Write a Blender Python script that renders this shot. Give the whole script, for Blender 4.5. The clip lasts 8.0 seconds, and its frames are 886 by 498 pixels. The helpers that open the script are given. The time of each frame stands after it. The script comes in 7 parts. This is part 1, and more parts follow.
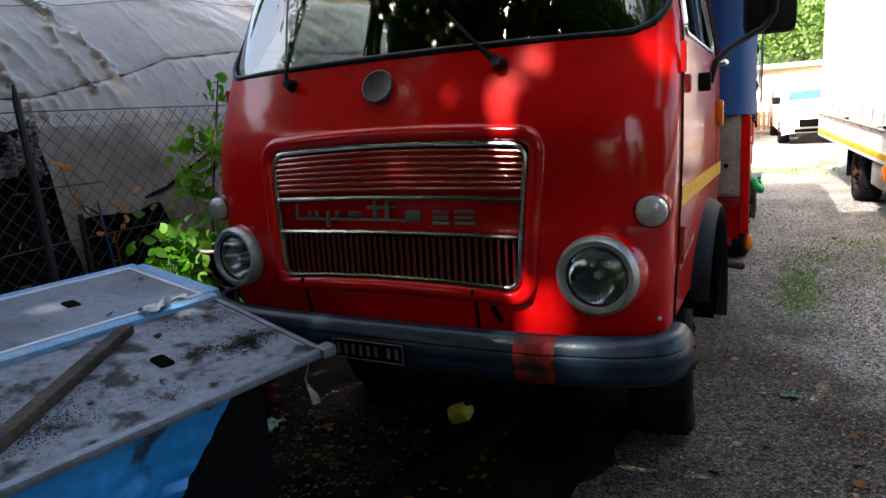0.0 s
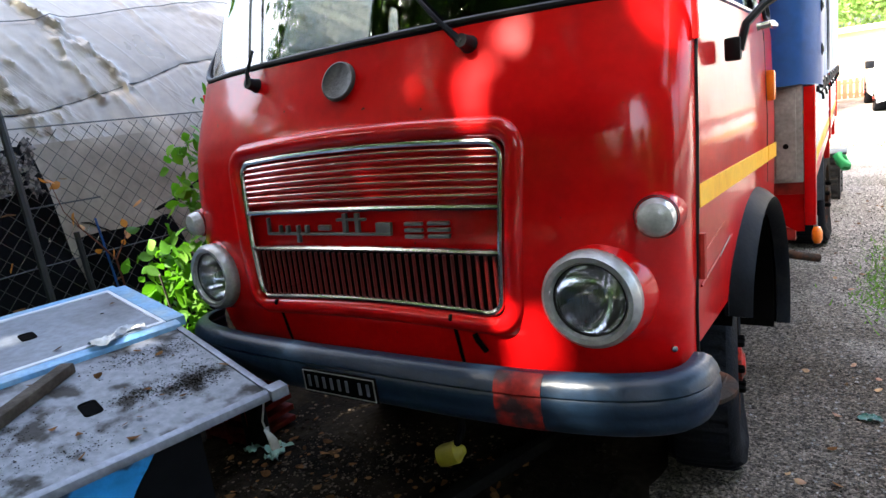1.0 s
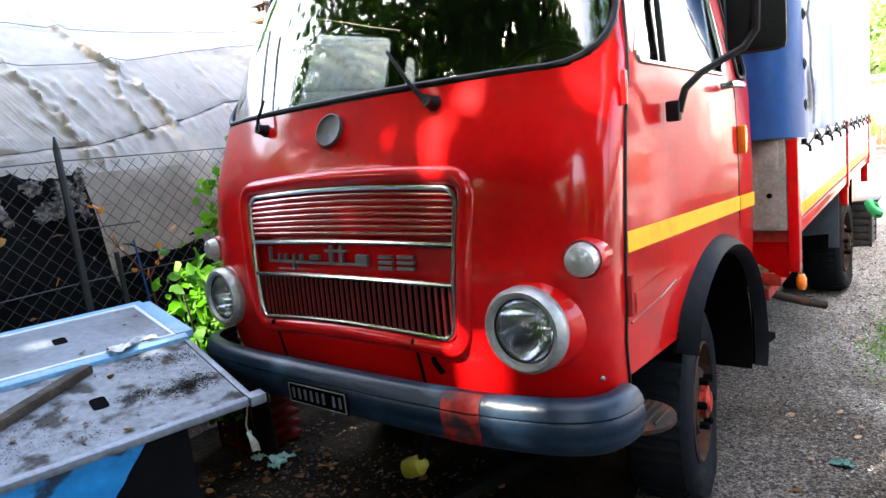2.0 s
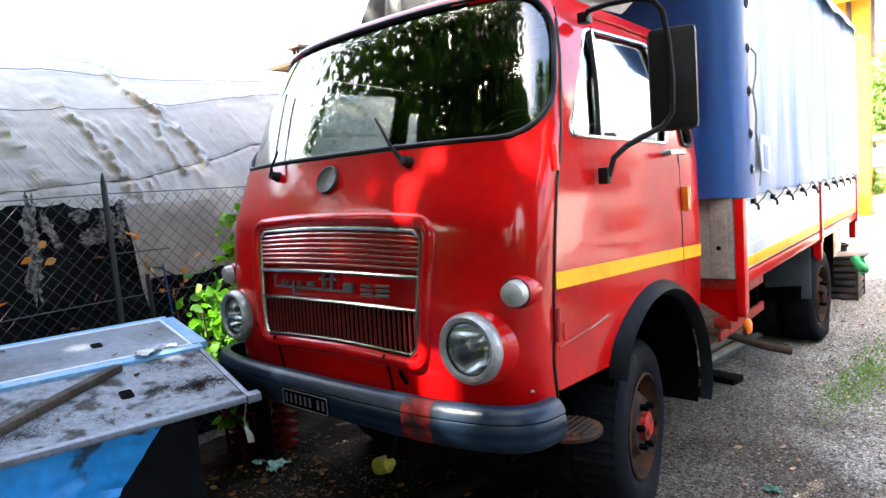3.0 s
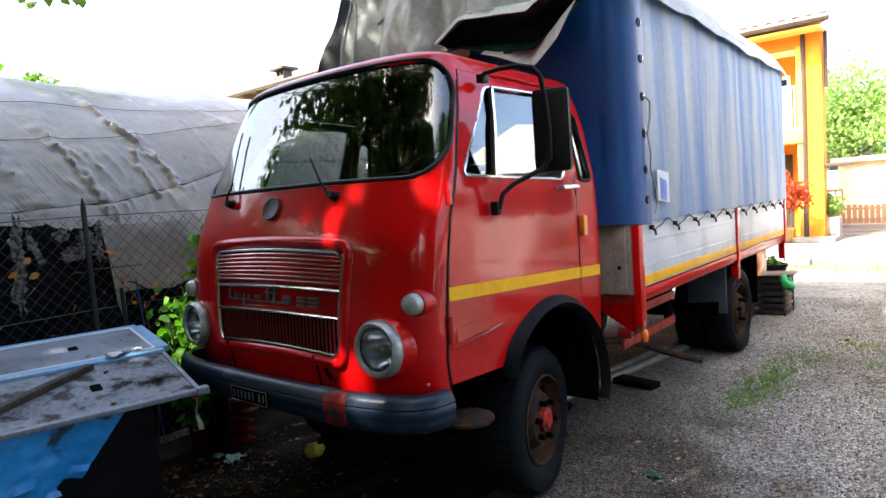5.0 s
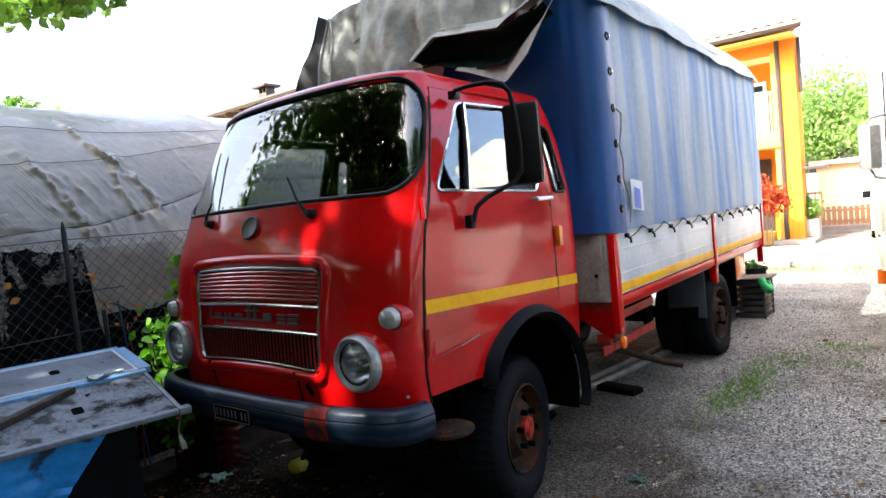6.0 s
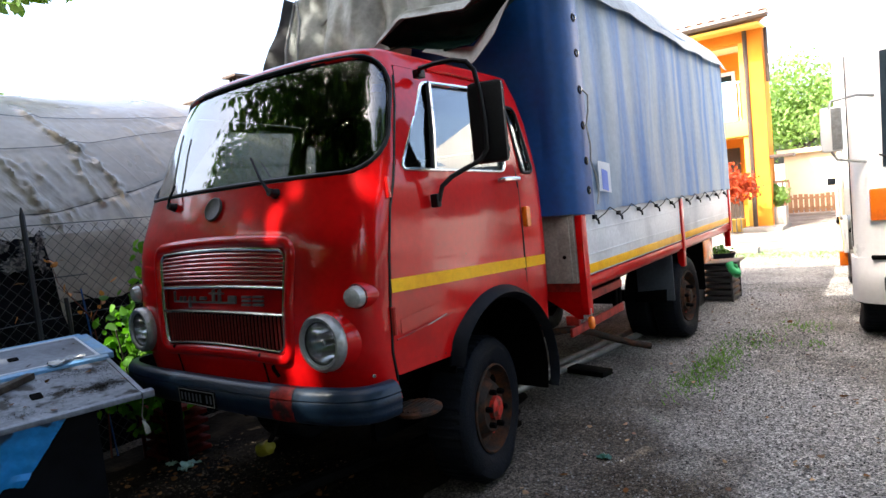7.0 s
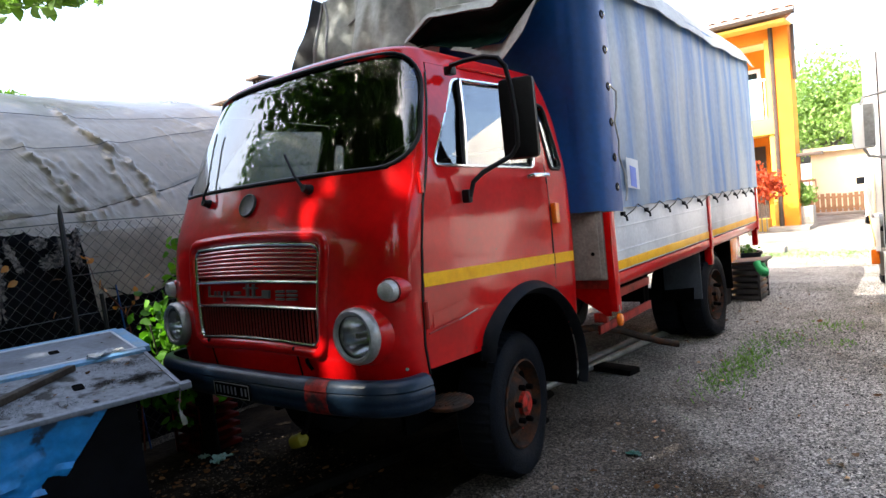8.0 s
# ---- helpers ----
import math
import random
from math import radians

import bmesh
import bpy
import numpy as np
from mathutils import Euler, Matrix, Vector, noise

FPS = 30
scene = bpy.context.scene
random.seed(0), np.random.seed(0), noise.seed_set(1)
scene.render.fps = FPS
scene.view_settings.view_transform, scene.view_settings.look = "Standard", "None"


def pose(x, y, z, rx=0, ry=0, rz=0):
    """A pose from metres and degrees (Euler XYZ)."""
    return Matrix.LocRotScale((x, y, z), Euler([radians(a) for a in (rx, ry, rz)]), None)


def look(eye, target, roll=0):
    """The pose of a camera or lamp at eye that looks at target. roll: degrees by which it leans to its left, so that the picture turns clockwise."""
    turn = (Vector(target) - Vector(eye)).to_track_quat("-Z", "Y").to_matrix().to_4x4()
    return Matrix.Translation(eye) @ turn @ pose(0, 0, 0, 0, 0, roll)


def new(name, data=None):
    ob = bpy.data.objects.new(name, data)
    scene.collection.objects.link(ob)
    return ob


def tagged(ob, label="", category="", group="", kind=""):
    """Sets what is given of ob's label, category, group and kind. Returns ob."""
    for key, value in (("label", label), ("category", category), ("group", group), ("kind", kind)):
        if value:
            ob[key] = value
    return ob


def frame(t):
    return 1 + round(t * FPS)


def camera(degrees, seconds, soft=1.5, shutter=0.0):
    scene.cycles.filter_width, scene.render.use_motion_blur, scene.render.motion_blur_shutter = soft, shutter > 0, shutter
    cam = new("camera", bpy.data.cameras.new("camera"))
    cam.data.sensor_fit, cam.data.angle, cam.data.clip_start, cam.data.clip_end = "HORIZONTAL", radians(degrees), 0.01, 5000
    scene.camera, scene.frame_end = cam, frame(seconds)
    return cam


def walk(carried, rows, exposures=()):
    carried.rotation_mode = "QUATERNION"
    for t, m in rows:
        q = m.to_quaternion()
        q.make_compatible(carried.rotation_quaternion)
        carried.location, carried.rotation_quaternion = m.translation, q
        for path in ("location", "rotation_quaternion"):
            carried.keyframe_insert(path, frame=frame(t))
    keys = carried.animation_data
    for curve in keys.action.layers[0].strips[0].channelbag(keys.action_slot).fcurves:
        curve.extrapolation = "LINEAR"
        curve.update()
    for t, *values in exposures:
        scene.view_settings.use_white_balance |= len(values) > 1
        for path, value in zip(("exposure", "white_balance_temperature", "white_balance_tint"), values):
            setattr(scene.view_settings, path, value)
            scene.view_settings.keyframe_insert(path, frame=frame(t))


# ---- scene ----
cam = camera(69.2, 8.0)
PATH = [
    (0, (1.17, -1.811, 1.493), (0.244, -0.094, 1.052), -4.6),
    (0.5, (1.222, -1.562, 1.465), (0.169, 0.073, 0.998), -6.2),
    (1, (1.27, -1.378, 1.471), (0.141, 0.211, 1.022), -8.1),
    (1.5, (1.437, -1.307, 1.47), (0.157, 0.173, 1.057), -6.3),
    (2, (1.609, -1.405, 1.492), (0.35, 0.113, 1.157), -6.7),
    (2.2, (1.693, -1.453, 1.498), (0.439, 0.07, 1.168), -6.4),
    (3.3, (2.122, -1.673, 1.541), (0.794, -0.189, 1.363), -4.1),
    (3.5, (2.168, -1.729, 1.556), (0.869, -0.218, 1.383), -4.5),
    (4, (2.303, -1.8, 1.566), (1.013, -0.28, 1.413), -5.0),
    (4.5, (2.471, -1.772, 1.561), (1.174, -0.259, 1.388), -3.7),
    (6, (2.662, -1.778, 1.57), (1.4, -0.233, 1.442), -5.6),
    (6.5, (2.672, -1.77, 1.537), (1.437, -0.204, 1.393), -5.6),
    (7, (2.692, -1.751, 1.504), (1.486, -0.163, 1.346), -6.0),
    (7.5, (2.694, -1.759, 1.482), (1.492, -0.17, 1.315), -6.6),
    (8, (2.663, -1.805, 1.486), (1.41, -0.254, 1.337), -6.1),
]
EXPOSURE = [(0.0, 2.62), (0.5, 3.24), (1.0, 3.77), (1.5, 4.06), (2.0, 4.18), (2.2, 4.18), (3.3, 3.95), (4.0, 3.54), (4.5, 3.18), (6.0, 2.94), (7.0, 2.81), (8.0, 2.77)]
EXPOSURE = [(t, stops, 6720.0 if t < 5 else 6600.0, 10.0) for t, stops in EXPOSURE]
walk(cam, [(t, look(eye, target, roll)) for t, eye, target, roll in PATH], EXPOSURE)

# ---- world, sun, exposure ----
SUN_EL, SUN_AZ = 50.0, 200.0   # azimuth of the sun, clockwise from +y
world = bpy.data.worlds.new("sky")
scene.world = world
world.use_nodes = True
wn = world.node_tree.nodes
sky = wn.new("ShaderNodeTexSky")
sky.sky_type, sky.sun_disc = "NISHITA", False
sky.sun_elevation, sky.sun_rotation = radians(SUN_EL), radians(SUN_AZ)
sky.air_density, sky.dust_density, sky.ozone_density = 1.0, 6.0, 1.0
world.node_tree.links.new(sky.outputs[0], wn["Background"].inputs[0])
wn["Background"].inputs[1].default_value = 0.15
sun = new("sun", bpy.data.lights.new("sun", "SUN"))
sun.data.energy, sun.data.angle, sun.data.color = 2.6, radians(0.6), (1.0, 0.95, 0.86)
az, el = radians(SUN_AZ), radians(SUN_EL)
SUN_DIR = Vector((math.sin(az) * math.cos(el), math.cos(az) * math.cos(el), math.sin(el)))
sun.matrix_world = look(SUN_DIR * 60, (0, 0, 0))

# ---- materials ----
def mat(name, col, rough=0.5, metal=0.0, var=0.15, scale=6.0, bump=0.1, bscale=50.0, col2=None, lo=0.45, hi=0.65, coat=0.0, spec=0.5, two=None):
    m = bpy.data.materials.new(name)
    m.use_nodes = True
    nt = m.node_tree
    N, L = nt.nodes, nt.links
    b = N["Principled BSDF"]
    tc = N.new("ShaderNodeTexCoord")
    n1, n2 = N.new("ShaderNodeTexNoise"), N.new("ShaderNodeTexNoise")
    for n, s, d in ((n1, scale, 5), (n2, bscale, 4)):
        n.inputs["Scale"].default_value, n.inputs["Detail"].default_value = s, d
        L.new(tc.outputs["Object"], n.inputs["Vector"])
    r1 = N.new("ShaderNodeMapRange")
    r1.inputs["From Min"].default_value, r1.inputs["From Max"].default_value = lo, hi
    L.new(n1.outputs["Fac"], r1.inputs["Value"])
    mx = N.new("ShaderNodeMix")
    mx.data_type = "RGBA"
    other = col2 or tuple(c * (1 - var) for c in col)
    mx.inputs["A"].default_value, mx.inputs["B"].default_value = (*col, 1), (*other, 1)
    L.new(r1.outputs["Result"], mx.inputs["Factor"])
    m2 = N.new("ShaderNodeMix")
    m2.data_type, m2.blend_type = "RGBA", "MULTIPLY"
    m2.inputs["Factor"].default_value = min(1.0, var * 2.0)
    L.new(mx.outputs["Result"], m2.inputs["A"])
    r2 = N.new("ShaderNodeMapRange")
    r2.inputs["From Min"].default_value, r2.inputs["From Max"].default_value = 0.3, 0.7
    r2.inputs["To Min"].default_value, r2.inputs["To Max"].default_value = 0.6, 1.25
    L.new(n2.outputs["Fac"], r2.inputs["Value"])
    L.new(r2.outputs["Result"], m2.inputs["B"])
    L.new(m2.outputs["Result"], b.inputs["Base Color"])
    rr = N.new("ShaderNodeMapRange")
    rr.inputs["To Min"].default_value, rr.inputs["To Max"].default_value = max(0.02, rough * 0.75), min(1.0, rough * 1.25)
    L.new(n1.outputs["Fac"], rr.inputs["Value"])
    L.new(rr.outputs["Result"], b.inputs["Roughness"])
    b.inputs["Metallic"].default_value = metal
    b.inputs["Coat Weight"].default_value = coat
    b.inputs["Coat Roughness"].default_value = 0.09
    b.inputs["Specular IOR Level"].default_value = spec
    if bump:
        bp = N.new("ShaderNodeBump")
        bp.inputs["Strength"].default_value, bp.inputs["Distance"].default_value = bump, 0.01
        L.new(n2.outputs["Fac"], bp.inputs["Height"])
        L.new(bp.outputs["Normal"], b.inputs["Normal"])
    return m


def leafmat(name, col, col2):
    m = mat(name, col, 0.55, 0, 0.2, 3.0, 0.05, 40, col2, spec=0.25)
    nt = m.node_tree
    b = nt.nodes["Principled BSDF"]
    out = nt.nodes["Material Output"]
    tr = nt.nodes.new("ShaderNodeBsdfTranslucent")
    tr.inputs[0].default_value = (col[0] * 1.6, col[1] * 1.7, col[2] * 0.8, 1)
    mx = nt.nodes.new("ShaderNodeMixShader")
    mx.inputs[0].default_value = 0.42
    nt.links.new(b.outputs[0], mx.inputs[1])
    nt.links.new(tr.outputs[0], mx.inputs[2])
    nt.links.new(mx.outputs[0], out.inputs[0])
    return m


def glassmat(name, tint, rough=0.02):
    m = bpy.data.materials.new(name)
    m.use_nodes = True
    b = m.node_tree.nodes["Principled BSDF"]
    b.inputs["Base Color"].default_value = (*tint, 1)
    b.inputs["Transmission Weight"].default_value = 1.0
    b.inputs["Roughness"].default_value = rough
    b.inputs["IOR"].default_value = 1.5
    return m


RED = mat("red_paint", (0.47, 0.003, 0.004), 0.36, 0, 0.14, 2.0, 0.012, 30, (0.32, 0.002, 0.003), coat=0.62, spec=0.03)
RED.node_tree.nodes["Principled BSDF"].inputs["Coat Roughness"].default_value = 0.085
RED.node_tree.nodes["Principled BSDF"].inputs["Coat IOR"].default_value = 1.52
RED_OLD = mat("faded_red_paint", (0.30, 0.018, 0.012), 0.5, 0, 0.3, 9, 0.08, 40, (0.13, 0.012, 0.010), spec=0.2)
REDWORN = mat("worn_red_paint", (0.22, 0.012, 0.010), 0.55, 0, 0.4, 22, 0.1, 60, (0.03, 0.014, 0.016), lo=0.42, hi=0.6, spec=0.2)
CHIP = mat("wood_chips", (0.065, 0.05, 0.037), 0.9, 0, 0.4, 12, 0.2, 60, (0.025, 0.02, 0.015), spec=0.05)
YELLOW = mat("yellow_stripe", (0.74, 0.38, 0.006), 0.4, 0, 0.12, 6, 0.03, 50, (0.66, 0.30, 0.006), spec=0.12)
CHROME = mat("dull_chrome", (0.62, 0.62, 0.62), 0.2, 1.0, 0.2, 12, 0.05, 80)
RIMGREY = mat("silver_paint", (0.30, 0.31, 0.31), 0.33, 0.4, 0.25, 14, 0.08, 60, (0.25, 0.245, 0.235))
BUMPER = mat("blue_grey_bumper_paint", (0.006, 0.015, 0.030), 0.34, 0, 0.35, 9, 0.12, 50, (0.011, 0.022, 0.038), lo=0.50, hi=0.72, spec=0.24)
RUBBER = mat("black_rubber", (0.006, 0.006, 0.007), 0.45, 0, 0.2, 20, 0.1, 90, spec=0.15)
FLARE = mat("faded_black_plastic", (0.004, 0.005, 0.007), 0.5, 0, 0.3, 9, 0.1, 70, (0.009, 0.009, 0.010), spec=0.06)
TYRE = mat("tyre_rubber", (0.0055, 0.0068, 0.0098), 0.6, 0, 0.3, 12, 0.3, 90, (0.007, 0.0075, 0.0088), spec=0.04)
RIM = mat("rusty_wheel_steel", (0.022, 0.016, 0.013), 0.75, 0, 0.4, 14, 0.3, 70, (0.065, 0.024, 0.011), spec=0.1)
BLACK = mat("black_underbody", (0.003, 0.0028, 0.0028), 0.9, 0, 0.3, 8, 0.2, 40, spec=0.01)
GLASS = glassmat("window_glass", (0.85, 0.9, 0.9))
SCREEN = glassmat("windscreen_glass", (0.32, 0.37, 0.36))
SCREEN.node_tree.nodes["Principled BSDF"].inputs["IOR"].default_value = 1.7
GLASS.node_tree.nodes["Principled BSDF"].inputs["IOR"].default_value = 1.7
LENS = mat("lamp_lens", (0.30, 0.31, 0.30), 0.12, 0.0, 0.2, 30, 0.15, 120, coat=0.6)
LENSGLASS = glassmat("ribbed_lamp_glass", (0.95, 0.97, 1.0), 0.015)
nt_ = LENSGLASS.node_tree
tc_, wv_, bu_ = nt_.nodes.new("ShaderNodeTexCoord"), nt_.nodes.new("ShaderNodeTexWave"), nt_.nodes.new("ShaderNodeBump")
wv_.inputs["Scale"].default_value = 30.0
bu_.inputs["Strength"].default_value, bu_.inputs["Distance"].default_value = 0.16, 0.003
nt_.links.new(tc_.outputs["Object"], wv_.inputs["Vector"])
nt_.links.new(wv_.outputs["Fac"], bu_.inputs["Height"])
nt_.links.new(bu_.outputs["Normal"], nt_.nodes["Principled BSDF"].inputs["Normal"])
AMBER = mat("amber_lens", (0.75, 0.16, 0.01), 0.2, 0, 0.1, 30, 0.1, 90, coat=0.5)
REDLENS = mat("red_reflector", (0.6, 0.01, 0.01), 0.2, 0, 0.1, 30, 0.1, 120, coat=0.5)
BLUETARP = mat("blue_pvc_tarpaulin", (0.168, 0.230, 0.300), 0.5, 0, 0.16, 1.4, 0.1, 25, (0.034, 0.125, 0.33), lo=0.41, hi=0.64, spec=0.3)
DARKBLUE = mat("dark_blue_pvc_tarpaulin", (0.002, 0.055, 0.22), 0.4, 0, 0.18, 1.5, 0.1, 25)
GREYTARP = mat("grey_canvas_tarpaulin", (0.245, 0.268, 0.248), 0.6, 0, 0.25, 3, 0.2, 30, (0.14, 0.154, 0.144))
WHITEROOF = mat("pale_roof_tarpaulin", (0.30, 0.31, 0.31), 0.6, 0, 0.25, 3, 0.15, 30, spec=0.3)
GREENTARP = mat("dark_green_tarpaulin", (0.002, 0.013, 0.011), 0.5, 0, 0.2, 4, 0.1, 30, spec=0.06)
WHITEBOARD = mat("white_painted_aluminium", (0.55, 0.57, 0.6), 0.45, 0.1, 0.15, 3, 0.06, 40, (0.42, 0.44, 0.48))
PLYWOOD = mat("weathered_plywood", (0.25, 0.225, 0.20), 0.7, 0, 0.3, 5, 0.15, 60, (0.16, 0.14, 0.125), spec=0.2)
BLUEFRAME = mat("pale_blue_painted_frame", (0.09, 0.25, 0.44), 0.5, 0, 0.3, 9, 0.12, 60, (0.18, 0.28, 0.36))
PANELGREY = mat("dirty_grey_panel", (0.155, 0.175, 0.205), 0.5, 0, 0.3, 3.0, 0.15, 40, (0.085, 0.09, 0.10), spec=0.2)
PANELDIRT = mat("soiled_grey_panel", (0.165, 0.178, 0.20), 0.6, 0, 0.35, 11.0, 0.2, 40, (0.020, 0.018, 0.015), lo=0.51, hi=0.64, spec=0.2)
BLUESHEET = mat("bright_blue_plastic_sheet", (0.008, 0.20, 0.52), 0.4, 0, 0.25, 7, 0.2, 26, (0.012, 0.03, 0.06), lo=0.60, hi=0.66)
OLDWOOD = mat("old_wood", (0.06, 0.048, 0.037), 0.75, 0, 0.35, 12, 0.3, 60, (0.035, 0.027, 0.02), spec=0.15)
TUNNEL = mat("grey_silage_film", (0.225, 0.184, 0.136), 0.30, 0, 0.18, 1.6, 0.2, 16, (0.285, 0.238, 0.180), spec=0.6)
nt_ = TUNNEL.node_tree
tc_, co_ = nt_.nodes.new("ShaderNodeTexCoord"), nt_.nodes.new("ShaderNodeCombineXYZ")
for k_, way_ in (("X", (0.0, 3.6, 1.9)), ("Y", (1.5, 0.3, 1.7))):
    dot_ = nt_.nodes.new("ShaderNodeVectorMath")
    dot_.operation = "DOT_PRODUCT"
    dot_.inputs[1].default_value = way_
    nt_.links.new(tc_.outputs["Object"], dot_.inputs[0])
    nt_.links.new(dot_.outputs["Value"], co_.inputs[k_])
no_ = nt_.nodes.new("ShaderNodeTexNoise")
no_.inputs["Scale"].default_value, no_.inputs["Detail"].default_value, no_.inputs["Distortion"].default_value = 1.0, 4.0, 1.8
nt_.links.new(co_.outputs[0], no_.inputs["Vector"])
away_ = nt_.nodes.new("ShaderNodeMath")
away_.operation = "SUBTRACT"
away_.inputs[1].default_value = 0.5
nt_.links.new(no_.outputs["Fac"], away_.inputs[0])
abs_ = nt_.nodes.new("ShaderNodeMath")
abs_.operation = "ABSOLUTE"
nt_.links.new(away_.outputs[0], abs_.inputs[0])
rid_ = nt_.nodes.new("ShaderNodeMapRange")
rid_.interpolation_type = "SMOOTHSTEP"
rid_.inputs["From Min"].default_value, rid_.inputs["From Max"].default_value = 0.034, 0.0
nt_.links.new(abs_.outputs[0], rid_.inputs["Value"])
bu_ = nt_.nodes.new("ShaderNodeBump")
bu_.inputs["Strength"].default_value, bu_.inputs["Distance"].default_value = 0.20, 0.012
nt_.links.new(rid_.outputs["Result"], bu_.inputs["Height"])
pb_ = nt_.nodes["Principled BSDF"]
nt_.links.new(pb_.inputs["Normal"].links[0].from_socket, bu_.inputs["Normal"])
nt_.links.new(bu_.outputs["Normal"], pb_.inputs["Normal"])
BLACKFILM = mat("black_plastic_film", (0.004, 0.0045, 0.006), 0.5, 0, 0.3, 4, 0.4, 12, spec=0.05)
WIRE = mat("dark_fence_wire", (0.05, 0.052, 0.052), 0.5, 0.5, 0.2, 20, 0.0, 60)
POST = mat("dark_fence_post", (0.014, 0.016, 0.019), 0.6, 0, 0.2, 12, 0.1, 60)
GRAVEL = mat("grey_gravel_ground", (0.275, 0.262, 0.243), 0.95, 0, 0.4, 1.3, 0.9, 45, (0.17, 0.155, 0.135), spec=0.05)
ORANGE = mat("orange_render", (0.80, 0.25, 0.012), 0.85, 0, 0.08, 2, 0.1, 40)
CREAM = mat("cream_render", (0.8, 0.72, 0.5), 0.85, 0, 0.08, 2, 0.1, 40)
BROWN = mat("dark_brown_metal", (0.07, 0.05, 0.04), 0.5, 0.2, 0.15, 6, 0.05, 40)
ROOFTILE = mat("terracotta_tile", (0.42, 0.17, 0.09), 0.8, 0, 0.3, 5, 0.2, 40, (0.5, 0.26, 0.16))
WHITE = mat("white_vehicle_paint", (0.78, 0.78, 0.77), 0.3, 0, 0.05, 2, 0.01, 30, coat=0.3)
LEAF = leafmat("tree_leaf", (0.05, 0.11, 0.02), (0.09, 0.16, 0.03))
VINE = leafmat("vine_leaf", (0.055, 0.17, 0.012), (0.13, 0.27, 0.02))
BARK = mat("bark", (0.09, 0.075, 0.06), 0.9, 0, 0.4, 8, 0.5, 40)

LINING = mat("dark_cab_lining", (0.012, 0.012, 0.013), 0.8, 0, 0.2, 10, 0.1, 60, spec=0.08)
SEAT = mat("dark_seat_vinyl", (0.02, 0.017, 0.015), 0.6, 0, 0.2, 10, 0.1, 60, spec=0.2)
BOWL = mat("dulled_lamp_reflector", (0.56, 0.58, 0.61), 0.09, 1.0, 0.15, 18, 0.06, 40)
CLEARFILM = mat("dusty_clear_film", (0.22, 0.25, 0.28), 0.3, 0, 0.3, 9, 0.2, 50)
HUBRED = mat("chipped_red_hub", (0.40, 0.018, 0.010), 0.55, 0, 0.35, 30, 0.2, 80, (0.07, 0.022, 0.014), spec=0.15)
# pale metal for the tubes that draw the louvres' highlight lines
LOUVRE = mat("louvre_highlight", (0.62, 0.42, 0.40), 0.2, 0.9, 0.2, 20, 0.04, 60, (0.5, 0.2, 0.18))
EMBLEM = mat("dull_grey_emblem", (0.125, 0.13, 0.135), 0.35, 0.5, 0.2, 30, 0.1, 60)
# darker than the cab red; the bars' shade in the opening is in it
GRILLRED = mat("shaded_bar_red", (0.12, 0.003, 0.002), 0.45, 0, 0.2, 8, 0.05, 60)
DARKCANVAS = mat("dark_canvas", (0.030, 0.032, 0.032), 0.7, 0, 0.25, 4, 0.2, 30)
PAPER = mat("pale_paper", (0.46, 0.50, 0.56), 0.6, 0, 0.08, 12, 0.05, 60)
BLUEINK = mat("blue_print", (0.05, 0.12, 0.50), 0.5, 0, 0.1, 12, 0.03, 60)
SLOT = mat("slot_depth_black", (0.0012, 0.0014, 0.0016), 0.9, 0, 0.1, 8, 0.1, 40, spec=0.02)
# dark red: the shade where the crate stands is in the colour
CRATERED = mat("shaded_red_plastic", (0.13, 0.010, 0.008), 0.6, 0, 0.3, 9, 0.1, 40, (0.06, 0.008, 0.007), spec=0.1)
BADGE = mat("dull_grey_badge", (0.030, 0.029, 0.026), 0.5, 0.2, 0.3, 30, 0.2, 90, (0.016, 0.0155, 0.014))
MIRRORGLASS = mat("mirror_glass", (0.8, 0.8, 0.8), 0.03, 1.0, 0.02, 5, 0.0, 30)
SOIL = mat("shade_dark_soil", (0.008, 0.0064, 0.005), 0.95, 0, 0.4, 3, 0.9, 30, (0.022, 0.017, 0.012), spec=0.02)
DRYLEAF = mat("dry_leaf", (0.10, 0.045, 0.016), 0.8, 0, 0.4, 6, 0.2, 50, (0.17, 0.09, 0.036), spec=0.04)
DEADLEAF = leafmat("orange_dead_leaf", (0.42, 0.14, 0.03), (0.50, 0.30, 0.14))
PALELEAF = mat("pale_dry_leaf", (0.24, 0.16, 0.09), 0.8, 0, 0.4, 9, 0.2, 50, (0.33, 0.19, 0.14), spec=0.04)
GREENSCRAP = mat("dark_green_plastic", (0.010, 0.07, 0.05), 0.4, 0, 0.2, 12, 0.1, 60)
TWIG = mat("reddish_twig", (0.12, 0.04, 0.025), 0.7, 0, 0.3, 20, 0.2, 60, spec=0.15)
BLACKWOOD = mat("near_black_wood", (0.006, 0.0055, 0.005), 0.85, 0, 0.3, 8, 0.3, 40, spec=0.05)
PEBBLE = mat("pebble", (0.17, 0.165, 0.16), 0.9, 0, 0.4, 9, 0.3, 50, (0.10, 0.096, 0.09), spec=0.1)
GRASS = leafmat("grass_blade", (0.075, 0.17, 0.02), (0.12, 0.20, 0.04))
MAPLE = leafmat("red_maple_leaf", (0.32, 0.05, 0.02), (0.42, 0.10, 0.03))
FARLEAF = leafmat("bright_tree_leaf", (0.15, 0.25, 0.07), (0.27, 0.36, 0.14))
CONCRETE = mat("pale_concrete", (0.30, 0.28, 0.25), 0.9, 0, 0.2, 3, 0.2, 40)
PLASTICBLACK = mat("black_plastic", (0.015, 0.015, 0.016), 0.45, 0, 0.2, 10, 0.1, 50)
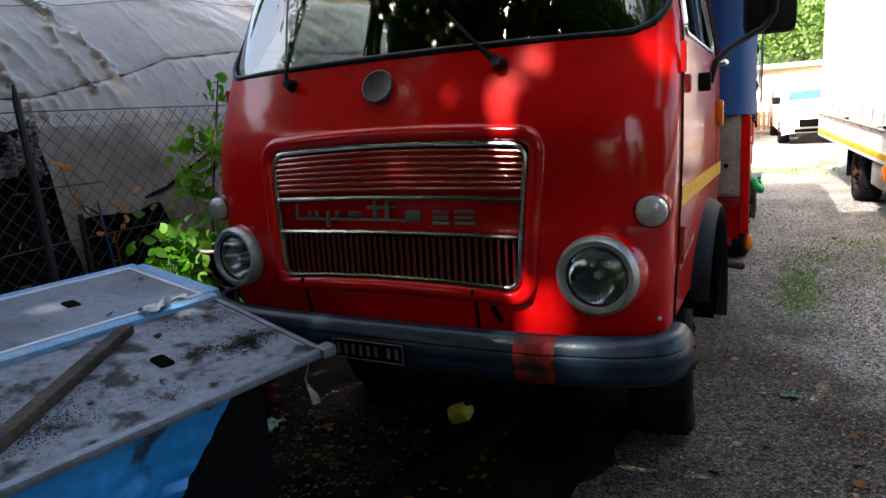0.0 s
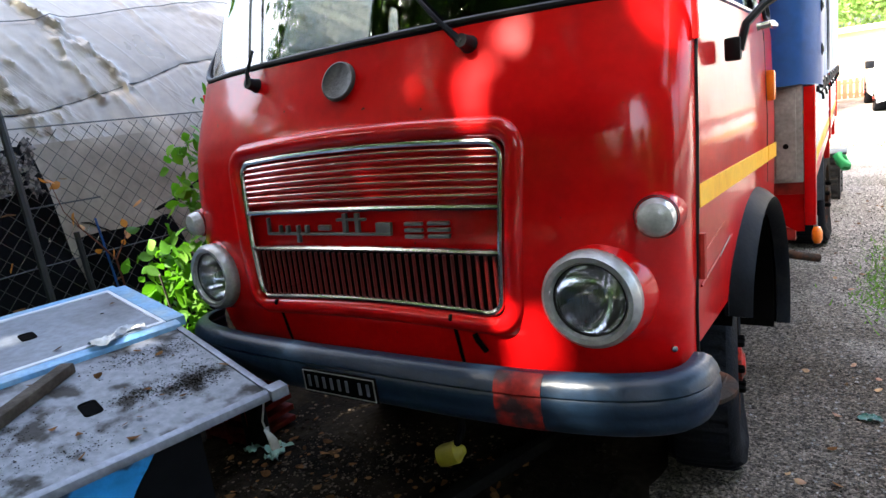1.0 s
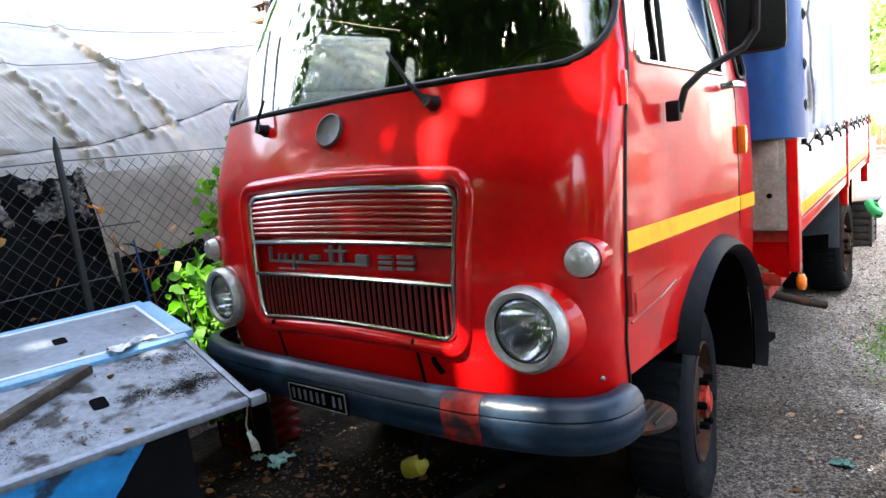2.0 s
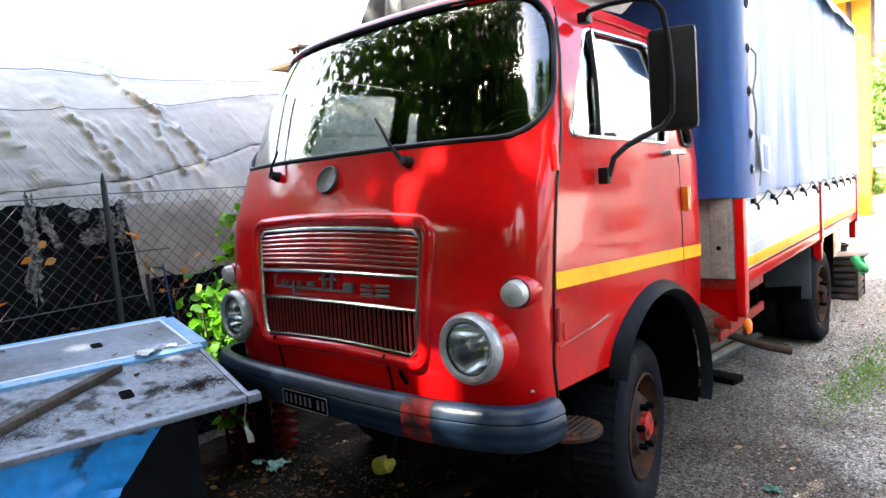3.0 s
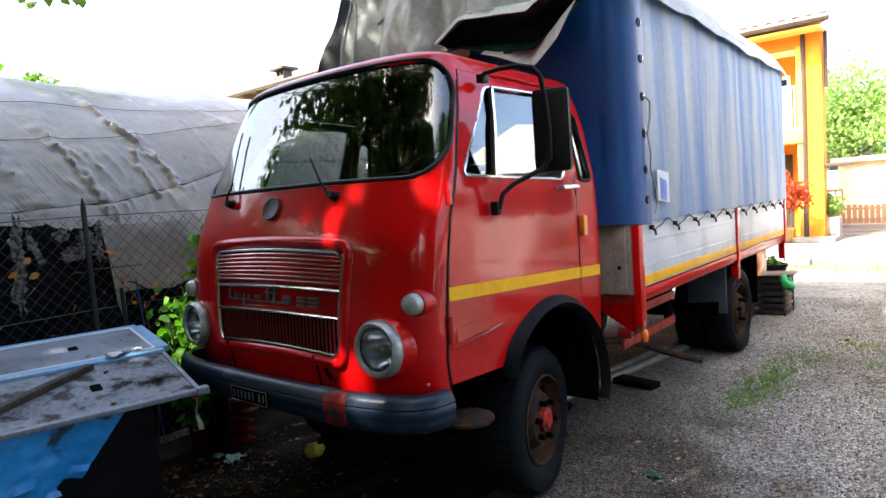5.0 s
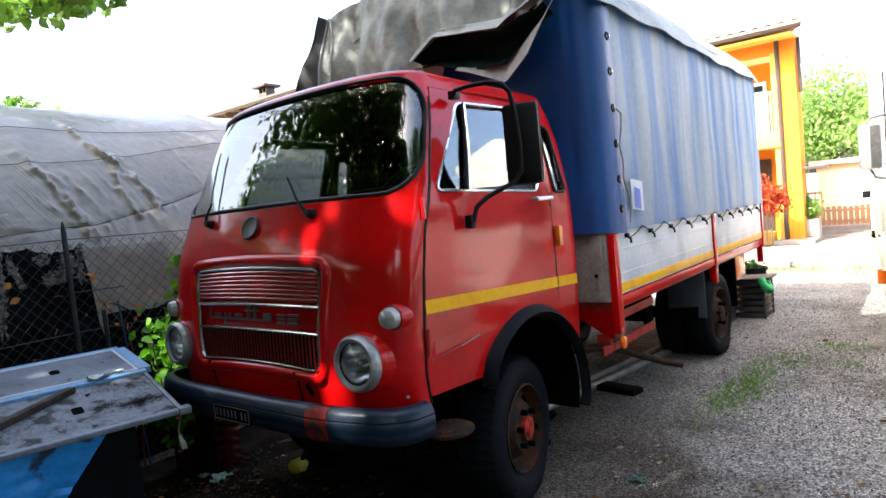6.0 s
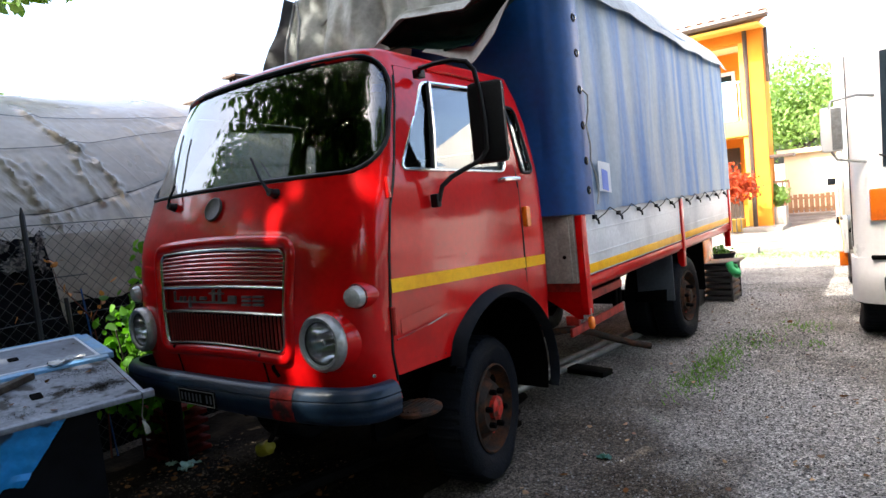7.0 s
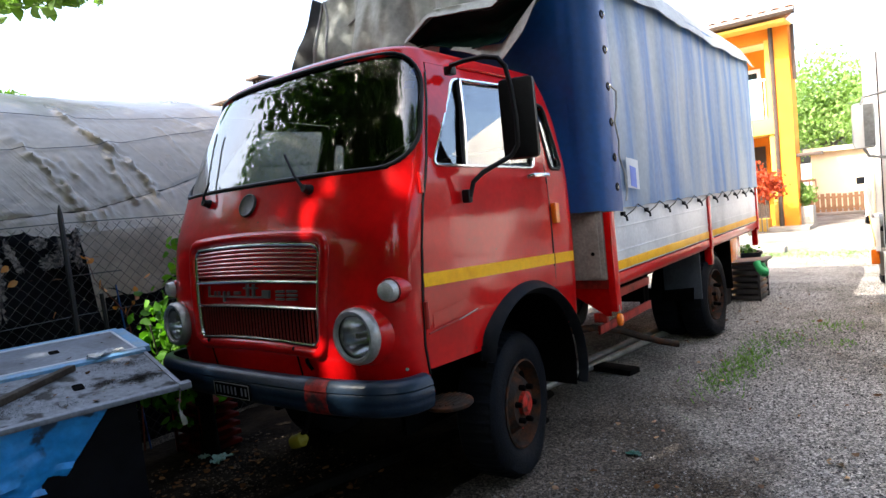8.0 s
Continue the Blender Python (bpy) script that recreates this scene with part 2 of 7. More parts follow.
GREENBAG = mat("green_plastic", (0.03, 0.40, 0.13), 0.4, 0, 0.15, 8, 0.1, 40)
DARKGLASS = mat("dark_vehicle_glass", (0.02, 0.03, 0.04), 0.06, 0, 0.1, 4, 0.0, 30, coat=0.5)
FENCEWOOD = mat("reddish_fence_wood", (0.42, 0.24, 0.13), 0.8, 0, 0.25, 5, 0.15, 40)
YELLOWPL = mat("yellow_plastic", (0.20, 0.175, 0.006), 0.5, 0, 0.2, 8, 0.1, 40)
RAILGREY = mat("scuffed_grey_rail", (0.13, 0.145, 0.175), 0.45, 0.3, 0.3, 9, 0.12, 60, (0.08, 0.085, 0.095))
MUDFLAP = mat("blue_grey_rubber", (0.045, 0.055, 0.068), 0.6, 0, 0.2, 6, 0.08, 60, spec=0.2)
FOIL = mat("pale_green_plastic_wrap", (0.22, 0.40, 0.33), 0.4, 0, 0.2, 14, 0.15, 60)
GALV = mat("galvanised_steel", (0.30, 0.29, 0.27), 0.5, 0.5, 0.25, 8, 0.1, 60)
SIDESHEET = mat("dirty_beige_film", (0.34, 0.29, 0.225), 0.55, 0, 0.3, 2.5, 0.2, 20, (0.17, 0.142, 0.108), lo=0.42, hi=0.68)
TEARFILM = mat("pale_torn_film", (0.17, 0.155, 0.14), 0.5, 0, 0.3, 40, 0.12, 60, (0.012, 0.012, 0.013), lo=0.47, hi=0.55)
ROOFBROWN = mat("brown_roof", (0.055, 0.034, 0.024), 0.8, 0, 0.25, 4, 0.15, 40)
RAFTER = mat("yellow_brown_timber", (0.085, 0.048, 0.018), 0.7, 0, 0.2, 5, 0.1, 40)
CREAMYELLOW = mat("pale_yellow_render", (0.82, 0.50, 0.09), 0.85, 0, 0.08, 2, 0.08, 40)
TOWEL = mat("light_blue_cloth", (0.35, 0.62, 0.85), 0.8, 0, 0.15, 6, 0.1, 50)
VANGLASS = mat("blue_tinted_glass", (0.03, 0.08, 0.15), 0.12, 0, 0.1, 3, 0.0, 30, coat=0.4)

# cab paint: shallow dents, chips gone to rust
nt_ = RED.node_tree
N_, L_ = nt_.nodes, nt_.links
tc_ = next(n for n in N_ if n.type == "TEX_COORD")
bs_ = N_["Principled BSDF"]
dn_, ch_ = N_.new("ShaderNodeTexNoise"), N_.new("ShaderNodeTexNoise")
for n_, s_, d_ in ((dn_, 4.5, 2.0), (ch_, 26.0, 9.0)):
    n_.inputs["Scale"].default_value, n_.inputs["Detail"].default_value = s_, d_
    L_.new(tc_.outputs["Object"], n_.inputs["Vector"])
b_ = N_.new("ShaderNodeBump")
b_.inputs["Strength"].default_value, b_.inputs["Distance"].default_value = 0.16, 0.012
L_.new(dn_.outputs["Fac"], b_.inputs["Height"])
L_.new(bs_.inputs["Normal"].links[0].from_socket, b_.inputs["Normal"])
L_.new(b_.outputs["Normal"], bs_.inputs["Normal"])
L_.new(b_.outputs["Normal"], bs_.inputs["Coat Normal"])
mr_ = N_.new("ShaderNodeMapRange")
mr_.inputs["From Min"].default_value, mr_.inputs["From Max"].default_value = 0.715, 0.74
L_.new(ch_.outputs["Fac"], mr_.inputs["Value"])
mx_ = N_.new("ShaderNodeMix")
mx_.data_type = "RGBA"
mx_.inputs["B"].default_value = (0.06, 0.022, 0.012, 1)
L_.new(bs_.inputs["Base Color"].links[0].from_socket, mx_.inputs["A"])
L_.new(mr_.outputs["Result"], mx_.inputs["Factor"])
L_.new(mx_.outputs["Result"], bs_.inputs["Base Color"])

# loose stones: each of its own grey
for m_, lo_, hi_ in ((PEBBLE, 0.12, 1.75), (CHIP, 0.4, 2.0), (DRYLEAF, 0.4, 1.4), (PALELEAF, 0.3, 1.5), (VINE, 0.6, 1.35), (LEAF, 0.6, 1.4), (FARLEAF, 0.6, 1.4)):
    N_, L_ = m_.node_tree.nodes, m_.node_tree.links
    bs_ = N_["Principled BSDF"]
    ge_, mr_, mx_ = N_.new("ShaderNodeNewGeometry"), N_.new("ShaderNodeMapRange"), N_.new("ShaderNodeMix")
    mr_.inputs["To Min"].default_value, mr_.inputs["To Max"].default_value = lo_, hi_
    mx_.data_type, mx_.blend_type = "RGBA", "MULTIPLY"
    mx_.inputs["Factor"].default_value = 1.0
    L_.new(ge_.outputs["Random Per Island"], mr_.inputs["Value"])
    L_.new(bs_.inputs["Base Color"].links[0].from_socket, mx_.inputs["A"])
    L_.new(mr_.outputs["Result"], mx_.inputs["B"])
    L_.new(mx_.outputs["Result"], bs_.inputs["Base Color"])

# gravel: single stones of unlike greys, with their relief
nt_ = GRAVEL.node_tree
N_, L_ = nt_.nodes, nt_.links
tc_ = next(n for n in N_ if n.type == "TEX_COORD")
bs_ = N_["Principled BSDF"]
old_ = bs_.inputs["Base Color"].links[0].from_socket
for sc_, lo_, hi_ in ((140.0, 0.2, 1.8), (75.0, 0.6, 1.4)):
    vo_ = N_.new("ShaderNodeTexVoronoi")
    vo_.inputs["Scale"].default_value = sc_
    L_.new(tc_.outputs["Object"], vo_.inputs["Vector"])
    sp_ = N_.new("ShaderNodeSeparateColor")
    L_.new(vo_.outputs["Color"], sp_.inputs[0])
    mr_ = N_.new("ShaderNodeMapRange")
    mr_.inputs["To Min"].default_value, mr_.inputs["To Max"].default_value = lo_, hi_
    L_.new(sp_.outputs[0], mr_.inputs["Value"])
    mx_ = N_.new("ShaderNodeMix")
    mx_.data_type, mx_.blend_type = "RGBA", "MULTIPLY"
    mx_.inputs["Factor"].default_value = 1.0
    L_.new(old_, mx_.inputs["A"])
    L_.new(mr_.outputs["Result"], mx_.inputs["B"])
    old_ = mx_.outputs["Result"]
    b_ = N_.new("ShaderNodeBump")
    b_.invert = True
    b_.inputs["Strength"].default_value, b_.inputs["Distance"].default_value = 0.8, 0.008
    L_.new(vo_.outputs["Distance"], b_.inputs["Height"])
    was_ = bs_.inputs["Normal"].links[0].from_socket
    L_.new(was_, b_.inputs["Normal"])
    L_.new(b_.outputs["Normal"], bs_.inputs["Normal"])
# bare brown earth along the lorry, and painted foreground shade, darken the gravel
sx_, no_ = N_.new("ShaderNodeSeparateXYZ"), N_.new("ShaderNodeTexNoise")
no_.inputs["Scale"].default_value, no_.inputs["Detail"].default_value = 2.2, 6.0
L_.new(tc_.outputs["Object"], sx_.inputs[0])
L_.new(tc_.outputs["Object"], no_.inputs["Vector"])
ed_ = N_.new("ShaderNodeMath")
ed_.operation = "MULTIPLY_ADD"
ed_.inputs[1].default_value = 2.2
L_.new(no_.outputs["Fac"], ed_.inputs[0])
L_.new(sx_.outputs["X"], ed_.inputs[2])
# widens the darkening towards low y, in place of tree shade there
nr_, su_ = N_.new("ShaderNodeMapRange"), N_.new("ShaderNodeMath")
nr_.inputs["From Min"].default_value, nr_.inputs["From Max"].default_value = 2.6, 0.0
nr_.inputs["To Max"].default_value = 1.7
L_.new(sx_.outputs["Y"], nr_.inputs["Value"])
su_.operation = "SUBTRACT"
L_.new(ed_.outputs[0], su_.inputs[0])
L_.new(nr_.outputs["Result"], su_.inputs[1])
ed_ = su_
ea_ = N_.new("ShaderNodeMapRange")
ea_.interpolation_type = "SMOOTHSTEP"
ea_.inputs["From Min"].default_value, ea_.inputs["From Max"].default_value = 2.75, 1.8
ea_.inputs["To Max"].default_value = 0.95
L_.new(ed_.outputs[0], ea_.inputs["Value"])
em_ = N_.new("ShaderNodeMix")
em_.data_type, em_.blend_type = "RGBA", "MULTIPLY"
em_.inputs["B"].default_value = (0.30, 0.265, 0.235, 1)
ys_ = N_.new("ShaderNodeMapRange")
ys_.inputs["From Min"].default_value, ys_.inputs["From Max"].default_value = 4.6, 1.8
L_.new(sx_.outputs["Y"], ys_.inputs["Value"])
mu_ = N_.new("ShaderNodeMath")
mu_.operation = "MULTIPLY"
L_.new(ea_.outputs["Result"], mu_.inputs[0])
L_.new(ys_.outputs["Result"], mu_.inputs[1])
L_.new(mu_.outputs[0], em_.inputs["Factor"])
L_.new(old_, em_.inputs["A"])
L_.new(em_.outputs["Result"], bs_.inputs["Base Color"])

# dusty blue side cloth: greyed by dust in upright streaks
nt_ = BLUETARP.node_tree
tc_ = next(n for n in nt_.nodes if n.type == "TEX_COORD")
mp_ = nt_.nodes.new("ShaderNodeMapping")
mp_.inputs["Scale"].default_value = (1.0, 2.1, 0.2)
nt_.links.new(tc_.outputs["Object"], mp_.inputs["Vector"])
first = next(n for n in nt_.nodes if n.type == "TEX_NOISE")
nt_.links.new(mp_.outputs["Vector"], first.inputs["Vector"])
first.inputs["Scale"].default_value = 2.2

# ---- mesh helpers ----
def thing(name, m, label, category, group="", kind=""):
    ob = new(name)
    ob.empty_display_size = 0.1
    ob.matrix_basis = m if isinstance(m, Matrix) else Matrix.Translation(m)
    return tagged(ob, label, category, group, kind)


def link(name, bm, material, smooth=True):
    me = bpy.data.meshes.new(name)
    bm.to_mesh(me)
    bm.free()
    for mm in (material if isinstance(material, (list, tuple)) else [material]):
        me.materials.append(mm)
    if smooth:
        me.shade_smooth()
        me.set_sharp_from_angle(angle=radians(40))
    return new(name, me)


def part(name, bm, material, parent, label="", smooth=True):
    ob = link(name, bm, material, smooth)
    ob.parent = parent
    return tagged(ob, label)


def block(bm, lo, hi, bevel=0.0, m=None):
    lo, hi = Vector(lo), Vector(hi)
    r = bmesh.ops.create_cube(bm, size=1.0)
    for v in r["verts"]:
        v.co = Vector(((lo[i] + hi[i]) / 2 + v.co[i] * (hi[i] - lo[i]) for i in range(3)))
    vs = r["verts"]
    if bevel:
        es = list({e for v in vs for e in v.link_edges})
        rb = bmesh.ops.bevel(bm, geom=es, offset=bevel, segments=2, affect="EDGES", profile=0.6)
        vs = list({v for f in rb["faces"] for v in f.verts} | {v for v in vs if v.is_valid})
    if m is not None:
        for v in vs:
            v.co = m @ v.co
    return bm


def blk(lo, hi, bevel=0.004, m=None):
    return block(bmesh.new(), lo, hi, bevel, m)


def tube(bm, pts, r, sides=8, closed=False, cap=True, flat=1.0):
    pts = [Vector(p) for p in pts]
    n = len(pts)
    rs = r if isinstance(r, (list, tuple)) else [r] * n
    rings, up = [], None
    for i, p in enumerate(pts):
        a = pts[i - 1] if (i or closed) else p
        b = pts[(i + 1) % n] if (i < n - 1 or closed) else p
        d = (b - a).normalized() if (b - a).length > 1e-9 else Vector((0, 0, 1))
        if up is None:
            up = Vector((0, 0, 1)) if abs(d.z) < 0.9 else Vector((1, 0, 0))
        s = d.cross(up).normalized()
        up = s.cross(d).normalized()
        rings.append([bm.verts.new(p + (s * math.cos(t) + up * math.sin(t) * flat) * rs[i]) for t in (2 * math.pi * k / sides for k in range(sides))])
    for i in range(n if closed else n - 1):
        A, B = rings[i], rings[(i + 1) % n]
        for k in range(sides):
            bm.faces.new((A[k], A[(k + 1) % sides], B[(k + 1) % sides], B[k]))
    if cap and not closed:
        bm.faces.new(list(reversed(rings[0])))
        bm.faces.new(rings[-1])
    return bm


def lathe(bm, profile, m, sides=32):
    """profile: (radius, height) pairs along local z, placed by m."""
    rings = []
    for r, h in profile:
        if r < 1e-6:
            rings.append([bm.verts.new(m @ Vector((0, 0, h)))])
        else:
            rings.append([bm.verts.new(m @ Vector((r * math.cos(2 * math.pi * k / sides), r * math.sin(2 * math.pi * k / sides), h))) for k in range(sides)])
    for A, B in zip(rings, rings[1:]):
        for k in range(sides):
            j = (k + 1) % sides
            if len(A) == 1 and len(B) == 1:
                continue
            if len(A) == 1:
                bm.faces.new((A[0], B[k], B[j]))
            elif len(B) == 1:
                bm.faces.new((A[k], A[j], B[0]))
            else:
                bm.faces.new((A[k], A[j], B[j], B[k]))
    bmesh.ops.recalc_face_normals(bm, faces=bm.faces)
    return bm


def sheet(bm, f, nu, nv, thick=0.0):
    """A grid of points f(u, v), u and v from 0 to 1; thick gives it a second skin."""
    V = [[bm.verts.new(f(i / nu, j / nv)) for j in range(nv + 1)] for i in range(nu + 1)]
    for i in range(nu):
        for j in range(nv):
            bm.faces.new((V[i][j], V[i + 1][j], V[i + 1][j + 1], V[i][j + 1]))
    bmesh.ops.recalc_face_normals(bm, faces=bm.faces)
    if thick:
        bmesh.ops.solidify(bm, geom=bm.faces[:], thickness=thick)
    return bm


def lerp(tab, v):
    if v <= tab[0][0]:
        return tab[0][1]
    for (a, p), (b, q) in zip(tab, tab[1:]):
        if v <= b:
            return p + (q - p) * (v - a) / (b - a)
    return tab[-1][1]


def fbm(x, y, z, s=1.0, o=4):
    return noise.fractal(Vector((x * s, y * s, z * s)), 1.0, 2.0, o)


YAXIS = pose(0, 0, 0, 90, 0, 0)      # local z of a lathe turned to -y
XAXIS = pose(0, 0, 0, 0, 90, 0)      # to +x

# ---- ground ----
bm = bmesh.new()
def ground_h(x, y):
    if abs(x) > 14 or y < -8 or y > 30:
        return 0.0
    return 0.012 * fbm(x, y, 0, 1.3) - 0.004
xs = sorted(set([-400, -120, -40, -18] + [i * 0.25 for i in range(-56, 41)] + [14, 25, 60, 150, 400]))
ys = sorted(set([-300, -80, -20] + [i * 0.25 for i in range(-32, 57)] + [15, 17, 20, 25, 40, 90, 250, 700]))
V = {(x, y): bm.verts.new((x, y, ground_h(x, y) if -14 < x < 10 and -8 < y < 14 else 0.0)) for x in xs for y in ys}
for x0, x1 in zip(xs, xs[1:]):
    for y0, y1 in zip(ys, ys[1:]):
        bm.faces.new((V[x0, y0], V[x1, y0], V[x1, y1], V[x0, y1]))
tagged(link("ground", bm, GRAVEL), "grey gravel yard with dirt and sparse weeds, its foreground shade painted in", "ground", kind="structure")

# ---- red lorry ----
CX = -0.012                       # its middle line
lorry = thing("lorry", (0, 0, 0), "old red flatbed lorry with a blue tarpaulin-covered bed on gravel", "truck")
DEPTH, REAR = 0.225, 1.655
NEXP = [(1.15, 3.0), (1.5, 2.45), (2.2, 2.45)]   # squareness of the plan by height
YF = [(0.58, 0.03), (0.64, 0.008), (0.8, -0.02), (1.0, -0.012), (1.27, 0.018), (1.33, 0.030), (1.42, 0.060), (1.50, 0.089), (1.56, 0.111), (1.8, 0.203), (2.06, 0.32), (2.2, 0.40)]
WID = [(0.62, 0.89), (0.9, 0.908), (1.2, 0.914), (1.5, 0.908), (1.6, 0.898), (1.85, 0.85), (2.0, 0.803), (2.13, 0.745)]
ROOF_Z = 2.12


LIFT = 0.088                      # height of the cab's frame over the ground


def cabm(v):
    """Cab coordinates to the place: the cab sags a little to the rear."""
    return Vector((v[0] + CX, v[1], v[2] + LIFT - 0.04 * (v[1] - 0.2)))


def fy(x, z):
    w = lerp(WID, z)
    t = min(1.0, abs(x) / w)
    n = lerp(NEXP, z)
    return lerp(YF, z) + DEPTH * (1 - (1 - t ** n) ** (1 / n))


def cabpart(name, bm, material, parent, label="", smooth=True):
    for v in bm.verts:
        v.co = cabm(v.co)
    return part(name, bm, material, parent, label, smooth)


def raised(name, bm, material, parent, label="", smooth=True):
    """A level part that sits with the cab's frame."""
    for v in bm.verts:
        v.co.z += LIFT
    return part(name, bm, material, parent, label, smooth)


BED_TURN = Matrix.Translation((1.0, 1.93, 0)) @ Matrix.Rotation(radians(1.9), 4, "Z") @ Matrix.Translation((-1.0, -1.93, 0))


def bedpart(name, bm, material, parent, label="", smooth=True):
    """A part of the bed, which is turned a little against the cab and slopes to the rear."""
    for v in bm.verts:
        y = 1.93 + (v.co.y - 1.93) * 1.07
        v.co = BED_TURN @ Vector((v.co.x - 0.035, y, v.co.z + 0.038 - 0.014 * (y - 1.93)))
    return part(name, bm, material, parent, label, smooth)


def resample(pts, n):
    d = [0.0]
    for a, b in zip(pts, pts[1:]):
        d.append(d[-1] + math.dist(a, b))
    out, k = [], 0
    for i in range(n + 1):
        s = d[-1] * i / n
        while k < len(d) - 2 and d[k + 1] < s:
            k += 1
        t = (s - d[k]) / max(1e-9, d[k + 1] - d[k])
        out.append(tuple(p + (q - p) * t for p, q in zip(pts[k], pts[k + 1])))
    return out, d[-1]


NF, NS, NR = 112, 64, 30


def ring(z):
    """Plan of the cab at height z: front from the left side to the right, right side, rear, left side."""
    w, yf, n = lerp(WID, z), lerp(YF, z), lerp(NEXP, z)
    front = []
    for i in range(161):
        t = math.pi * (i / 160 - 0.5)
        s, c = abs(math.sin(t)) ** (2 / n), abs(math.cos(t)) ** (2 / n)
        front.append((math.copysign(w * s, t), yf + DEPTH * (1 - c)))
    f, length = resample(front, NF)
    R = 0.09
    side = [(w, yf + DEPTH + (REAR - R - yf - DEPTH) * i / 20) for i in range(21)] + [(w - R + R * math.cos(a), REAR - R + R * math.sin(a)) for a in (math.pi / 2 * k / 6 for k in range(1, 7))]
    sd, _ = resample(side, NS)
    rear = [(w - R - 2 * (w - R) * i / NR, REAR) for i in range(NR + 1)]
    left = [(-x, y) for x, y in reversed(sd)]
    return f + sd[1:] + rear[1:] + left[1:-1], length


def rr(px, pz, hx, hz, r):
    qx, qz = abs(px) - hx + r, abs(pz) - hz + r
    return math.hypot(max(qx, 0), max(qz, 0)) + min(max(qx, qz), 0) - r


def poly_sd(p, poly):
    """Signed distance from a polygon, minus inside."""
    d, inside = 1e9, False
    n = len(poly)
    for i in range(n):
        a, b = poly[i], poly[(i + 1) % n]
        ex, ey = b[0] - a[0], b[1] - a[1]
        wx, wy = p[0] - a[0], p[1] - a[1]
        t = max(0, min(1, (wx * ex + wy * ey) / (ex * ex + ey * ey)))
        d = min(d, math.hypot(wx - ex * t, wy - ey * t))
        if (a[1] > p[1]) != (b[1] > p[1]) and p[0] < a[0] + (p[1] - a[1]) * ex / ey:
            inside = not inside
    return -d if inside else d


def round_poly(poly, r, k=5):
    out = []
    n = len(poly)
    for i in range(n):
        a, b, c = Vector(poly[i - 1]), Vector(poly[i]), Vector(poly[(i + 1) % n])
        u, v = (a - b).normalized(), (c - b).normalized()
        p, q = b + u * r, b + v * r
        for j in range(k + 1):
            t = j / k
            out.append(tuple((1 - t) ** 2 * p + 2 * t * (1 - t) * b + t * t * q))
    return out


WS = (0.0, 1.829, 0.908, 0.271, 0.20)                # windscreen: middle, half arc, half height, corner
DOOR_WIN = round_poly([(0.375, 1.566), (1.235, 1.562), (1.30, 2.02), (0.705, 1.995)], 0.05)
QUARTER = round_poly([(1.405, 1.56), (1.53, 1.56), (1.51, 1.93), (1.41, 1.94)], 0.035)
ARCH = (1.05, 0.447, 0.485)                            # wheel arch: y, z, radius
GRILLE = (0.0, 1.033, 0.505, 0.246, 0.05)


def ws_sd(s, z):
    zc = WS[1] + 0.012 * (1 - (s / 0.97) ** 2)
    return rr(s / (1 - 0.20 * (z - zc)), z - zc, WS[2], WS[3], WS[4])


def gr_sd(x, z):
    return rr(x / (1 + 0.07 * (z - 1.03) / 0.24 * 0.5), z - GRILLE[1] - 0.02 * (1 - (x / 0.5) ** 2), GRILLE[2], GRILLE[3], GRILLE[4])


ZS = [0.585 + (ROOF_Z - 0.585) * i / 74 for i in range(75)]
grid, meta = [], []
for z in ZS:
    pts, length = ring(z)
    grid.append([Vector((x, y, z)) for x, y in pts])
    meta.append(length)
NP = len(grid[0])
regions = {"cab_shell": bmesh.new(), "door.R": bmesh.new(), "door.L": bmesh.new(), "windscreen": bmesh.new(), "wr": bmesh.new(), "wl": bmesh.new(), "qr": bmesh.new(), "ql": bmesh.new()}


def kind_at(j, p, length):
    """Which piece of the cab the spot belongs to, or None for a hole."""
    x, y, z = p
    if j < NF:
        s = (j + 0.5) / NF * length - length / 2
        if ws_sd(s, z) < 0:
            return "windscreen"
        if gr_sd(x, z) < 0:
            return None
        if math.hypot(abs(x) - 0.711, z - 0.868) < 0.105:
            return None
        return "cab_shell"
    if math.hypot(y - ARCH[0], z - ARCH[1]) < ARCH[2] or (z < 0.69 and y < 1.0) or z < 0.66:
        return None
    if NF <= j < NF + NS or j >= NF + NS + NR:
        sd = "R" if x > 0 else "L"
        if poly_sd((y, z), DOOR_WIN) < 0:
            return "w" + sd.lower()
        if poly_sd((y, z), QUARTER) < 0:
            return "q" + sd.lower()
        if y < 1.345 and z < 2.05 and y > lerp(YF, z) + DEPTH:
            return "door." + sd
    return "cab_shell"


cache = {}
def put_vert(name, i, j, off=0.0):
    key = (name, i, j % NP)
    if key not in cache:
        p = grid[i][j % NP].copy()
        if off:
            a, b = grid[i][(j + 1) % NP], grid[i][(j - 1) % NP]
            n = Vector((a.y - b.y, b.x - a.x, 0)).normalized()
            p += n * off
        cache[key] = regions[name].verts.new(p)
    return cache[key]


for i in range(len(ZS) - 1):
    for j in range(NP):
        c = (grid[i][j] + grid[i + 1][(j + 1) % NP] + grid[i + 1][j] + grid[i][(j + 1) % NP]) / 4
        name = kind_at(j, c, (meta[i] + meta[i + 1]) / 2)
        if name:
            off = 0.004 if name.startswith("door") else (-0.012 if name in ("windscreen", "wr", "wl", "qr", "ql") else 0.0)
            regions[name].faces.new([put_vert(name, a, b, off) for a, b in ((i, j), (i, j + 1), (i + 1, j + 1), (i + 1, j))])
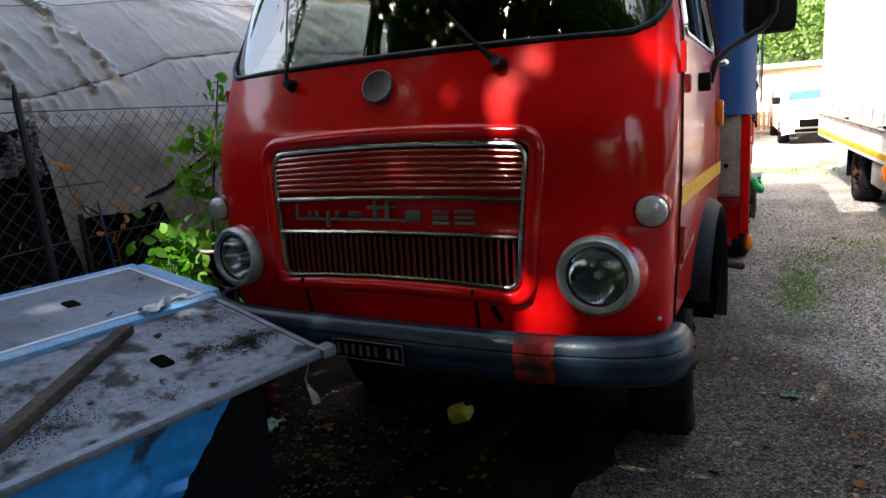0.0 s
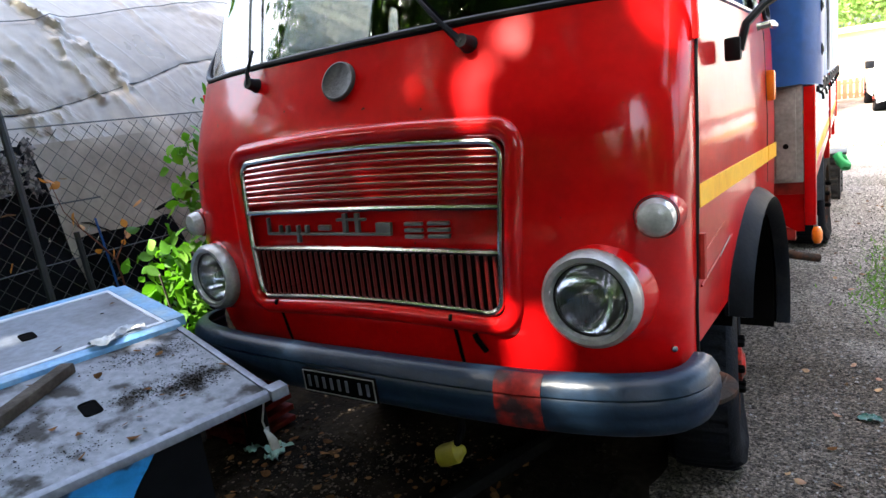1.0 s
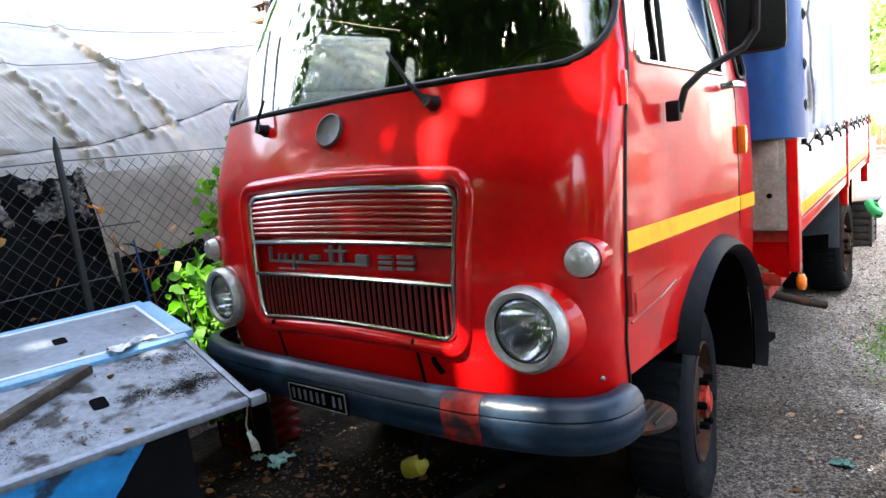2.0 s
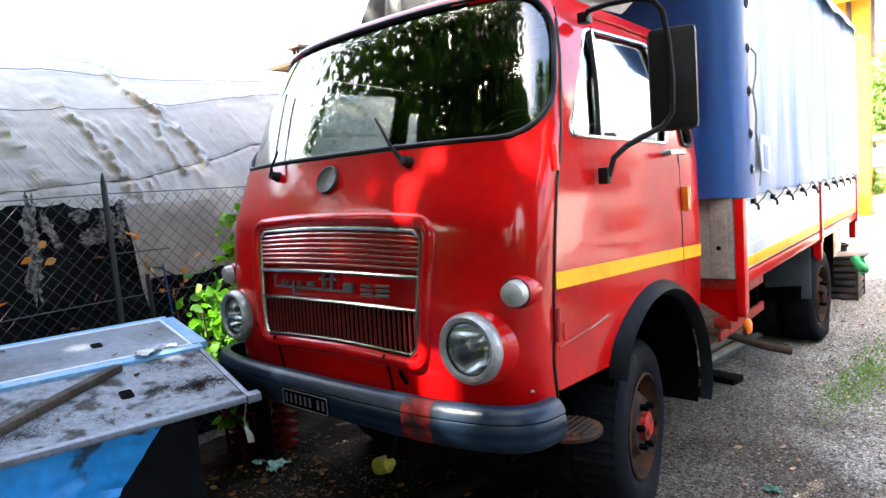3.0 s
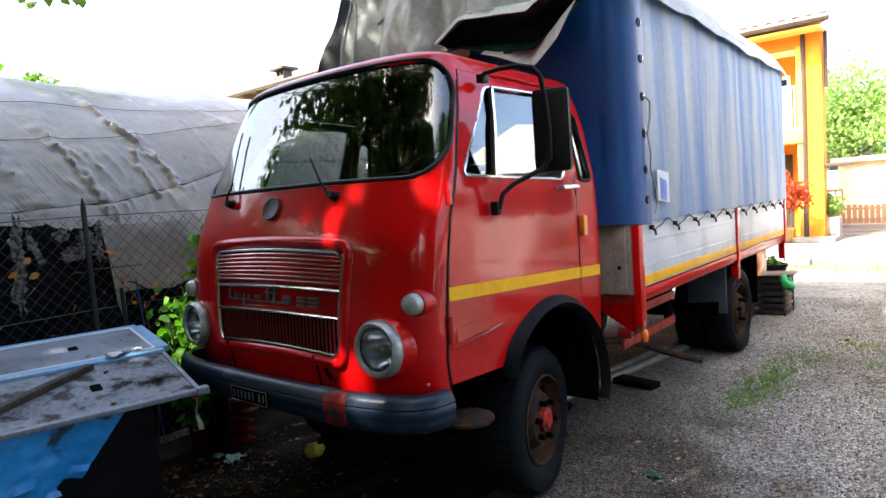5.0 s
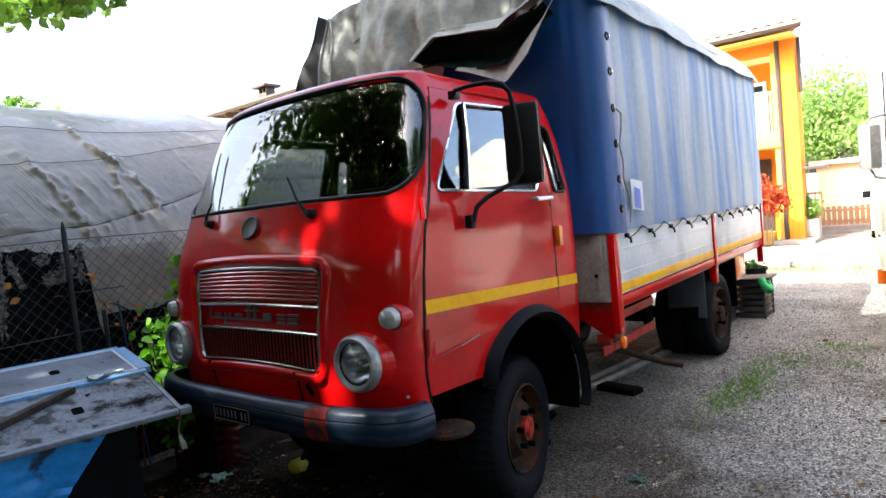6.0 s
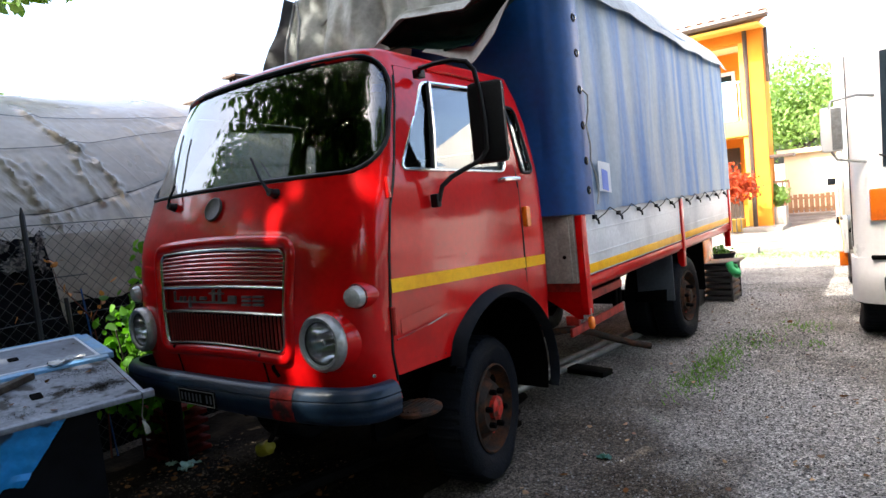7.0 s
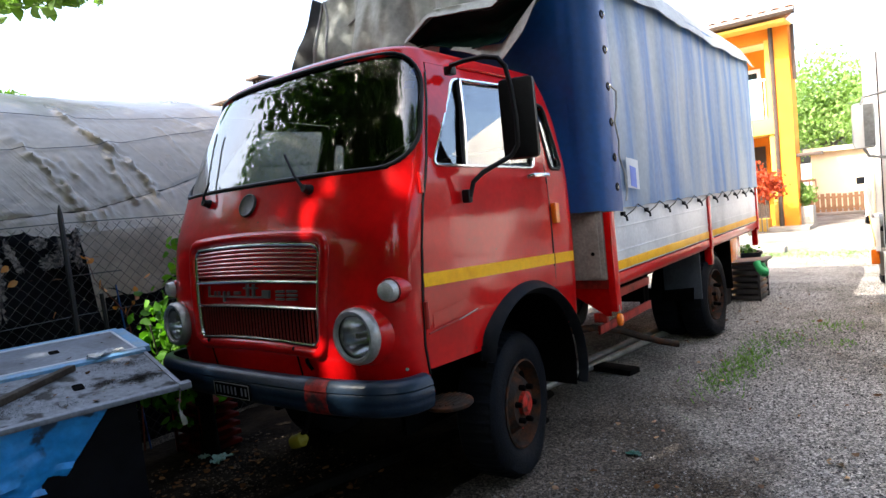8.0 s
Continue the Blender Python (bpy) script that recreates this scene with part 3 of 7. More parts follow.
# roof
shell = regions["cab_shell"]
prev = [put_vert("cab_shell", len(ZS) - 1, j) for j in range(NP)]
for k in range(1, 22):
    f = 1 - (k / 22) ** 1.7
    h = 0.085 * (1 - f ** 3.2) ** 0.62
    cur = [shell.verts.new((g.x * f, 0.93 + (g.y - 0.93) * f, ROOF_Z + h)) for g in grid[-1]]
    for j in range(NP):
        shell.faces.new((prev[j], prev[(j + 1) % NP], cur[(j + 1) % NP], cur[j]))
    prev = cur
shell.faces.new(prev)
for v in list(shell.verts):
    if not v.link_faces:
        shell.verts.remove(v)
for n in ("cab_shell", "door.R", "door.L"):
    bmesh.ops.recalc_face_normals(regions[n], faces=regions[n].faces)
    bmesh.ops.smooth_vert(regions[n], verts=[v for v in regions[n].verts if v.is_boundary and (n != "cab_shell" or v.co.z < 2.0)], factor=0.5, use_axis_x=True, use_axis_y=True, use_axis_z=True)
    mid = Vector((0, 0.9, 1.35))
    bmesh.ops.solidify(regions[n], geom=regions[n].faces[:], thickness=0.012)
    regions[n].normal_update()
    for f in regions[n].faces:
        c = f.calc_center_median()
        out = Vector((c.x, c.y - min(max(c.y, 0.6), 1.2), (c.z - 1.9) if c.z > 2.03 else 0))
        if f.normal.dot(out) < 0:
            f.material_index = 1
cab = cabpart("cab", regions["cab_shell"], [RED, LINING], lorry, "rounded red painted steel cab")
door_r = cabpart("door", regions["door.R"], [RED, LINING], lorry, "red door with a yellow stripe")
door_l = cabpart("door", regions["door.L"], [RED, LINING], lorry)
glass = {}
for n, nm, par in (("windscreen", "windscreen", cab), ("wr", "window_pane", door_r), ("wl", "window_pane", door_l), ("qr", "corner_window", cab), ("ql", "corner_window", cab)):
    bmesh.ops.recalc_face_normals(regions[n], faces=regions[n].faces)
    bmesh.ops.solidify(regions[n], geom=regions[n].faces[:], thickness=0.004)
    glass[n] = cabpart(nm, regions[n], SCREEN if n == "windscreen" else GLASS, par, "curved reflecting windscreen glass" if n == "windscreen" else "")
    glass[n].visible_shadow = False


def surf_front(s, z, off=0.0):
    pts, length = ring(z)
    u = (s / length + 0.5) * NF
    k = max(0, min(NF - 1, int(u)))
    a, b = Vector(pts[k]), Vector(pts[k + 1])
    p = a + (b - a) * (u - k)
    d = (b - a).normalized()
    return Vector((p.x + d.y * off, p.y - d.x * off, z))


def rr_outline(hx, hz, r, k=7, straight=10):
    pts = []
    for qx, qz, a0 in ((1, 1, 0), (-1, 1, 90), (-1, -1, 180), (1, -1, 270)):
        for i in range(k + 1):
            a = radians(a0 + 90 * i / k)
            pts.append((qx * (hx - r) + r * math.cos(a), qz * (hz - r) + r * math.sin(a)))
    out = []
    for (ax, az), (bx, bz) in zip(pts, pts[1:] + pts[:1]):
        n = straight if math.hypot(bx - ax, bz - az) > 0.1 else 1
        out += [(ax + (bx - ax) * i / n, az + (bz - az) * i / n) for i in range(n)]
    return out


bm = bmesh.new()
tube(bm, [surf_front(s * (1 - 0.20 * dz), WS[1] + 0.012 * (1 - (s / 0.97) ** 2) + dz, -0.002) for s, dz in rr_outline(WS[2], WS[3], WS[4])], 0.0105, 8, True)
cabpart("windscreen_seal", bm, RUBBER, cab, "black rubber windscreen seal")
for sgn, door in ((1, door_r), (-1, door_l)):
    def sp(y, z, off=0.0):
        return Vector((sgn * (lerp(WID, z) + 0.004 + off), y, z))
    cabpart("window_trim", tube(bmesh.new(), [sp(*p) for p in DOOR_WIN], 0.008, 6, True), CHROME, door, "chromed window surround")
    cabpart("vent_bar", tube(bmesh.new(), [sp(0.60, 1.57), sp(0.67, 1.77), sp(0.755, 2.0)], 0.010, 6), FLARE, door)
    cabpart("vent_trim", tube(bmesh.new(), [sp(0.62, 1.57), sp(0.69, 1.77), sp(0.775, 2.0)], 0.008, 6), CHROME, door)
    cabpart("corner_window_seal", tube(bmesh.new(), [sp(*p) for p in QUARTER], 0.009, 6, True), RUBBER, cab)
    cabpart("drip_rail", tube(bmesh.new(), [sp(0.80, 2.068, 0.0), sp(1.0, 2.075, 0.004), sp(1.25, 2.072, 0.008), sp(1.5, 2.055, 0.004)], 0.008, 6), RED, cab)
    # door gap, hinges, handle
    cabpart("door_seal", tube(bmesh.new(), [sp(lerp(YF, z) + DEPTH - 0.004, z, -0.003) for z in (0.67, 0.8, 1.0, 1.2, 1.4, 1.5, 1.56, 1.7, 1.85, 2.0)], 0.006, 6), RUBBER, cab)
    cabpart("door_seal", tube(bmesh.new(), [sp(1.347, z, -0.004) for z in (0.95, 1.2, 1.5, 1.7, 1.9, 2.04)], 0.006, 6), RUBBER, cab)
    cabpart("hinge", tube(bmesh.new(), [sp(0.214, 0.87, 0.006), sp(0.214, 0.985, 0.006)], 0.011, 8), RED_OLD, door)
    bm = tube(bmesh.new(), [sp(1.14, 1.512, 0.008), sp(1.145, 1.517, 0.045), sp(1.18, 1.518, 0.05), sp(1.29, 1.52, 0.045)], 0.013, 8)
    cabpart("door_handle", bm, CHROME, door, "chrome door handle")
    # stripe
    def stripe(y0, y1, par, lab=""):
        bm = bmesh.new()
        sheet(bm, lambda u, v: sp(y0 + (y1 - y0) * u, 1.046 + 0.058 * v - 0.014 * (y0 + (y1 - y0) * u - 0.22), 0.0035), 20, 1, 0.002)
        cabpart("stripe", bm, YELLOW, par, lab)
    stripe(0.222, 1.34, door, "yellow stripe with worn edges")
    stripe(1.352, 1.57, cab)
    bm = blk((0, 0, 0), (0.035, 0.045, 0.115), 0.012)
    for v in bm.verts:
        v.co = Vector((sgn * (0.908 + v.co.x), 1.365 + v.co.y, 1.255 + v.co.z))
    cabpart("side_indicator", bm, AMBER, cab, "amber side indicator lamp")
    bm = blk((0, 0, 0), (0.016, 0.018, 0.09), 0.005)
    for v in bm.verts:
        v.co = Vector((sgn * (0.908 + v.co.x), 0.262 + v.co.y, 1.442 + v.co.z))
    cabpart("reflector", bm, REDLENS, door, "small red reflector")
    # wheel arch flare
    bm = bmesh.new()
    def flare(u, v):
        a = radians(24 + 172 * u)
        r = ARCH[2] - 0.03 + 0.09 * v * min(1.0, 0.35 + 8 * u, 0.5 + 10 * (1 - u))
        x = 0.90 + 0.05 * math.sin(math.pi * min(1, v * 1.25)) ** 0.7
        return Vector((sgn * (x + (0.015 if v < 0.5 else 0.0)), ARCH[0] - math.cos(a) * r * 1.02, ARCH[1] + math.sin(a) * r))
    sheet(bm, flare, 44, 6, 0.012)
    cabpart("wheel_arch", bm, FLARE, cab, "faded black plastic wheel-arch flare")
    bm = bmesh.new()
    def liner(u, v):
        a = radians(20 + 178 * u)
        return Vector((sgn * (0.905 - 0.40 * v), ARCH[0] - math.cos(a) * (ARCH[2] - 0.02), ARCH[1] + math.sin(a) * (ARCH[2] - 0.02)))
    sheet(bm, liner, 30, 2, 0.01)
    cabpart("wheel_arch_liner", bm, BLACK, cab)
    bm = blk((0.50, 0.42, 0.28), (0.53, 1.72, 1.02), 0.0)
    for v in bm.verts:
        v.co.x *= sgn
    bmesh.ops.recalc_face_normals(bm, faces=bm.faces)
    cabpart("inner_wing", bm, BLACK, cab)

# grille
def gp(x, z, d=0.0):
    return Vector((x, fy(x, z) + d, z))
def g_out(x, dz):
    zc = GRILLE[1] + 0.02 * (1 - (x / 0.5) ** 2)
    z = zc + dz
    return gp(x * (1 + 0.07 * (z - 1.03) / 0.24 * 0.5), z)
grille = cabpart("grille", sheet(bmesh.new(), lambda u, v: gp(-0.53 + 1.06 * u, 0.75 + 0.58 * v, 0.045), 40, 12, 0.004), RED, lorry, "red grille with chrome bars")
outl = rr_outline(GRILLE[2] + 0.012, GRILLE[3] + 0.012, 0.06)
cabpart("grille_lip", tube(bmesh.new(), [g_out(x, dz) + Vector((0, 0.012, 0)) for x, dz in outl], 0.029, 10, True), RED, cab, "raised red lip round the grille")
outl = rr_outline(GRILLE[2] - 0.022, GRILLE[3] - 0.022, 0.045)
cabpart("chrome_frame", tube(bmesh.new(), [g_out(x, dz) + Vector((0, 0.004, 0)) for x, dz in outl], 0.009, 8, True), CHROME, grille, "chrome grille frame")
for zc in (1.094, 0.975):
    bow = lambda x: 0.008 * (1 - (x / 0.5) ** 2)
    cabpart("chrome_bar", tube(bmesh.new(), [gp(-0.485 + 0.97 * i / 16, zc + bow(-0.485 + 0.97 * i / 16), 0.006) for i in range(17)], 0.0095, 8), CHROME, grille, "chrome grille bar")
for k in range(7):
    zc = 1.118 + 0.0188 * k
    def slat(u, v):
        x = -0.485 + 0.97 * u
        z = zc + 0.018 * (1 - (x / 0.5) ** 2) * (0.4 + 0.6 * k / 6)
        return gp(x, z - 0.004 + 0.0195 * v, 0.022 - 0.018 * math.sin(math.pi * min(1.0, 0.15 + 0.75 * v)))
    cabpart("louvre", sheet(bmesh.new(), slat, 20, 6), RED, grille)
    cabpart("louvre_edge", tube(bmesh.new(), [slat(i / 16, 0.62) for i in range(17)], 0.0034, 6), LOUVRE, grille)
for k in range(38):
    x = -0.475 + 0.95 * k / 37
    bm = tube(bmesh.new(), [gp(x, 0.815, 0.02), gp(x, 0.966, 0.02)], 0.0052, 6)
    cabpart("vertical_bar", bm, GRILLRED, grille)
# black sheet puts the shade of the lower opening into a colour
cabpart("dark_grille_backing", sheet(bmesh.new(), lambda u, v: gp(-0.49 + 0.98 * u, 0.795 + 0.175 * v, 0.036), 30, 3, 0.002), BLACK, grille, "black sheet standing for the shaded opening behind the lower grille")
# badge and lettering shapes
bm = lathe(bmesh.new(), [(0, 0.008), (0.05, 0.008), (0.057, 0.011), (0.062, 0.009), (0.064, 0)], Matrix.Translation(gp(-0.03, 1.469, -0.008)) @ pose(0, 0, 0, 67, 0, 3) @ Matrix.Diagonal((0.95, 0.95, 1, 1)), 32)
cabpart("badge", bm, BADGE, cab, "round dull grey badge plate with its emblem gone")
# wipers
for x0, x1, z1 in ((-0.423, -0.438, 1.62), (0.40, 0.205, 1.69)):
    w = cabpart("wiper", lathe(bmesh.new(), [(0, 0.045), (0.018, 0.043), (0.02, 0.02), (0.026, 0)], Matrix.Translation(gp(x0, 1.505, 0.004)) @ pose(0, 0, 0, 75, 0, 0), 12), RUBBER, cab, "black windscreen wiper")
    p0, p1 = gp(x0, 1.51, -0.035), gp(x1, z1, -0.022)
    if x0 < 0:
        cabpart("wiper_blade", tube(bmesh.new(), [surf_front(-0.462 - 0.012 * k, 1.60 + 0.075 * k, 0.014) for k in range(5)], 0.005, 6), GALV, w, "thin grey wiper blade")
    cabpart("wiper_arm", tube(bmesh.new(), [p0, p0.lerp(p1, 0.35) + Vector((0, -0.012, 0)), p1], [0.011, 0.007, 0.005], 6), FLARE, w)
# headlights, marker lamps
for sgn in (1, -1):
    x = 0.711 * sgn
    m = Matrix.Translation((x, 0.03, 0.868)) @ pose(0, 0, 0, 88, 0, sgn * 3)
    hl = cabpart("headlight", lathe(bmesh.new(), [(0.16, -0.16), (0.142, -0.05), (0.128, 0.0), (0.116, 0.02), (0.112, 0.016)], m, 40), RED, lorry, "round headlight in a wide grey rim")
    cabpart("headlight_rim", lathe(bmesh.new(), [(0.112, 0.005), (0.121, 0.02), (0.120, 0.048), (0.108, 0.064), (0.096, 0.062), (0.090, 0.05), (0.088, 0.028)], m, 40), RIMGREY, hl, "scuffed grey headlight rim")
    cabpart("headlight_lens", lathe(bmesh.new(), [(0, 0.072), (0.03, 0.070), (0.06, 0.062), (0.08, 0.05), (0.087, 0.04), (0.087, 0.036), (0.06, 0.057), (0.03, 0.065), (0, 0.067)], m, 32), LENSGLASS, hl, "ribbed clear glass lens")
    cabpart("reflector_bowl", lathe(bmesh.new(), [(0, -0.055), (0.02, -0.052), (0.05, -0.032), (0.075, 0.0), (0.088, 0.034)], m, 32), BOWL, hl)
    cabpart("inner_ring", tube(bmesh.new(), [m @ Vector((0.0905 * math.cos(0.1963 * k), 0.0905 * math.sin(0.1963 * k), 0.045)) for k in range(32)], 0.005, 6, True), RUBBER, hl)
    cabpart("bulb", lathe(bmesh.new(), [(0, 0.03), (0.012, 0.026), (0.014, 0.01), (0.012, -0.03)], m, 12), RIMGREY, hl)
    m2 = Matrix.Translation((sgn * 0.852, 0.085, 1.052)) @ pose(0, 0, 0, 90, 0, sgn * 12)
    mk = cabpart("marker_lamp", lathe(bmesh.new(), [(0.08, -0.12), (0.060, -0.03), (0.052, 0.005), (0.048, 0.012)], m2, 28), RED, lorry, "round white marker lamp in a red housing")
    cabpart("marker_lens", lathe(bmesh.new(), [(0, 0.058), (0.02, 0.056), (0.038, 0.046), (0.0455, 0.026), (0.046, 0.0)], m2, 28), LENS, mk)
    cabpart("marker_ring", lathe(bmesh.new(), [(0.046, 0.0), (0.0515, 0.0), (0.0515, 0.008), (0.047, 0.012)], m2, 28), RUBBER, mk)

# bumper
def bump_plan(u):
    """u from -1 to 1 along the bumper."""
    w, d, n = 0.94, 0.28, 3.4
    t = math.pi / 2 * u
    s, c = abs(math.sin(t)) ** (2 / n), abs(math.cos(t)) ** (2 / n)
    return math.copysign(w * s, t), -0.115 + d * (1 - c)
bp, _ = resample([bump_plan(i / 80) for i in range(-80, 81)], 72)
SEC = [(0.04, 0.683), (0.018, 0.684), (0.0, 0.676), (-0.013, 0.657), (-0.0195, 0.636), (-0.0155, 0.629), (-0.020, 0.621), (-0.0215, 0.59), (-0.0165, 0.576), (-0.019, 0.568), (-0.012, 0.537), (0.004, 0.524), (0.03, 0.53)]
bm = bmesh.new()
def bpos(i, k):
    a, b = Vector(bp[max(0, i - 1)]), Vector(bp[min(len(bp) - 1, i + 1)])
    d = (b - a).normalized()
    n = Vector((d.y, -d.x))
    off, z = SEC[k]
    z = 0.692 + (z - 0.683) * 0.93
    return Vector((bp[i][0] - n.x * off, bp[i][1] - n.y * off, z))
rows_ = [[bm.verts.new(bpos(i, k)) for k in range(len(SEC))] for i in range(len(bp))]
for A, B in zip(rows_, rows_[1:]):
    for k in range(len(SEC) - 1):
        bm.faces.new((A[k], B[k], B[k + 1], A[k + 1]))
bmesh.ops.recalc_face_normals(bm, faces=bm.faces)
bmesh.ops.solidify(bm, geom=bm.faces[:], thickness=0.006)
bumper = cabpart("bumper", bm, BUMPER, lorry, "dented blue-grey painted steel bumper")
bm = bmesh.new()
rows_ = []
for i in range(13):
    x = 0.482 + 0.125 * i / 12
    j = min(range(len(bp)), key=lambda q: abs(bp[q][0] - x))
    rows_.append([bm.verts.new(Vector((x, bpos(j, k).y - 0.0025, bpos(j, k).z))) for k in range(1, len(SEC) - 1)])
for A, B in zip(rows_, rows_[1:]):
    for k in range(len(A) - 1):
        bm.faces.new((A[k], B[k], B[k + 1], A[k + 1]))
bmesh.ops.recalc_face_normals(bm, faces=bm.faces)
bmesh.ops.solidify(bm, geom=bm.faces[:], thickness=0.002)
cabpart("red_patch", bm, REDWORN, bumper, "patch of red paint on the bumper")
PLATEM = Matrix.Translation((-0.046 - CX, -0.146, 0.60)) @ Matrix.Diagonal((0.985, 1, 0.88, 1))
plate = cabpart("number_plate", blk((-0.148, -0.004, -0.045), (0.148, 0.004, 0.045), 0.004, PLATEM), BLACK, bumper, "black number plate with white marks")
bm = bmesh.new()
for lo, hi in (((-0.144, -0.0065, 0.036), (0.144, -0.004, 0.039)), ((-0.144, -0.0065, -0.039), (0.144, -0.004, -0.036)), ((-0.144, -0.0065, -0.036), (-0.141, -0.004, 0.036)), ((0.141, -0.0065, -0.036), (0.144, -0.004, 0.036))):
    block(bm, lo, hi, 0, PLATEM)
cabpart("plate_border", bm, GALV, plate)
for k in range(8):
    x = -0.125 + 0.031 * k + (0.02 if k >= 6 else 0)
    cabpart("plate_mark", blk((x, -0.0065, -0.021), (x + 0.010, -0.004, 0.021), 0, PLATEM), RAILGREY, plate)

# wheels
def wheel(x, y, z, sgn, r, w, parent, hubmat=None, steer=0.0):
    def sag(bm):
        """The soft tyre is flat on the ground and bulges over it."""
        for v in bm.verts:
            low = max(0.0, 0.17 - v.co.z) / 0.17
            side = (v.co.x - (x - sgn * w / 2)) / (w / 2)
            v.co.x += 0.035 * side * low ** 1.3 * (1 if low < 0.85 else (1 - low) / 0.15)
            v.co.z = max(v.co.z, 0.004)
    m = Matrix.Translation((x, y, z)) @ pose(0, 0, 0, 0, 0, steer) @ pose(0, 0, 0, 0, 90 * sgn, 0)
    tyre = lathe(bmesh.new(), [(r * 0.60, -w), (r * 0.65, -w - 0.01), (r * 0.8, -w - 0.022), (r * 0.93, -w - 0.005), (r * 0.99, -w + 0.025), (r, -w * 0.5), (r * 0.99, -0.025), (r * 0.93, 0.005), (r * 0.8, 0.022), (r * 0.65, 0.01), (r * 0.60, 0.0)], m, 72)
    sag(tyre)
    t = part("tyre", tyre, TYRE, parent, "worn dusty lorry tyre, soft at the ground")
    bm = bmesh.new()
    prof = [(r * 0.985, -w + 0.012), (r * 1.006, -w + 0.03), (r * 1.006, -0.03), (r * 0.985, -0.012)]
    rings_ = []
    for k in range(192):
        a = 2 * math.pi * k / 192
        up = (k // 2) % 2
        rings_.append([bm.verts.new(m @ Vector(((q if up else r * 0.984) * math.cos(a), (q if up else r * 0.984) * math.sin(a), h))) for q, h in prof])
    for k in range(192):
        A, B = rings_[k], rings_[(k + 1) % 192]
        for i in range(3):
            bm.faces.new((A[i], B[i], B[i + 1], A[i + 1]))
    bmesh.ops.recalc_face_normals(bm, faces=bm.faces)
    sag(bm)
    part("tread", bm, TYRE, t)
    rim = part("rim", lathe(bmesh.new(), [(r * 0.62, -w * 0.9), (r * 0.60, -0.02), (r * 0.615, 0.012), (r * 0.59, 0.016), (r * 0.565, -0.03), (r * 0.53, -0.058), (r * 0.44, -0.058), (r * 0.37, -0.02), (r * 0.32, 0.005), (0, 0.005)], m, 48), RIM, parent, "rusty steel wheel rim")
    part("hub", lathe(bmesh.new(), [(r * 0.17, -0.005), (r * 0.165, 0.028), (r * 0.12, 0.032), (r * 0.1, 0.040), (0, 0.042)], m, 24), hubmat or HUBRED, rim, "painted wheel hub")
    for k in range(6):
        a = 2 * math.pi * k / 6 + 0.3
        mm = m @ Matrix.Translation((r * 0.255 * math.cos(a), r * 0.255 * math.sin(a), 0.004))
        part("wheel_nut", lathe(bmesh.new(), [(0.016, 0), (0.016, 0.03), (0.01, 0.036), (0, 0.036)], mm, 6), BLACK, rim, smooth=False)
    for k in range(4):
        a = 2 * math.pi * k / 4 + 0.6
        mm = m @ Matrix.Translation((r * 0.465 * math.cos(a), r * 0.465 * math.sin(a), -0.062))
        part("rim_hole", lathe(bmesh.new(), [(0.034, -0.004), (0.034, 0.010), (0, 0.010)], mm, 16), BLACK if k else HUBRED, rim)
WR = 0.38
for x, y, s, nm in ((0.818, 1.01, 1, "front_wheel"), (-0.84, 1.01, -1, "front_wheel"), (0.90, 4.25, 1, "rear_wheel"), (-0.985, 4.25, -1, "rear_wheel")):
    hub = part(nm, lathe(bmesh.new(), [(0.05, 0), (0.05, 0.3), (0, 0.3)], Matrix.Translation((x - s * 0.2, y, WR)) @ pose(0, 0, 0, 0, -90 * s, 0), 16), BLACK, lorry, "wheel with worn tyre")
    wheel(x, y, WR - 0.008, s, WR, 0.2, hub, None if nm == "front_wheel" else RIM, 9.0 if nm == "front_wheel" else 0.0)
    if nm == "rear_wheel":
        wheel(x - s * 0.26, y, WR - 0.008, s, WR, 0.2, hub)

# chassis
for x in (-0.45, 0.38):
    raised("chassis_rail", blk((x - 0.035, 0.08, 0.52), (x + 0.035, 5.8, 0.63), 0.008), BLACK, lorry)
for y in (1.01, 4.25):
    part("axle", tube(bmesh.new(), [(-0.75 + CX, y, 0.37), (0.75 + CX, y, 0.37)], 0.06, 12), BLACK, lorry)
raised("engine_sump", blk((-0.35 + CX, 0.25, 0.36), (0.3 + CX, 1.3, 0.7), 0.05), BLACK, lorry)
raised("cab_floor", blk((-0.78 + CX, 0.12, 0.66), (0.78 + CX, 0.50, 0.70), 0.01), BLACK, lorry)
raised("cab_floor", blk((-0.48 + CX, 0.50, 0.66), (0.48 + CX, 1.55, 0.70), 0.01), BLACK, lorry)

# flatbed
BX0, BX1, BY0, BY1 = -1.0, 1.05, 1.86, 5.92
bed = bedpart("bed", blk((BX0 + 0.02, BY0, 0.80), (BX1 - 0.03, BY1, 0.86), 0.01), RED_OLD, lorry, "red steel bed frame")
bedpart("side_rail", blk((BX1 - 0.03, BY0, 0.825), (BX1 - 0.002, BY1, 0.888), 0.008), RED, bed)
def side_board(x0, x1, y0, y1):
    b = bedpart("side_board", blk((x0, y0, 0.895), (x1, y1, 1.325), 0.006), WHITEBOARD, lorry, "white drop-side board with a yellow stripe")
    for z in (1.02, 1.17):
        bedpart("board_rib", blk((x1, y0 + 0.01, z - 0.006), (x1 + 0.004, y1 - 0.01, z + 0.006), 0.002), WHITEBOARD, b)
    bedpart("stripe", blk((x1, y0 + 0.004, 0.905), (x1 + 0.003, y1 - 0.004, 0.962), 0.001), YELLOW, b)
    return b
side_board(1.02, 1.045, 1.92, 3.93)
side_board(1.02, 1.045, 4.03, 5.84)
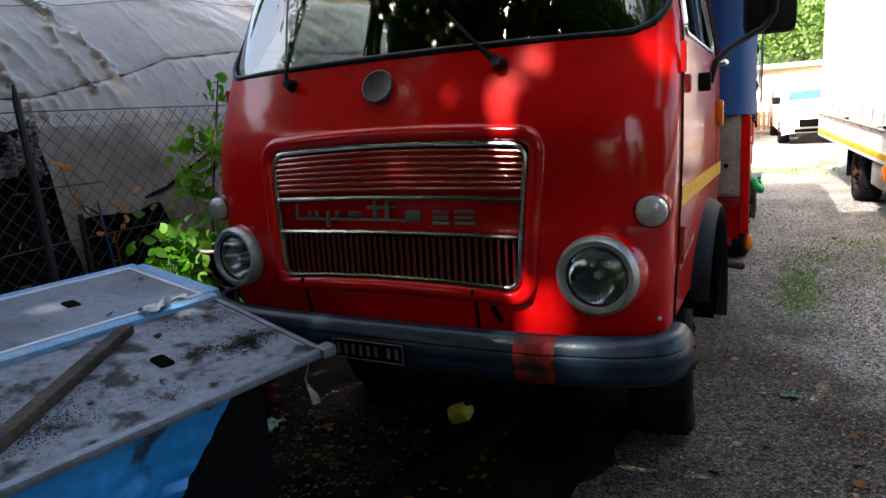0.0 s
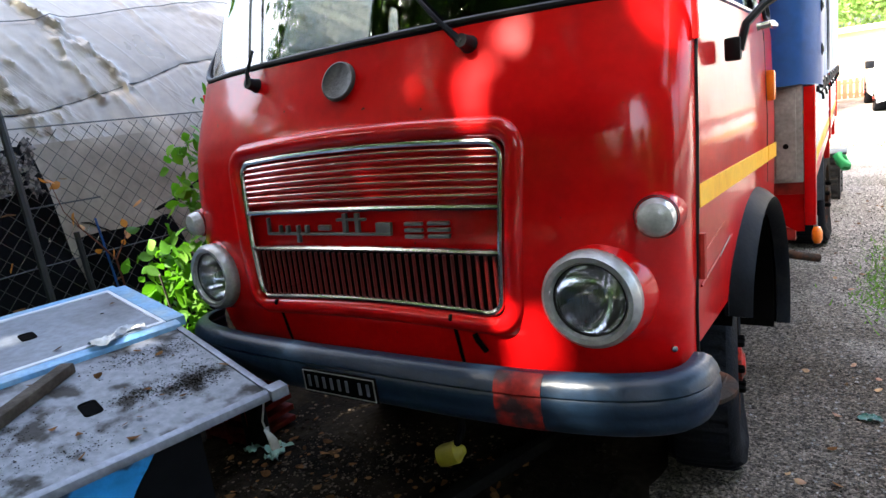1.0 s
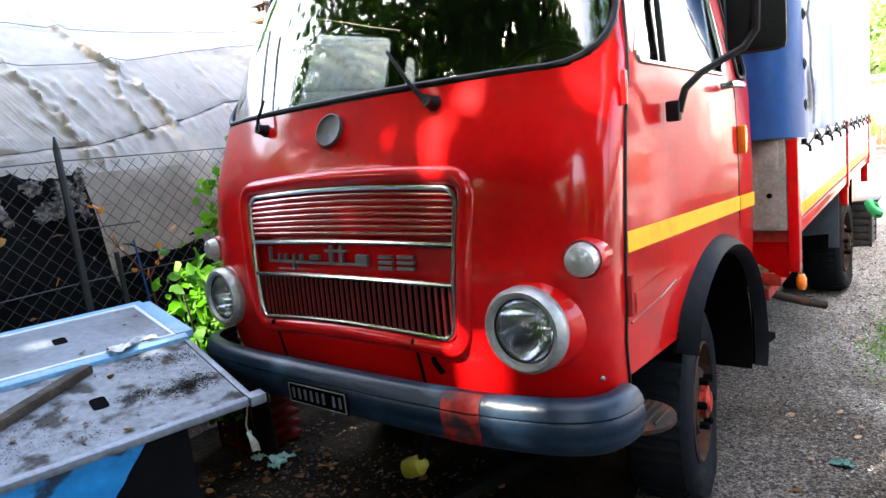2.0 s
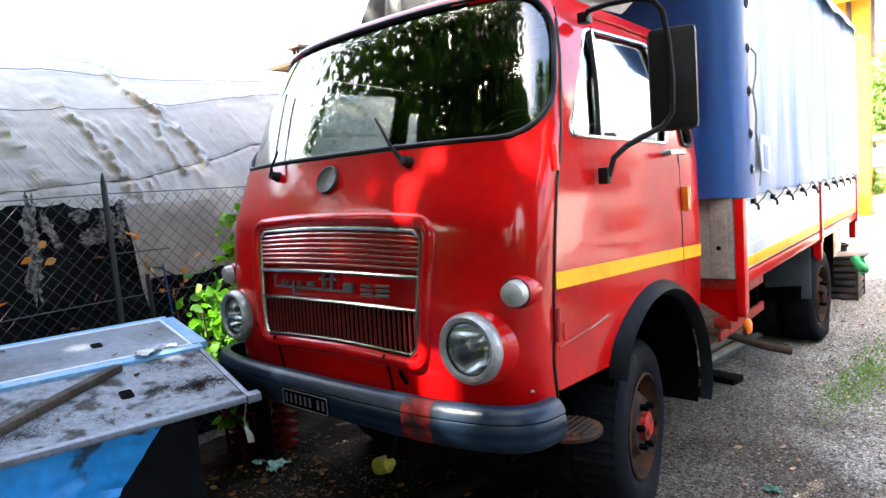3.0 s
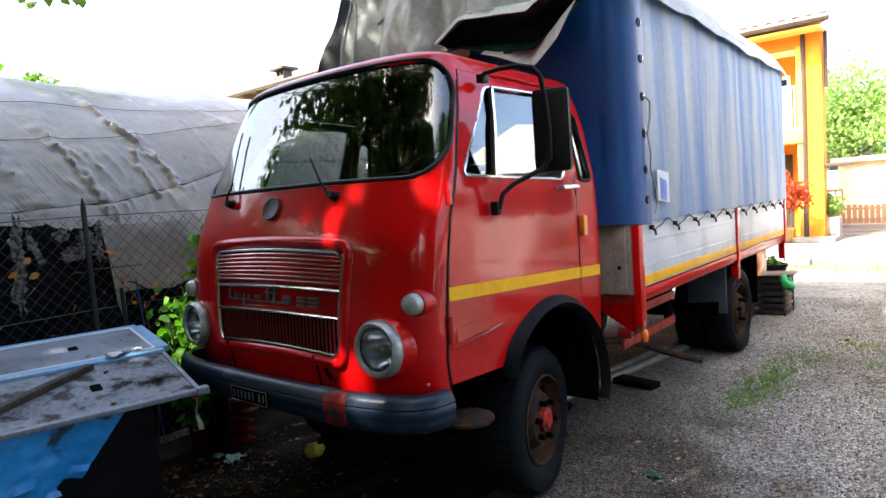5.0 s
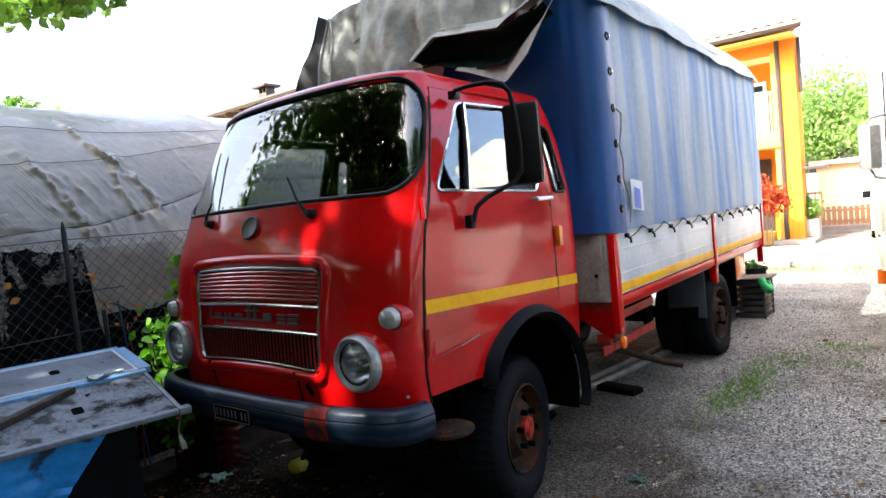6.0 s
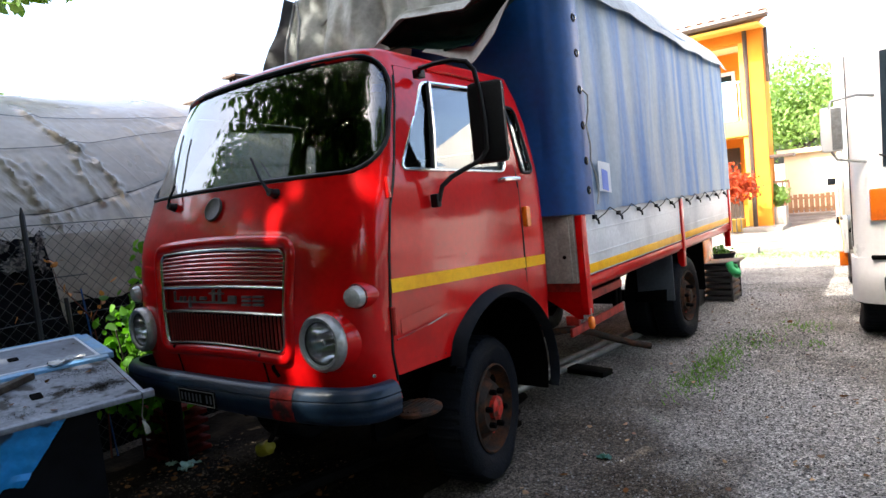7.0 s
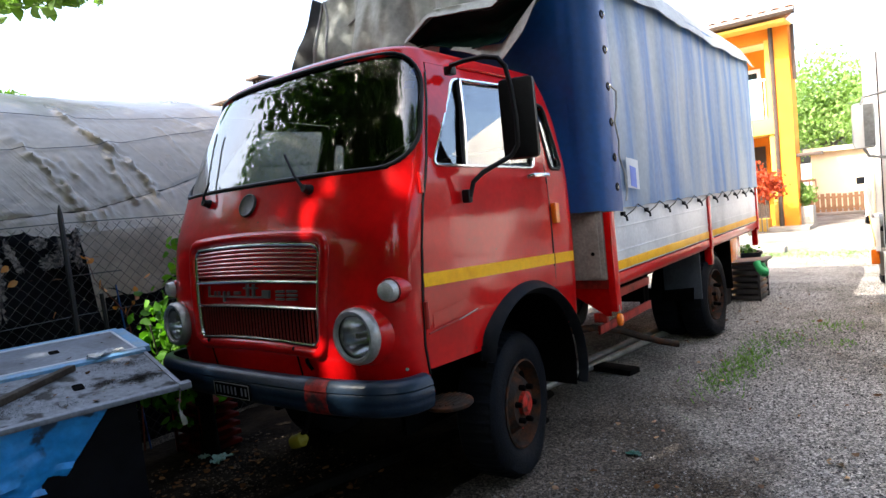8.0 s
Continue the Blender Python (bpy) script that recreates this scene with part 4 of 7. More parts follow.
for y in (1.85, 3.94, 5.85):
    bedpart("corner_post" if y != 3.94 else "middle_post", blk((1.012, y, 0.80 if y != 1.85 else 0.66), (1.058, y + 0.07, 1.275), 0.006), RED, lorry, "red steel post")
bedpart("middle_post_foot", blk((0.99, 3.95, 0.66), (1.05, 4.02, 0.80), 0.006), RED, lorry)
bedpart("headboard", blk((BX0 + 0.03, 1.83, 0.86), (1.010, 1.87, 1.33), 0.006), PLYWOOD, lorry, "weathered grey plywood headboard")
bedpart("board_strip", blk((0.905, 1.818, 0.88), (0.985, 1.829, 1.27), 0.003), PLYWOOD, lorry, "plywood strip with bolt holes")
for z in (1.025,):
    bedpart("board_bolt", lathe(bmesh.new(), [(0.012, 0), (0.012, 0.006), (0, 0.007)], Matrix.Translation((0.945, 1.817, z)) @ YAXIS, 10), BLACK, lorry)
for z in (0.53, 0.71):
    bedpart("under_rail", blk((0.895, 1.90, z - 0.028), (0.915, 2.78, z + 0.028), 0.005), RED_OLD, lorry, "faded red rail under the bed")
bedpart("rail_stay", blk((0.86, 2.70, 0.50), (0.894, 2.74, 0.86), 0.004), BLACK, lorry)
# unseen black panel, added to block the bright gap under the bed
bedpart("gap_blocking_panel", blk((-0.8, 3.0, 0.50), (0.80, 3.06, 0.86), 0.006), BLACK, lorry)
bm = bmesh.new()
vs = [bm.verts.new(p) for p in ((1.012, 1.865, 0.86), (0.70, 1.865, 0.86), (0.70, 1.865, 0.80), (0.98, 1.865, 0.63), (1.012, 1.865, 0.63))]
bm.faces.new(vs)
bmesh.ops.solidify(bm, geom=bm.faces[:], thickness=0.008)
bedpart("corner_gusset", bm, RED, lorry, "red triangular steel gusset")
bedpart("corner_brace", blk((0.89, 1.87, 0.585), (0.975, 1.90, 0.645), 0.004), RED_OLD, lorry)
bedpart("side_lamp", lathe(bmesh.new(), [(0, -0.04), (0.014, -0.038), (0.022, -0.02), (0.022, 0.015), (0.014, 0.036), (0, 0.04)], pose(1.06, 1.87, 0.612), 16), AMBER, lorry, "amber marker lamp")
bedpart("lamp_bracket", blk((1.045, 1.872, 0.64), (1.062, 1.88, 0.70), 0.003), GALV, lorry)
bedpart("mud_flap", blk((0.70, 3.69, 0.40), (1.02, 3.705, 0.82), 0.004), MUDFLAP, lorry, "blue-grey rubber mud flap")
bedpart("rear_mud_flap", blk((0.55, 4.80, 0.30), (1.0, 4.815, 0.79), 0.004), BLACK, lorry)
bedpart("orange_panel", blk((0.985, 4.83, 0.56), (1.0, 5.2, 0.80), 0.004), AMBER, lorry, "faded orange side panel")
bedpart("tail_bracket", blk((0.98, 5.86, 0.62), (1.04, 5.90, 0.80), 0.004), RED, lorry)

# tarpaulin cover
def cover_side(u, v):
    y = 1.925 + 3.995 * u
    z = 1.275 + 1.47 * v
    env = math.sin(math.pi * min(1, max(0, v))) ** 0.5
    w = 0.016 * math.sin(y * 8.3 + 0.9 * math.sin(y * 2.1)) * (0.25 + v * 0.75) + 0.010 * math.sin(y * 23 + z) * v ** 2 + 0.02 * fbm(y, z, 3, 0.9)
    lift = 0.012 * abs(math.sin((y - 1.9) * math.pi / 0.41)) * (1 - v) ** 8
    return Vector((1.064 + env * w - 0.02 * v, y, z + lift))
cover = bedpart("cover_side", sheet(bmesh.new(), cover_side, 170, 30, 0.003), BLUETARP, lorry, "dusty faded blue tarpaulin side with vertical creases")
def cover_front(u, v):
    """Front sheet, wrapped round the right-hand corner to the lacing."""
    z = 1.285 + 1.46 * v
    L = 1.91 + 0.235 + 0.06
    s = u * L
    R = 0.15
    if s < 1.91:
        x, y = -0.98 + s, 1.80
    elif s < 1.91 + R * math.pi / 2:
        a = (s - 1.91) / R
        x, y = 0.93 + R * math.sin(a), 1.80 + R - R * math.cos(a)
    else:
        x, y = 1.08, 1.95 + (s - 1.91 - R * math.pi / 2)
    return Vector((x - 0.012 * v, y - 0.03 * math.sin(math.pi * min(1, u * 1.1)) + 0.02 * fbm(x, z, 5, 1.4) * (1 if u < 0.85 else 0.2), z - 0.02 * max(0, u - 0.9) * 10 * (1 - v)))
front = bedpart("cover_front", sheet(bmesh.new(), cover_front, 90, 30, 0.003), DARKBLUE, lorry, "dark blue tarpaulin front wrapped round the corner")
bedpart("cover_left", sheet(bmesh.new(), lambda u, v: Vector((-0.985, 1.80 + 4.12 * u, 1.275 + 1.47 * v)), 20, 8, 0.003), BLUETARP, lorry)
bedpart("cover_rear", sheet(bmesh.new(), lambda u, v: Vector((-0.98 + 2.03 * u, 5.925, 0.88 + 1.78 * v)), 10, 8, 0.003), BLUETARP, lorry)
def cover_roof(u, v):
    x = -1.0 + 2.10 * v
    y = 1.74 + 4.22 * u
    e = max(0.0, (v - 0.90) / 0.10)
    e2 = max(0.0, (0.10 - v) / 0.10)
    z = 2.965 - 0.05 * (2 * v - 1) ** 2 - 0.275 * e ** 1.5 - 0.12 * e2 ** 1.6 - 0.20 * max(0.0, (-0.3 - x) / 0.7) ** 1.4 + 0.014 * fbm(x, y, 1, 1.5)
    return Vector((x + 0.015 * fbm(y, v, 7, 2.0) * e, y, z + 0.012 * math.sin(y * 7) * e))
bedpart("cover_roof", sheet(bmesh.new(), cover_roof, 90, 60, 0.003), WHITEROOF, lorry, "pale weathered roof sheet")
bedpart("roof_hem", tube(bmesh.new(), [cover_roof(i / 60, 1.0) + Vector((0.004, 0, -0.004)) for i in range(61)], 0.004, 6), GREYTARP, lorry)
# lacing: eyelets, cord, hooks
for z in (1.42, 1.60, 1.815, 2.03, 2.25, 2.46, 2.66):
    e = bedpart("eyelet", lathe(bmesh.new(), [(0.011, 0.004), (0.018, 0.007), (0.026, 0.004), (0.028, 0)], Matrix.Translation((1.078 - 0.012 * (z - 1.285) / 1.46, 1.955, z)) @ XAXIS, 14), FLARE, front)
    bedpart("turn_buckle", blk((1.078, 1.949, z - 0.012), (1.088, 1.959, z + 0.012), 0.003), CHROME, e)
bedpart("lacing_cord", tube(bmesh.new(), [(1.085, 1.965, 2.03), (1.10, 2.005, 2.0), (1.10, 1.99, 1.9), (1.09, 1.97, 1.815), (1.10, 1.985, 1.7), (1.10, 1.97, 1.60), (1.10, 2.03, 1.5), (1.10, 2.05, 1.40), (1.10, 2.02, 1.33)], 0.006, 6), WHITEROOF, front, "pale lacing cord")
hooks = [2.06 + 0.405 * k for k in range(5)] + [4.16 + 0.37 * k for k in range(5)]
for y in hooks:
    h = bedpart("tarp_hook", blk((1.045, y - 0.02, 1.235), (1.066, y + 0.02, 1.262), 0.004), FLARE, lorry, "black tarpaulin hook")
    bedpart("hook_pin", tube(bmesh.new(), [(1.06, y, 1.24), (1.078, y, 1.225), (1.08, y, 1.20)], 0.007, 6), FLARE, h)
for a, b in zip(hooks, hooks[1:]):
    if abs(a - b) < 0.5:
        mid_ = (a + b) / 2
        bedpart("lacing_cord", tube(bmesh.new(), [(1.075, a, 1.235), (1.082, (a + mid_) / 2, 1.262), (1.078, mid_, 1.296), (1.082, (b + mid_) / 2, 1.262), (1.075, b, 1.235)], 0.004, 5), FLARE, lorry)
label_ = bedpart("paper_label", sheet(bmesh.new(), lambda u, v: Vector((1.088 + 0.004 * math.sin(3 * u), 2.10 + 0.19 * u, 1.41 + 0.19 * v - 0.02 * u)), 6, 6, 0.002), PAPER, cover, "pale paper notice in a plastic sleeve")
bedpart("label_print", sheet(bmesh.new(), lambda u, v: Vector((1.0905 + 0.004 * math.sin(3 * (0.2 + 0.5 * u)), 2.138 + 0.095 * u, 1.42 + 0.13 * v - 0.02 * u)), 4, 4, 0.001), BLUEINK, label_)
# grey canvas thrown over the front of the bed
def grey_low(x):
    return lerp([(-1.3, 2.30), (0.0, 2.30), (0.14, 2.60), (0.6, 2.54), (0.98, 2.62)], x)
def grey_top(x):
    return lerp([(-1.04, 3.04), (-0.85, 3.10), (-0.45, 3.14), (0.98, 3.12)], x)
def grey_tarp(u, v):
    x = -1.04 + 2.02 * u
    low = grey_low(x)
    z = low + (grey_top(x) - low) * v
    f = 0.05 * math.sin(x * 9 + 0.8 * z + 1.2 * fbm(x, z * 0.4, 0, 1.0)) * (1 - 0.5 * v) + 0.035 * math.sin(x * 23 + 2 * fbm(x, z * 0.5, 4, 1.5)) * (1 - 0.7 * v) + 0.05 * fbm(x * 1.5, z * 0.8, 2, 2.0)
    return Vector((x, 1.60 + 0.16 * v ** 2 + f - 0.1 * max(0, x - 0.1) * (1 - v), z))
canvas = bedpart("grey_canvas", sheet(bmesh.new(), grey_tarp, 120, 30, 0.004), GREYTARP, lorry, "grey canvas draped over the front of the bed")
bedpart("canvas_end", sheet(bmesh.new(), lambda u, v: grey_tarp(0, v) + Vector((-0.22 * u * (1 - 0.9 * v), -0.06 * u + 0.02 * math.sin(9 * v + 2 * u) * u, 0.02 * u)), 14, 20, 0.004), DARKCANVAS, canvas, "dark canvas flap")
bedpart("canvas_hem", tube(bmesh.new(), [grey_tarp(0, k / 12) + Vector((0, -0.008, 0)) for k in range(13)], 0.010, 6), WHITEROOF, canvas, "pale hem")
bedpart("canvas_piping", tube(bmesh.new(), [grey_tarp(0.01 + 0.055 * (1 - (k / 12) ** 3), k / 12) + Vector((0, -0.008, 0)) for k in range(13)], 0.009, 6), WHITEROOF, canvas, "pale piping")
def green_roll(u, v):
    x = -0.06 + 0.96 * u
    top = lerp([(-0.1, 2.47), (0.14, 2.60), (0.6, 2.53), (0.9, 2.62)], x)
    bot = lerp([(-0.1, 2.44), (0.13, 2.42), (0.36, 2.345), (0.62, 2.33), (0.9, 2.52)], x)
    return Vector((x, 1.53 + 0.10 * math.sin(math.pi * v) + 0.03 * fbm(x, v, 1, 4.0), bot + (top - bot) * v))
bedpart("green_lining", sheet(bmesh.new(), green_roll, 40, 14, 0.004), GREENTARP, canvas, "dark green inner side of the folded canvas")
def pale_lip(u, v):
    x = 0.28 + 0.72 * u
    bot = lerp([(0.2, 2.38), (0.36, 2.33), (0.62, 2.22), (0.8, 2.34), (1.0, 2.60)], x)
    top = lerp([(0.2, 2.40), (0.36, 2.36), (0.62, 2.33), (0.9, 2.52), (1.0, 2.64)], x)
    return Vector((x, 1.50 + 0.03 * math.sin(5 * u) + 0.04 * v, bot + (top - bot) * v))
bedpart("pale_lip", sheet(bmesh.new(), pale_lip, 30, 6, 0.004), WHITEROOF, canvas, "pale folded edge of the canvas")
def fold_top(u, v):
    x = -0.09 + 1.08 * u
    top = lerp([(-0.1, 2.49), (0.14, 2.62), (0.6, 2.57), (1.0, 2.74)], x)
    return Vector((x, 1.50 + 0.12 * v + 0.02 * fbm(x, v, 4, 4.0), top - 0.03 + 0.07 * math.sin(math.pi * v * 0.7)))
bedpart("folded_hem", sheet(bmesh.new(), fold_top, 36, 8, 0.005), GREYTARP, canvas)

# mirrors
def mir():
    arm = part("mirror", tube(bmesh.new(), [(0.835, 0.645, 2.085), (0.87, 0.615, 2.10), (0.95, 0.615, 2.105), (1.04, 0.635, 2.105), (1.095, 0.66, 2.09), (1.122, 0.675, 2.05), (1.132, 0.69, 1.95), (1.137, 0.70, 1.82), (1.13, 0.705, 1.70), (1.10, 0.69, 1.655), (1.04, 0.645, 1.622), (1.0, 0.60, 1.595), (0.965, 0.565, 1.555), (0.95, 0.552, 1.49)], 0.0115, 8), RUBBER, lorry, "large black wing mirror on a tubular arm")
    m = pose(1.115, 0.765, 1.823, 0, 0, 18)
    part("mirror_housing", blk((-0.085, -0.03, -0.185), (0.085, 0.022, 0.185), 0.028, m), RUBBER, arm, "black mirror housing")
    part("mirror_glass", blk((-0.072, 0.022, -0.165), (0.072, 0.027, 0.165), 0.004, m), MIRRORGLASS, arm)
    part("mirror_bracket", blk((-0.022, -0.016, -0.036), (0.020, 0.016, 0.026), 0.009, pose(0.935, 0.55, 1.50)), RUBBER, arm)
    part("mirror_mount", blk((-0.02, -0.02, -0.02), (0.02, 0.03, 0.02), 0.006, pose(0.835, 0.645, 2.085)), RUBBER, arm)
mir()

# lettering on the grille: plain raised shapes
def gl(x0, x1, z0, z1):
    bm = blk((x0, -0.006, z0), (x1, 0.006, z1), 0.002)
    for v in bm.verts:
        v.co.y += fy(v.co.x, v.co.z) + 0.032
    return bm
emblem = cabpart("emblem_bar", gl(-0.415, 0.115, 1.018, 1.026), EMBLEM, grille, "dark grey raised emblem shapes")
for x0, x1, z0, z1 in ((-0.42, -0.41, 1.018, 1.075), (-0.36, -0.35, 1.026, 1.05), (-0.325, -0.312, 1.026, 1.05), (-0.275, -0.263, 0.995, 1.05), (-0.235, -0.222, 1.026, 1.05), (-0.175, -0.125, 1.034, 1.05), (-0.07, -0.055, 1.026, 1.085), (-0.02, -0.005, 1.026, 1.085), (-0.095, 0.02, 1.062, 1.070), (0.06, 0.116, 1.026, 1.056), (0.165, 0.225, 1.010, 1.020), (0.165, 0.225, 1.028, 1.038), (0.165, 0.225, 1.046, 1.056), (0.245, 0.315, 1.011, 1.021), (0.245, 0.315, 1.029, 1.039), (0.245, 0.315, 1.047, 1.057)):
    cabpart("emblem_shape", gl(x0, x1, z0, z1), EMBLEM, emblem)
# hood seams, latch, hinge pieces
for x in (-0.385, 0.315):
    cabpart("panel_gap", tube(bmesh.new(), [gp(x, z, -0.001) for z in (0.60, 0.68, 0.765)], 0.006, 6), BLACK, cab)
    cabpart("grille_clip", tube(bmesh.new(), [gp(x - 0.004, 0.797, -0.008), gp(x + 0.004, 0.797, -0.008)], 0.0105, 8), BLACK, grille)
cabpart("bonnet_latch", tube(bmesh.new(), [gp(0.40, 0.70, -0.006), gp(0.385, 0.735, -0.012), gp(0.375, 0.75, -0.004)], 0.009, 6), BLACK, cab)
cabpart("bolt", lathe(bmesh.new(), [(0.008, 0), (0.008, 0.006), (0, 0.007)], Matrix.Translation(gp(0.865, 0.715, 0)) @ pose(0, 0, 0, 90, 0, 45), 8), CHROME, cab)
# scrape and touched-up paint on the door
def dsheet(y0, y1, z0, z1, slope=0.0):
    return sheet(bmesh.new(), lambda u, v: Vector((lerp(WID, 0.9) + 0.0065, y0 + (y1 - y0) * u, z0 + (z1 - z0) * v + slope * u)), 10, 3, 0.001)
cabpart("fresh_paint_patch", dsheet(0.26, 0.52, 0.865, 0.925, 0.03), RED, door_r, "brighter touched-up red paint")
cabpart("scrape", dsheet(0.44, 0.585, 0.868, 0.873, 0.028), GALV, door_r, "bare metal scrape")
cabpart("door_crease", tube(bmesh.new(), [Vector((lerp(WID, 0.86) + 0.004, 0.23 + 0.4 * k / 8, 0.845 + 0.05 * k / 8)) for k in range(9)], 0.004, 5), RED_OLD, door_r)

# foot step behind the bumper
step = raised("foot_step", lathe(bmesh.new(), [(0.0, 0.0), (0.105, 0.0), (0.115, 0.008), (0.115, 0.02), (0.10, 0.026), (0, 0.026)], pose(0.83, 0.385, 0.475, 0, 0, 0), 28), RIM, lorry, "dark round ribbed foot step")
for k in range(7):
    x = -0.075 + 0.025 * k
    l = math.sqrt(0.095 ** 2 - x ** 2)
    raised("step_rib", tube(bmesh.new(), [(0.83 + x, 0.385 - l, 0.503), (0.83 + x, 0.385 + l, 0.503)], 0.005, 5), RIM, step)
raised("step_bracket", blk((0.60, 0.35, 0.44), (0.83, 0.42, 0.474), 0.008), BLACK, lorry)

# cab interior
raised("dashboard", blk((-0.84 + CX, 0.30, 1.22), (0.84 + CX, 0.58, 1.50), 0.05), LINING, lorry, "dark dashboard")
for x in (-0.42, 0.42):
    seat = raised("cab_seat", blk((x - 0.24 + CX, 0.85, 1.0), (x + 0.24 + CX, 1.35, 1.16), 0.05), SEAT, lorry, "dark cab seat")
    raised("backrest", blk((x - 0.24 + CX, 1.30, 1.12), (x + 0.24 + CX, 1.42, 1.66), 0.05), SEAT, seat)
sw = raised("steering_wheel", tube(bmesh.new(), [Vector((0.40 + CX + 0.21 * math.cos(a), 0.74 + 0.09 * math.sin(a), 1.53 + 0.18 * math.sin(a))) for a in (2 * math.pi * k / 36 for k in range(36))], 0.013, 8, True), RUBBER, lorry, "thin black steering wheel")
raised("spoke", tube(bmesh.new(), [(0.19 + CX, 0.74, 1.53), (0.61 + CX, 0.74, 1.53)], 0.01, 6), RUBBER, sw)
raised("steering_column", tube(bmesh.new(), [(0.40 + CX, 0.74, 1.53), (0.40 + CX, 0.50, 1.0)], 0.025, 8), RUBBER, sw)
raised("dash_paper", blk((0.33, 0.33, 1.502), (0.60, 0.45, 1.507), 0.001, None), PAPER, lorry, "paper lying on the dashboard")
for z, r_, mt in ((2.0, 0.024, PAPER), (2.0, 0.017, BLUEINK)):
    q = surf_front(0.84, z, -0.016 if mt is BLUEINK else -0.018)
    cabpart("sticker", lathe(bmesh.new(), [(r_, 0), (r_, 0.001), (0, 0.001)], Matrix.Translation(q) @ pose(0, 0, 0, 72, 0, 52), 18), mt, cab)
cabpart("sticker", sheet(bmesh.new(), lambda u, v: surf_front(0.80 + 0.05 * u, 1.92 + 0.035 * v, -0.017), 4, 2, 0.001), BLUEINK, cab, "blue sticker inside the windscreen")

# exhaust and bar under the bed
part("exhaust_pipe", tube(bmesh.new(), [(0.45, 2.0, 0.50), (0.56, 2.45, 0.45), (0.64, 2.72, 0.37), (0.73, 2.88, 0.29), (0.84, 3.0, 0.23), (0.945, 3.075, 0.195)], 0.026, 10), RIM, lorry, "rusty exhaust pipe")
part("mud_guard", sheet(bmesh.new(), lambda u, v: Vector((0.58 + 0.28 * v, 4.25 - 0.47 * math.cos(radians(5 + 170 * u)), 0.36 + 0.44 * math.sin(radians(5 + 170 * u)))), 20, 2, 0.006), BLACK, lorry)

# ---- leaves and trees ----
def leaves(name, centres, size, material, parent=None, jitter=0.5, seed=1, flat=0.0, fine=False):
    """One mesh of small pointed leaves, each bent along its rib; fine ones have a rounded outline and a curl."""
    rng = np.random.default_rng(seed)
    C = np.asarray(centres, float)
    n = len(C)
    d = rng.normal(size=(n, 3))
    d[:, 2] = d[:, 2] * (1 - flat) - 0.25 * (1 - flat)
    d /= np.linalg.norm(d, axis=1)[:, None]
    o = rng.normal(size=(n, 3)) * np.array([1, 1, 1 - flat])
    if flat > 0.5:
        o = np.stack([-d[:, 1], d[:, 0], 0.3 * rng.normal(size=n)], 1)
        o = np.cross(d, o)
    s = np.cross(d, o)
    s /= np.linalg.norm(s, axis=1)[:, None]
    nn = np.cross(d, s)
    L = size * (1 + jitter * (rng.random(n) - 0.5))[:, None]
    if fine:
        curl = rng.uniform(-0.25, 0.35, (n, 1))
        rib = [C + d * L * (a - 0.5) + nn * L * (curl * (a - 0.4) ** 2) for a in (0.0, 0.22, 0.5, 0.78, 1.05)]
        wide = rng.uniform(0.7, 1.15, (n, 1))
        sides = [[rib[k] + q * s * L * w * wide + nn * L * 0.10 * w / 0.36 for k, w in ((1, 0.29), (2, 0.36), (3, 0.22))] for q in (1, -1)]
        P = np.stack(rib + sides[0] + sides[1], 1).reshape(-1, 3)
        tri = np.array([(0, 5, 1), (1, 5, 6), (1, 6, 2), (2, 6, 7), (2, 7, 3), (3, 7, 4), (0, 1, 8), (1, 9, 8), (1, 2, 9), (2, 10, 9), (2, 3, 10), (3, 4, 10)])
        F = (tri[None] + (np.arange(n) * 11)[:, None, None]).reshape(-1, 3)
    else:
        P = np.stack([C - d * L * 0.5, C + s * L * 0.36 + nn * L * 0.10 - d * L * 0.05, C + d * L * 0.55, C - s * L * 0.36 + nn * L * 0.10 - d * L * 0.05], 1).reshape(-1, 3)
        F = np.arange(4 * n).reshape(-1, 4)
        F = np.concatenate([F[:, [0, 1, 2]], F[:, [0, 2, 3]]])
    me = bpy.data.meshes.new(name)
    me.from_pydata(P.tolist(), [], F.tolist())
    me.materials.append(material)
    if fine:
        me.shade_smooth()
    ob = new(name, me)
    ob.parent = parent
    return ob


def blob_points(blobs, n, seed, clump=0.35):
    """Points gathered in clumps on and in a set of ellipsoids (x, y, z, rx, ry, rz)."""
    rng = np.random.default_rng(seed)
    B = np.asarray(blobs, float)
    vol = np.prod(B[:, 3:], axis=1) ** 0.8
    k = rng.choice(len(B), size=max(1, n // 14), p=vol / vol.sum())
    v = rng.normal(size=(len(k), 3))
    v /= np.linalg.norm(v, axis=1)[:, None]
    r = rng.random(len(k)) ** 0.45
    c = B[k, :3] + v * r[:, None] * B[k, 3:]
    P = np.repeat(c, 14, axis=0)
    return P + rng.normal(size=P.shape) * clump


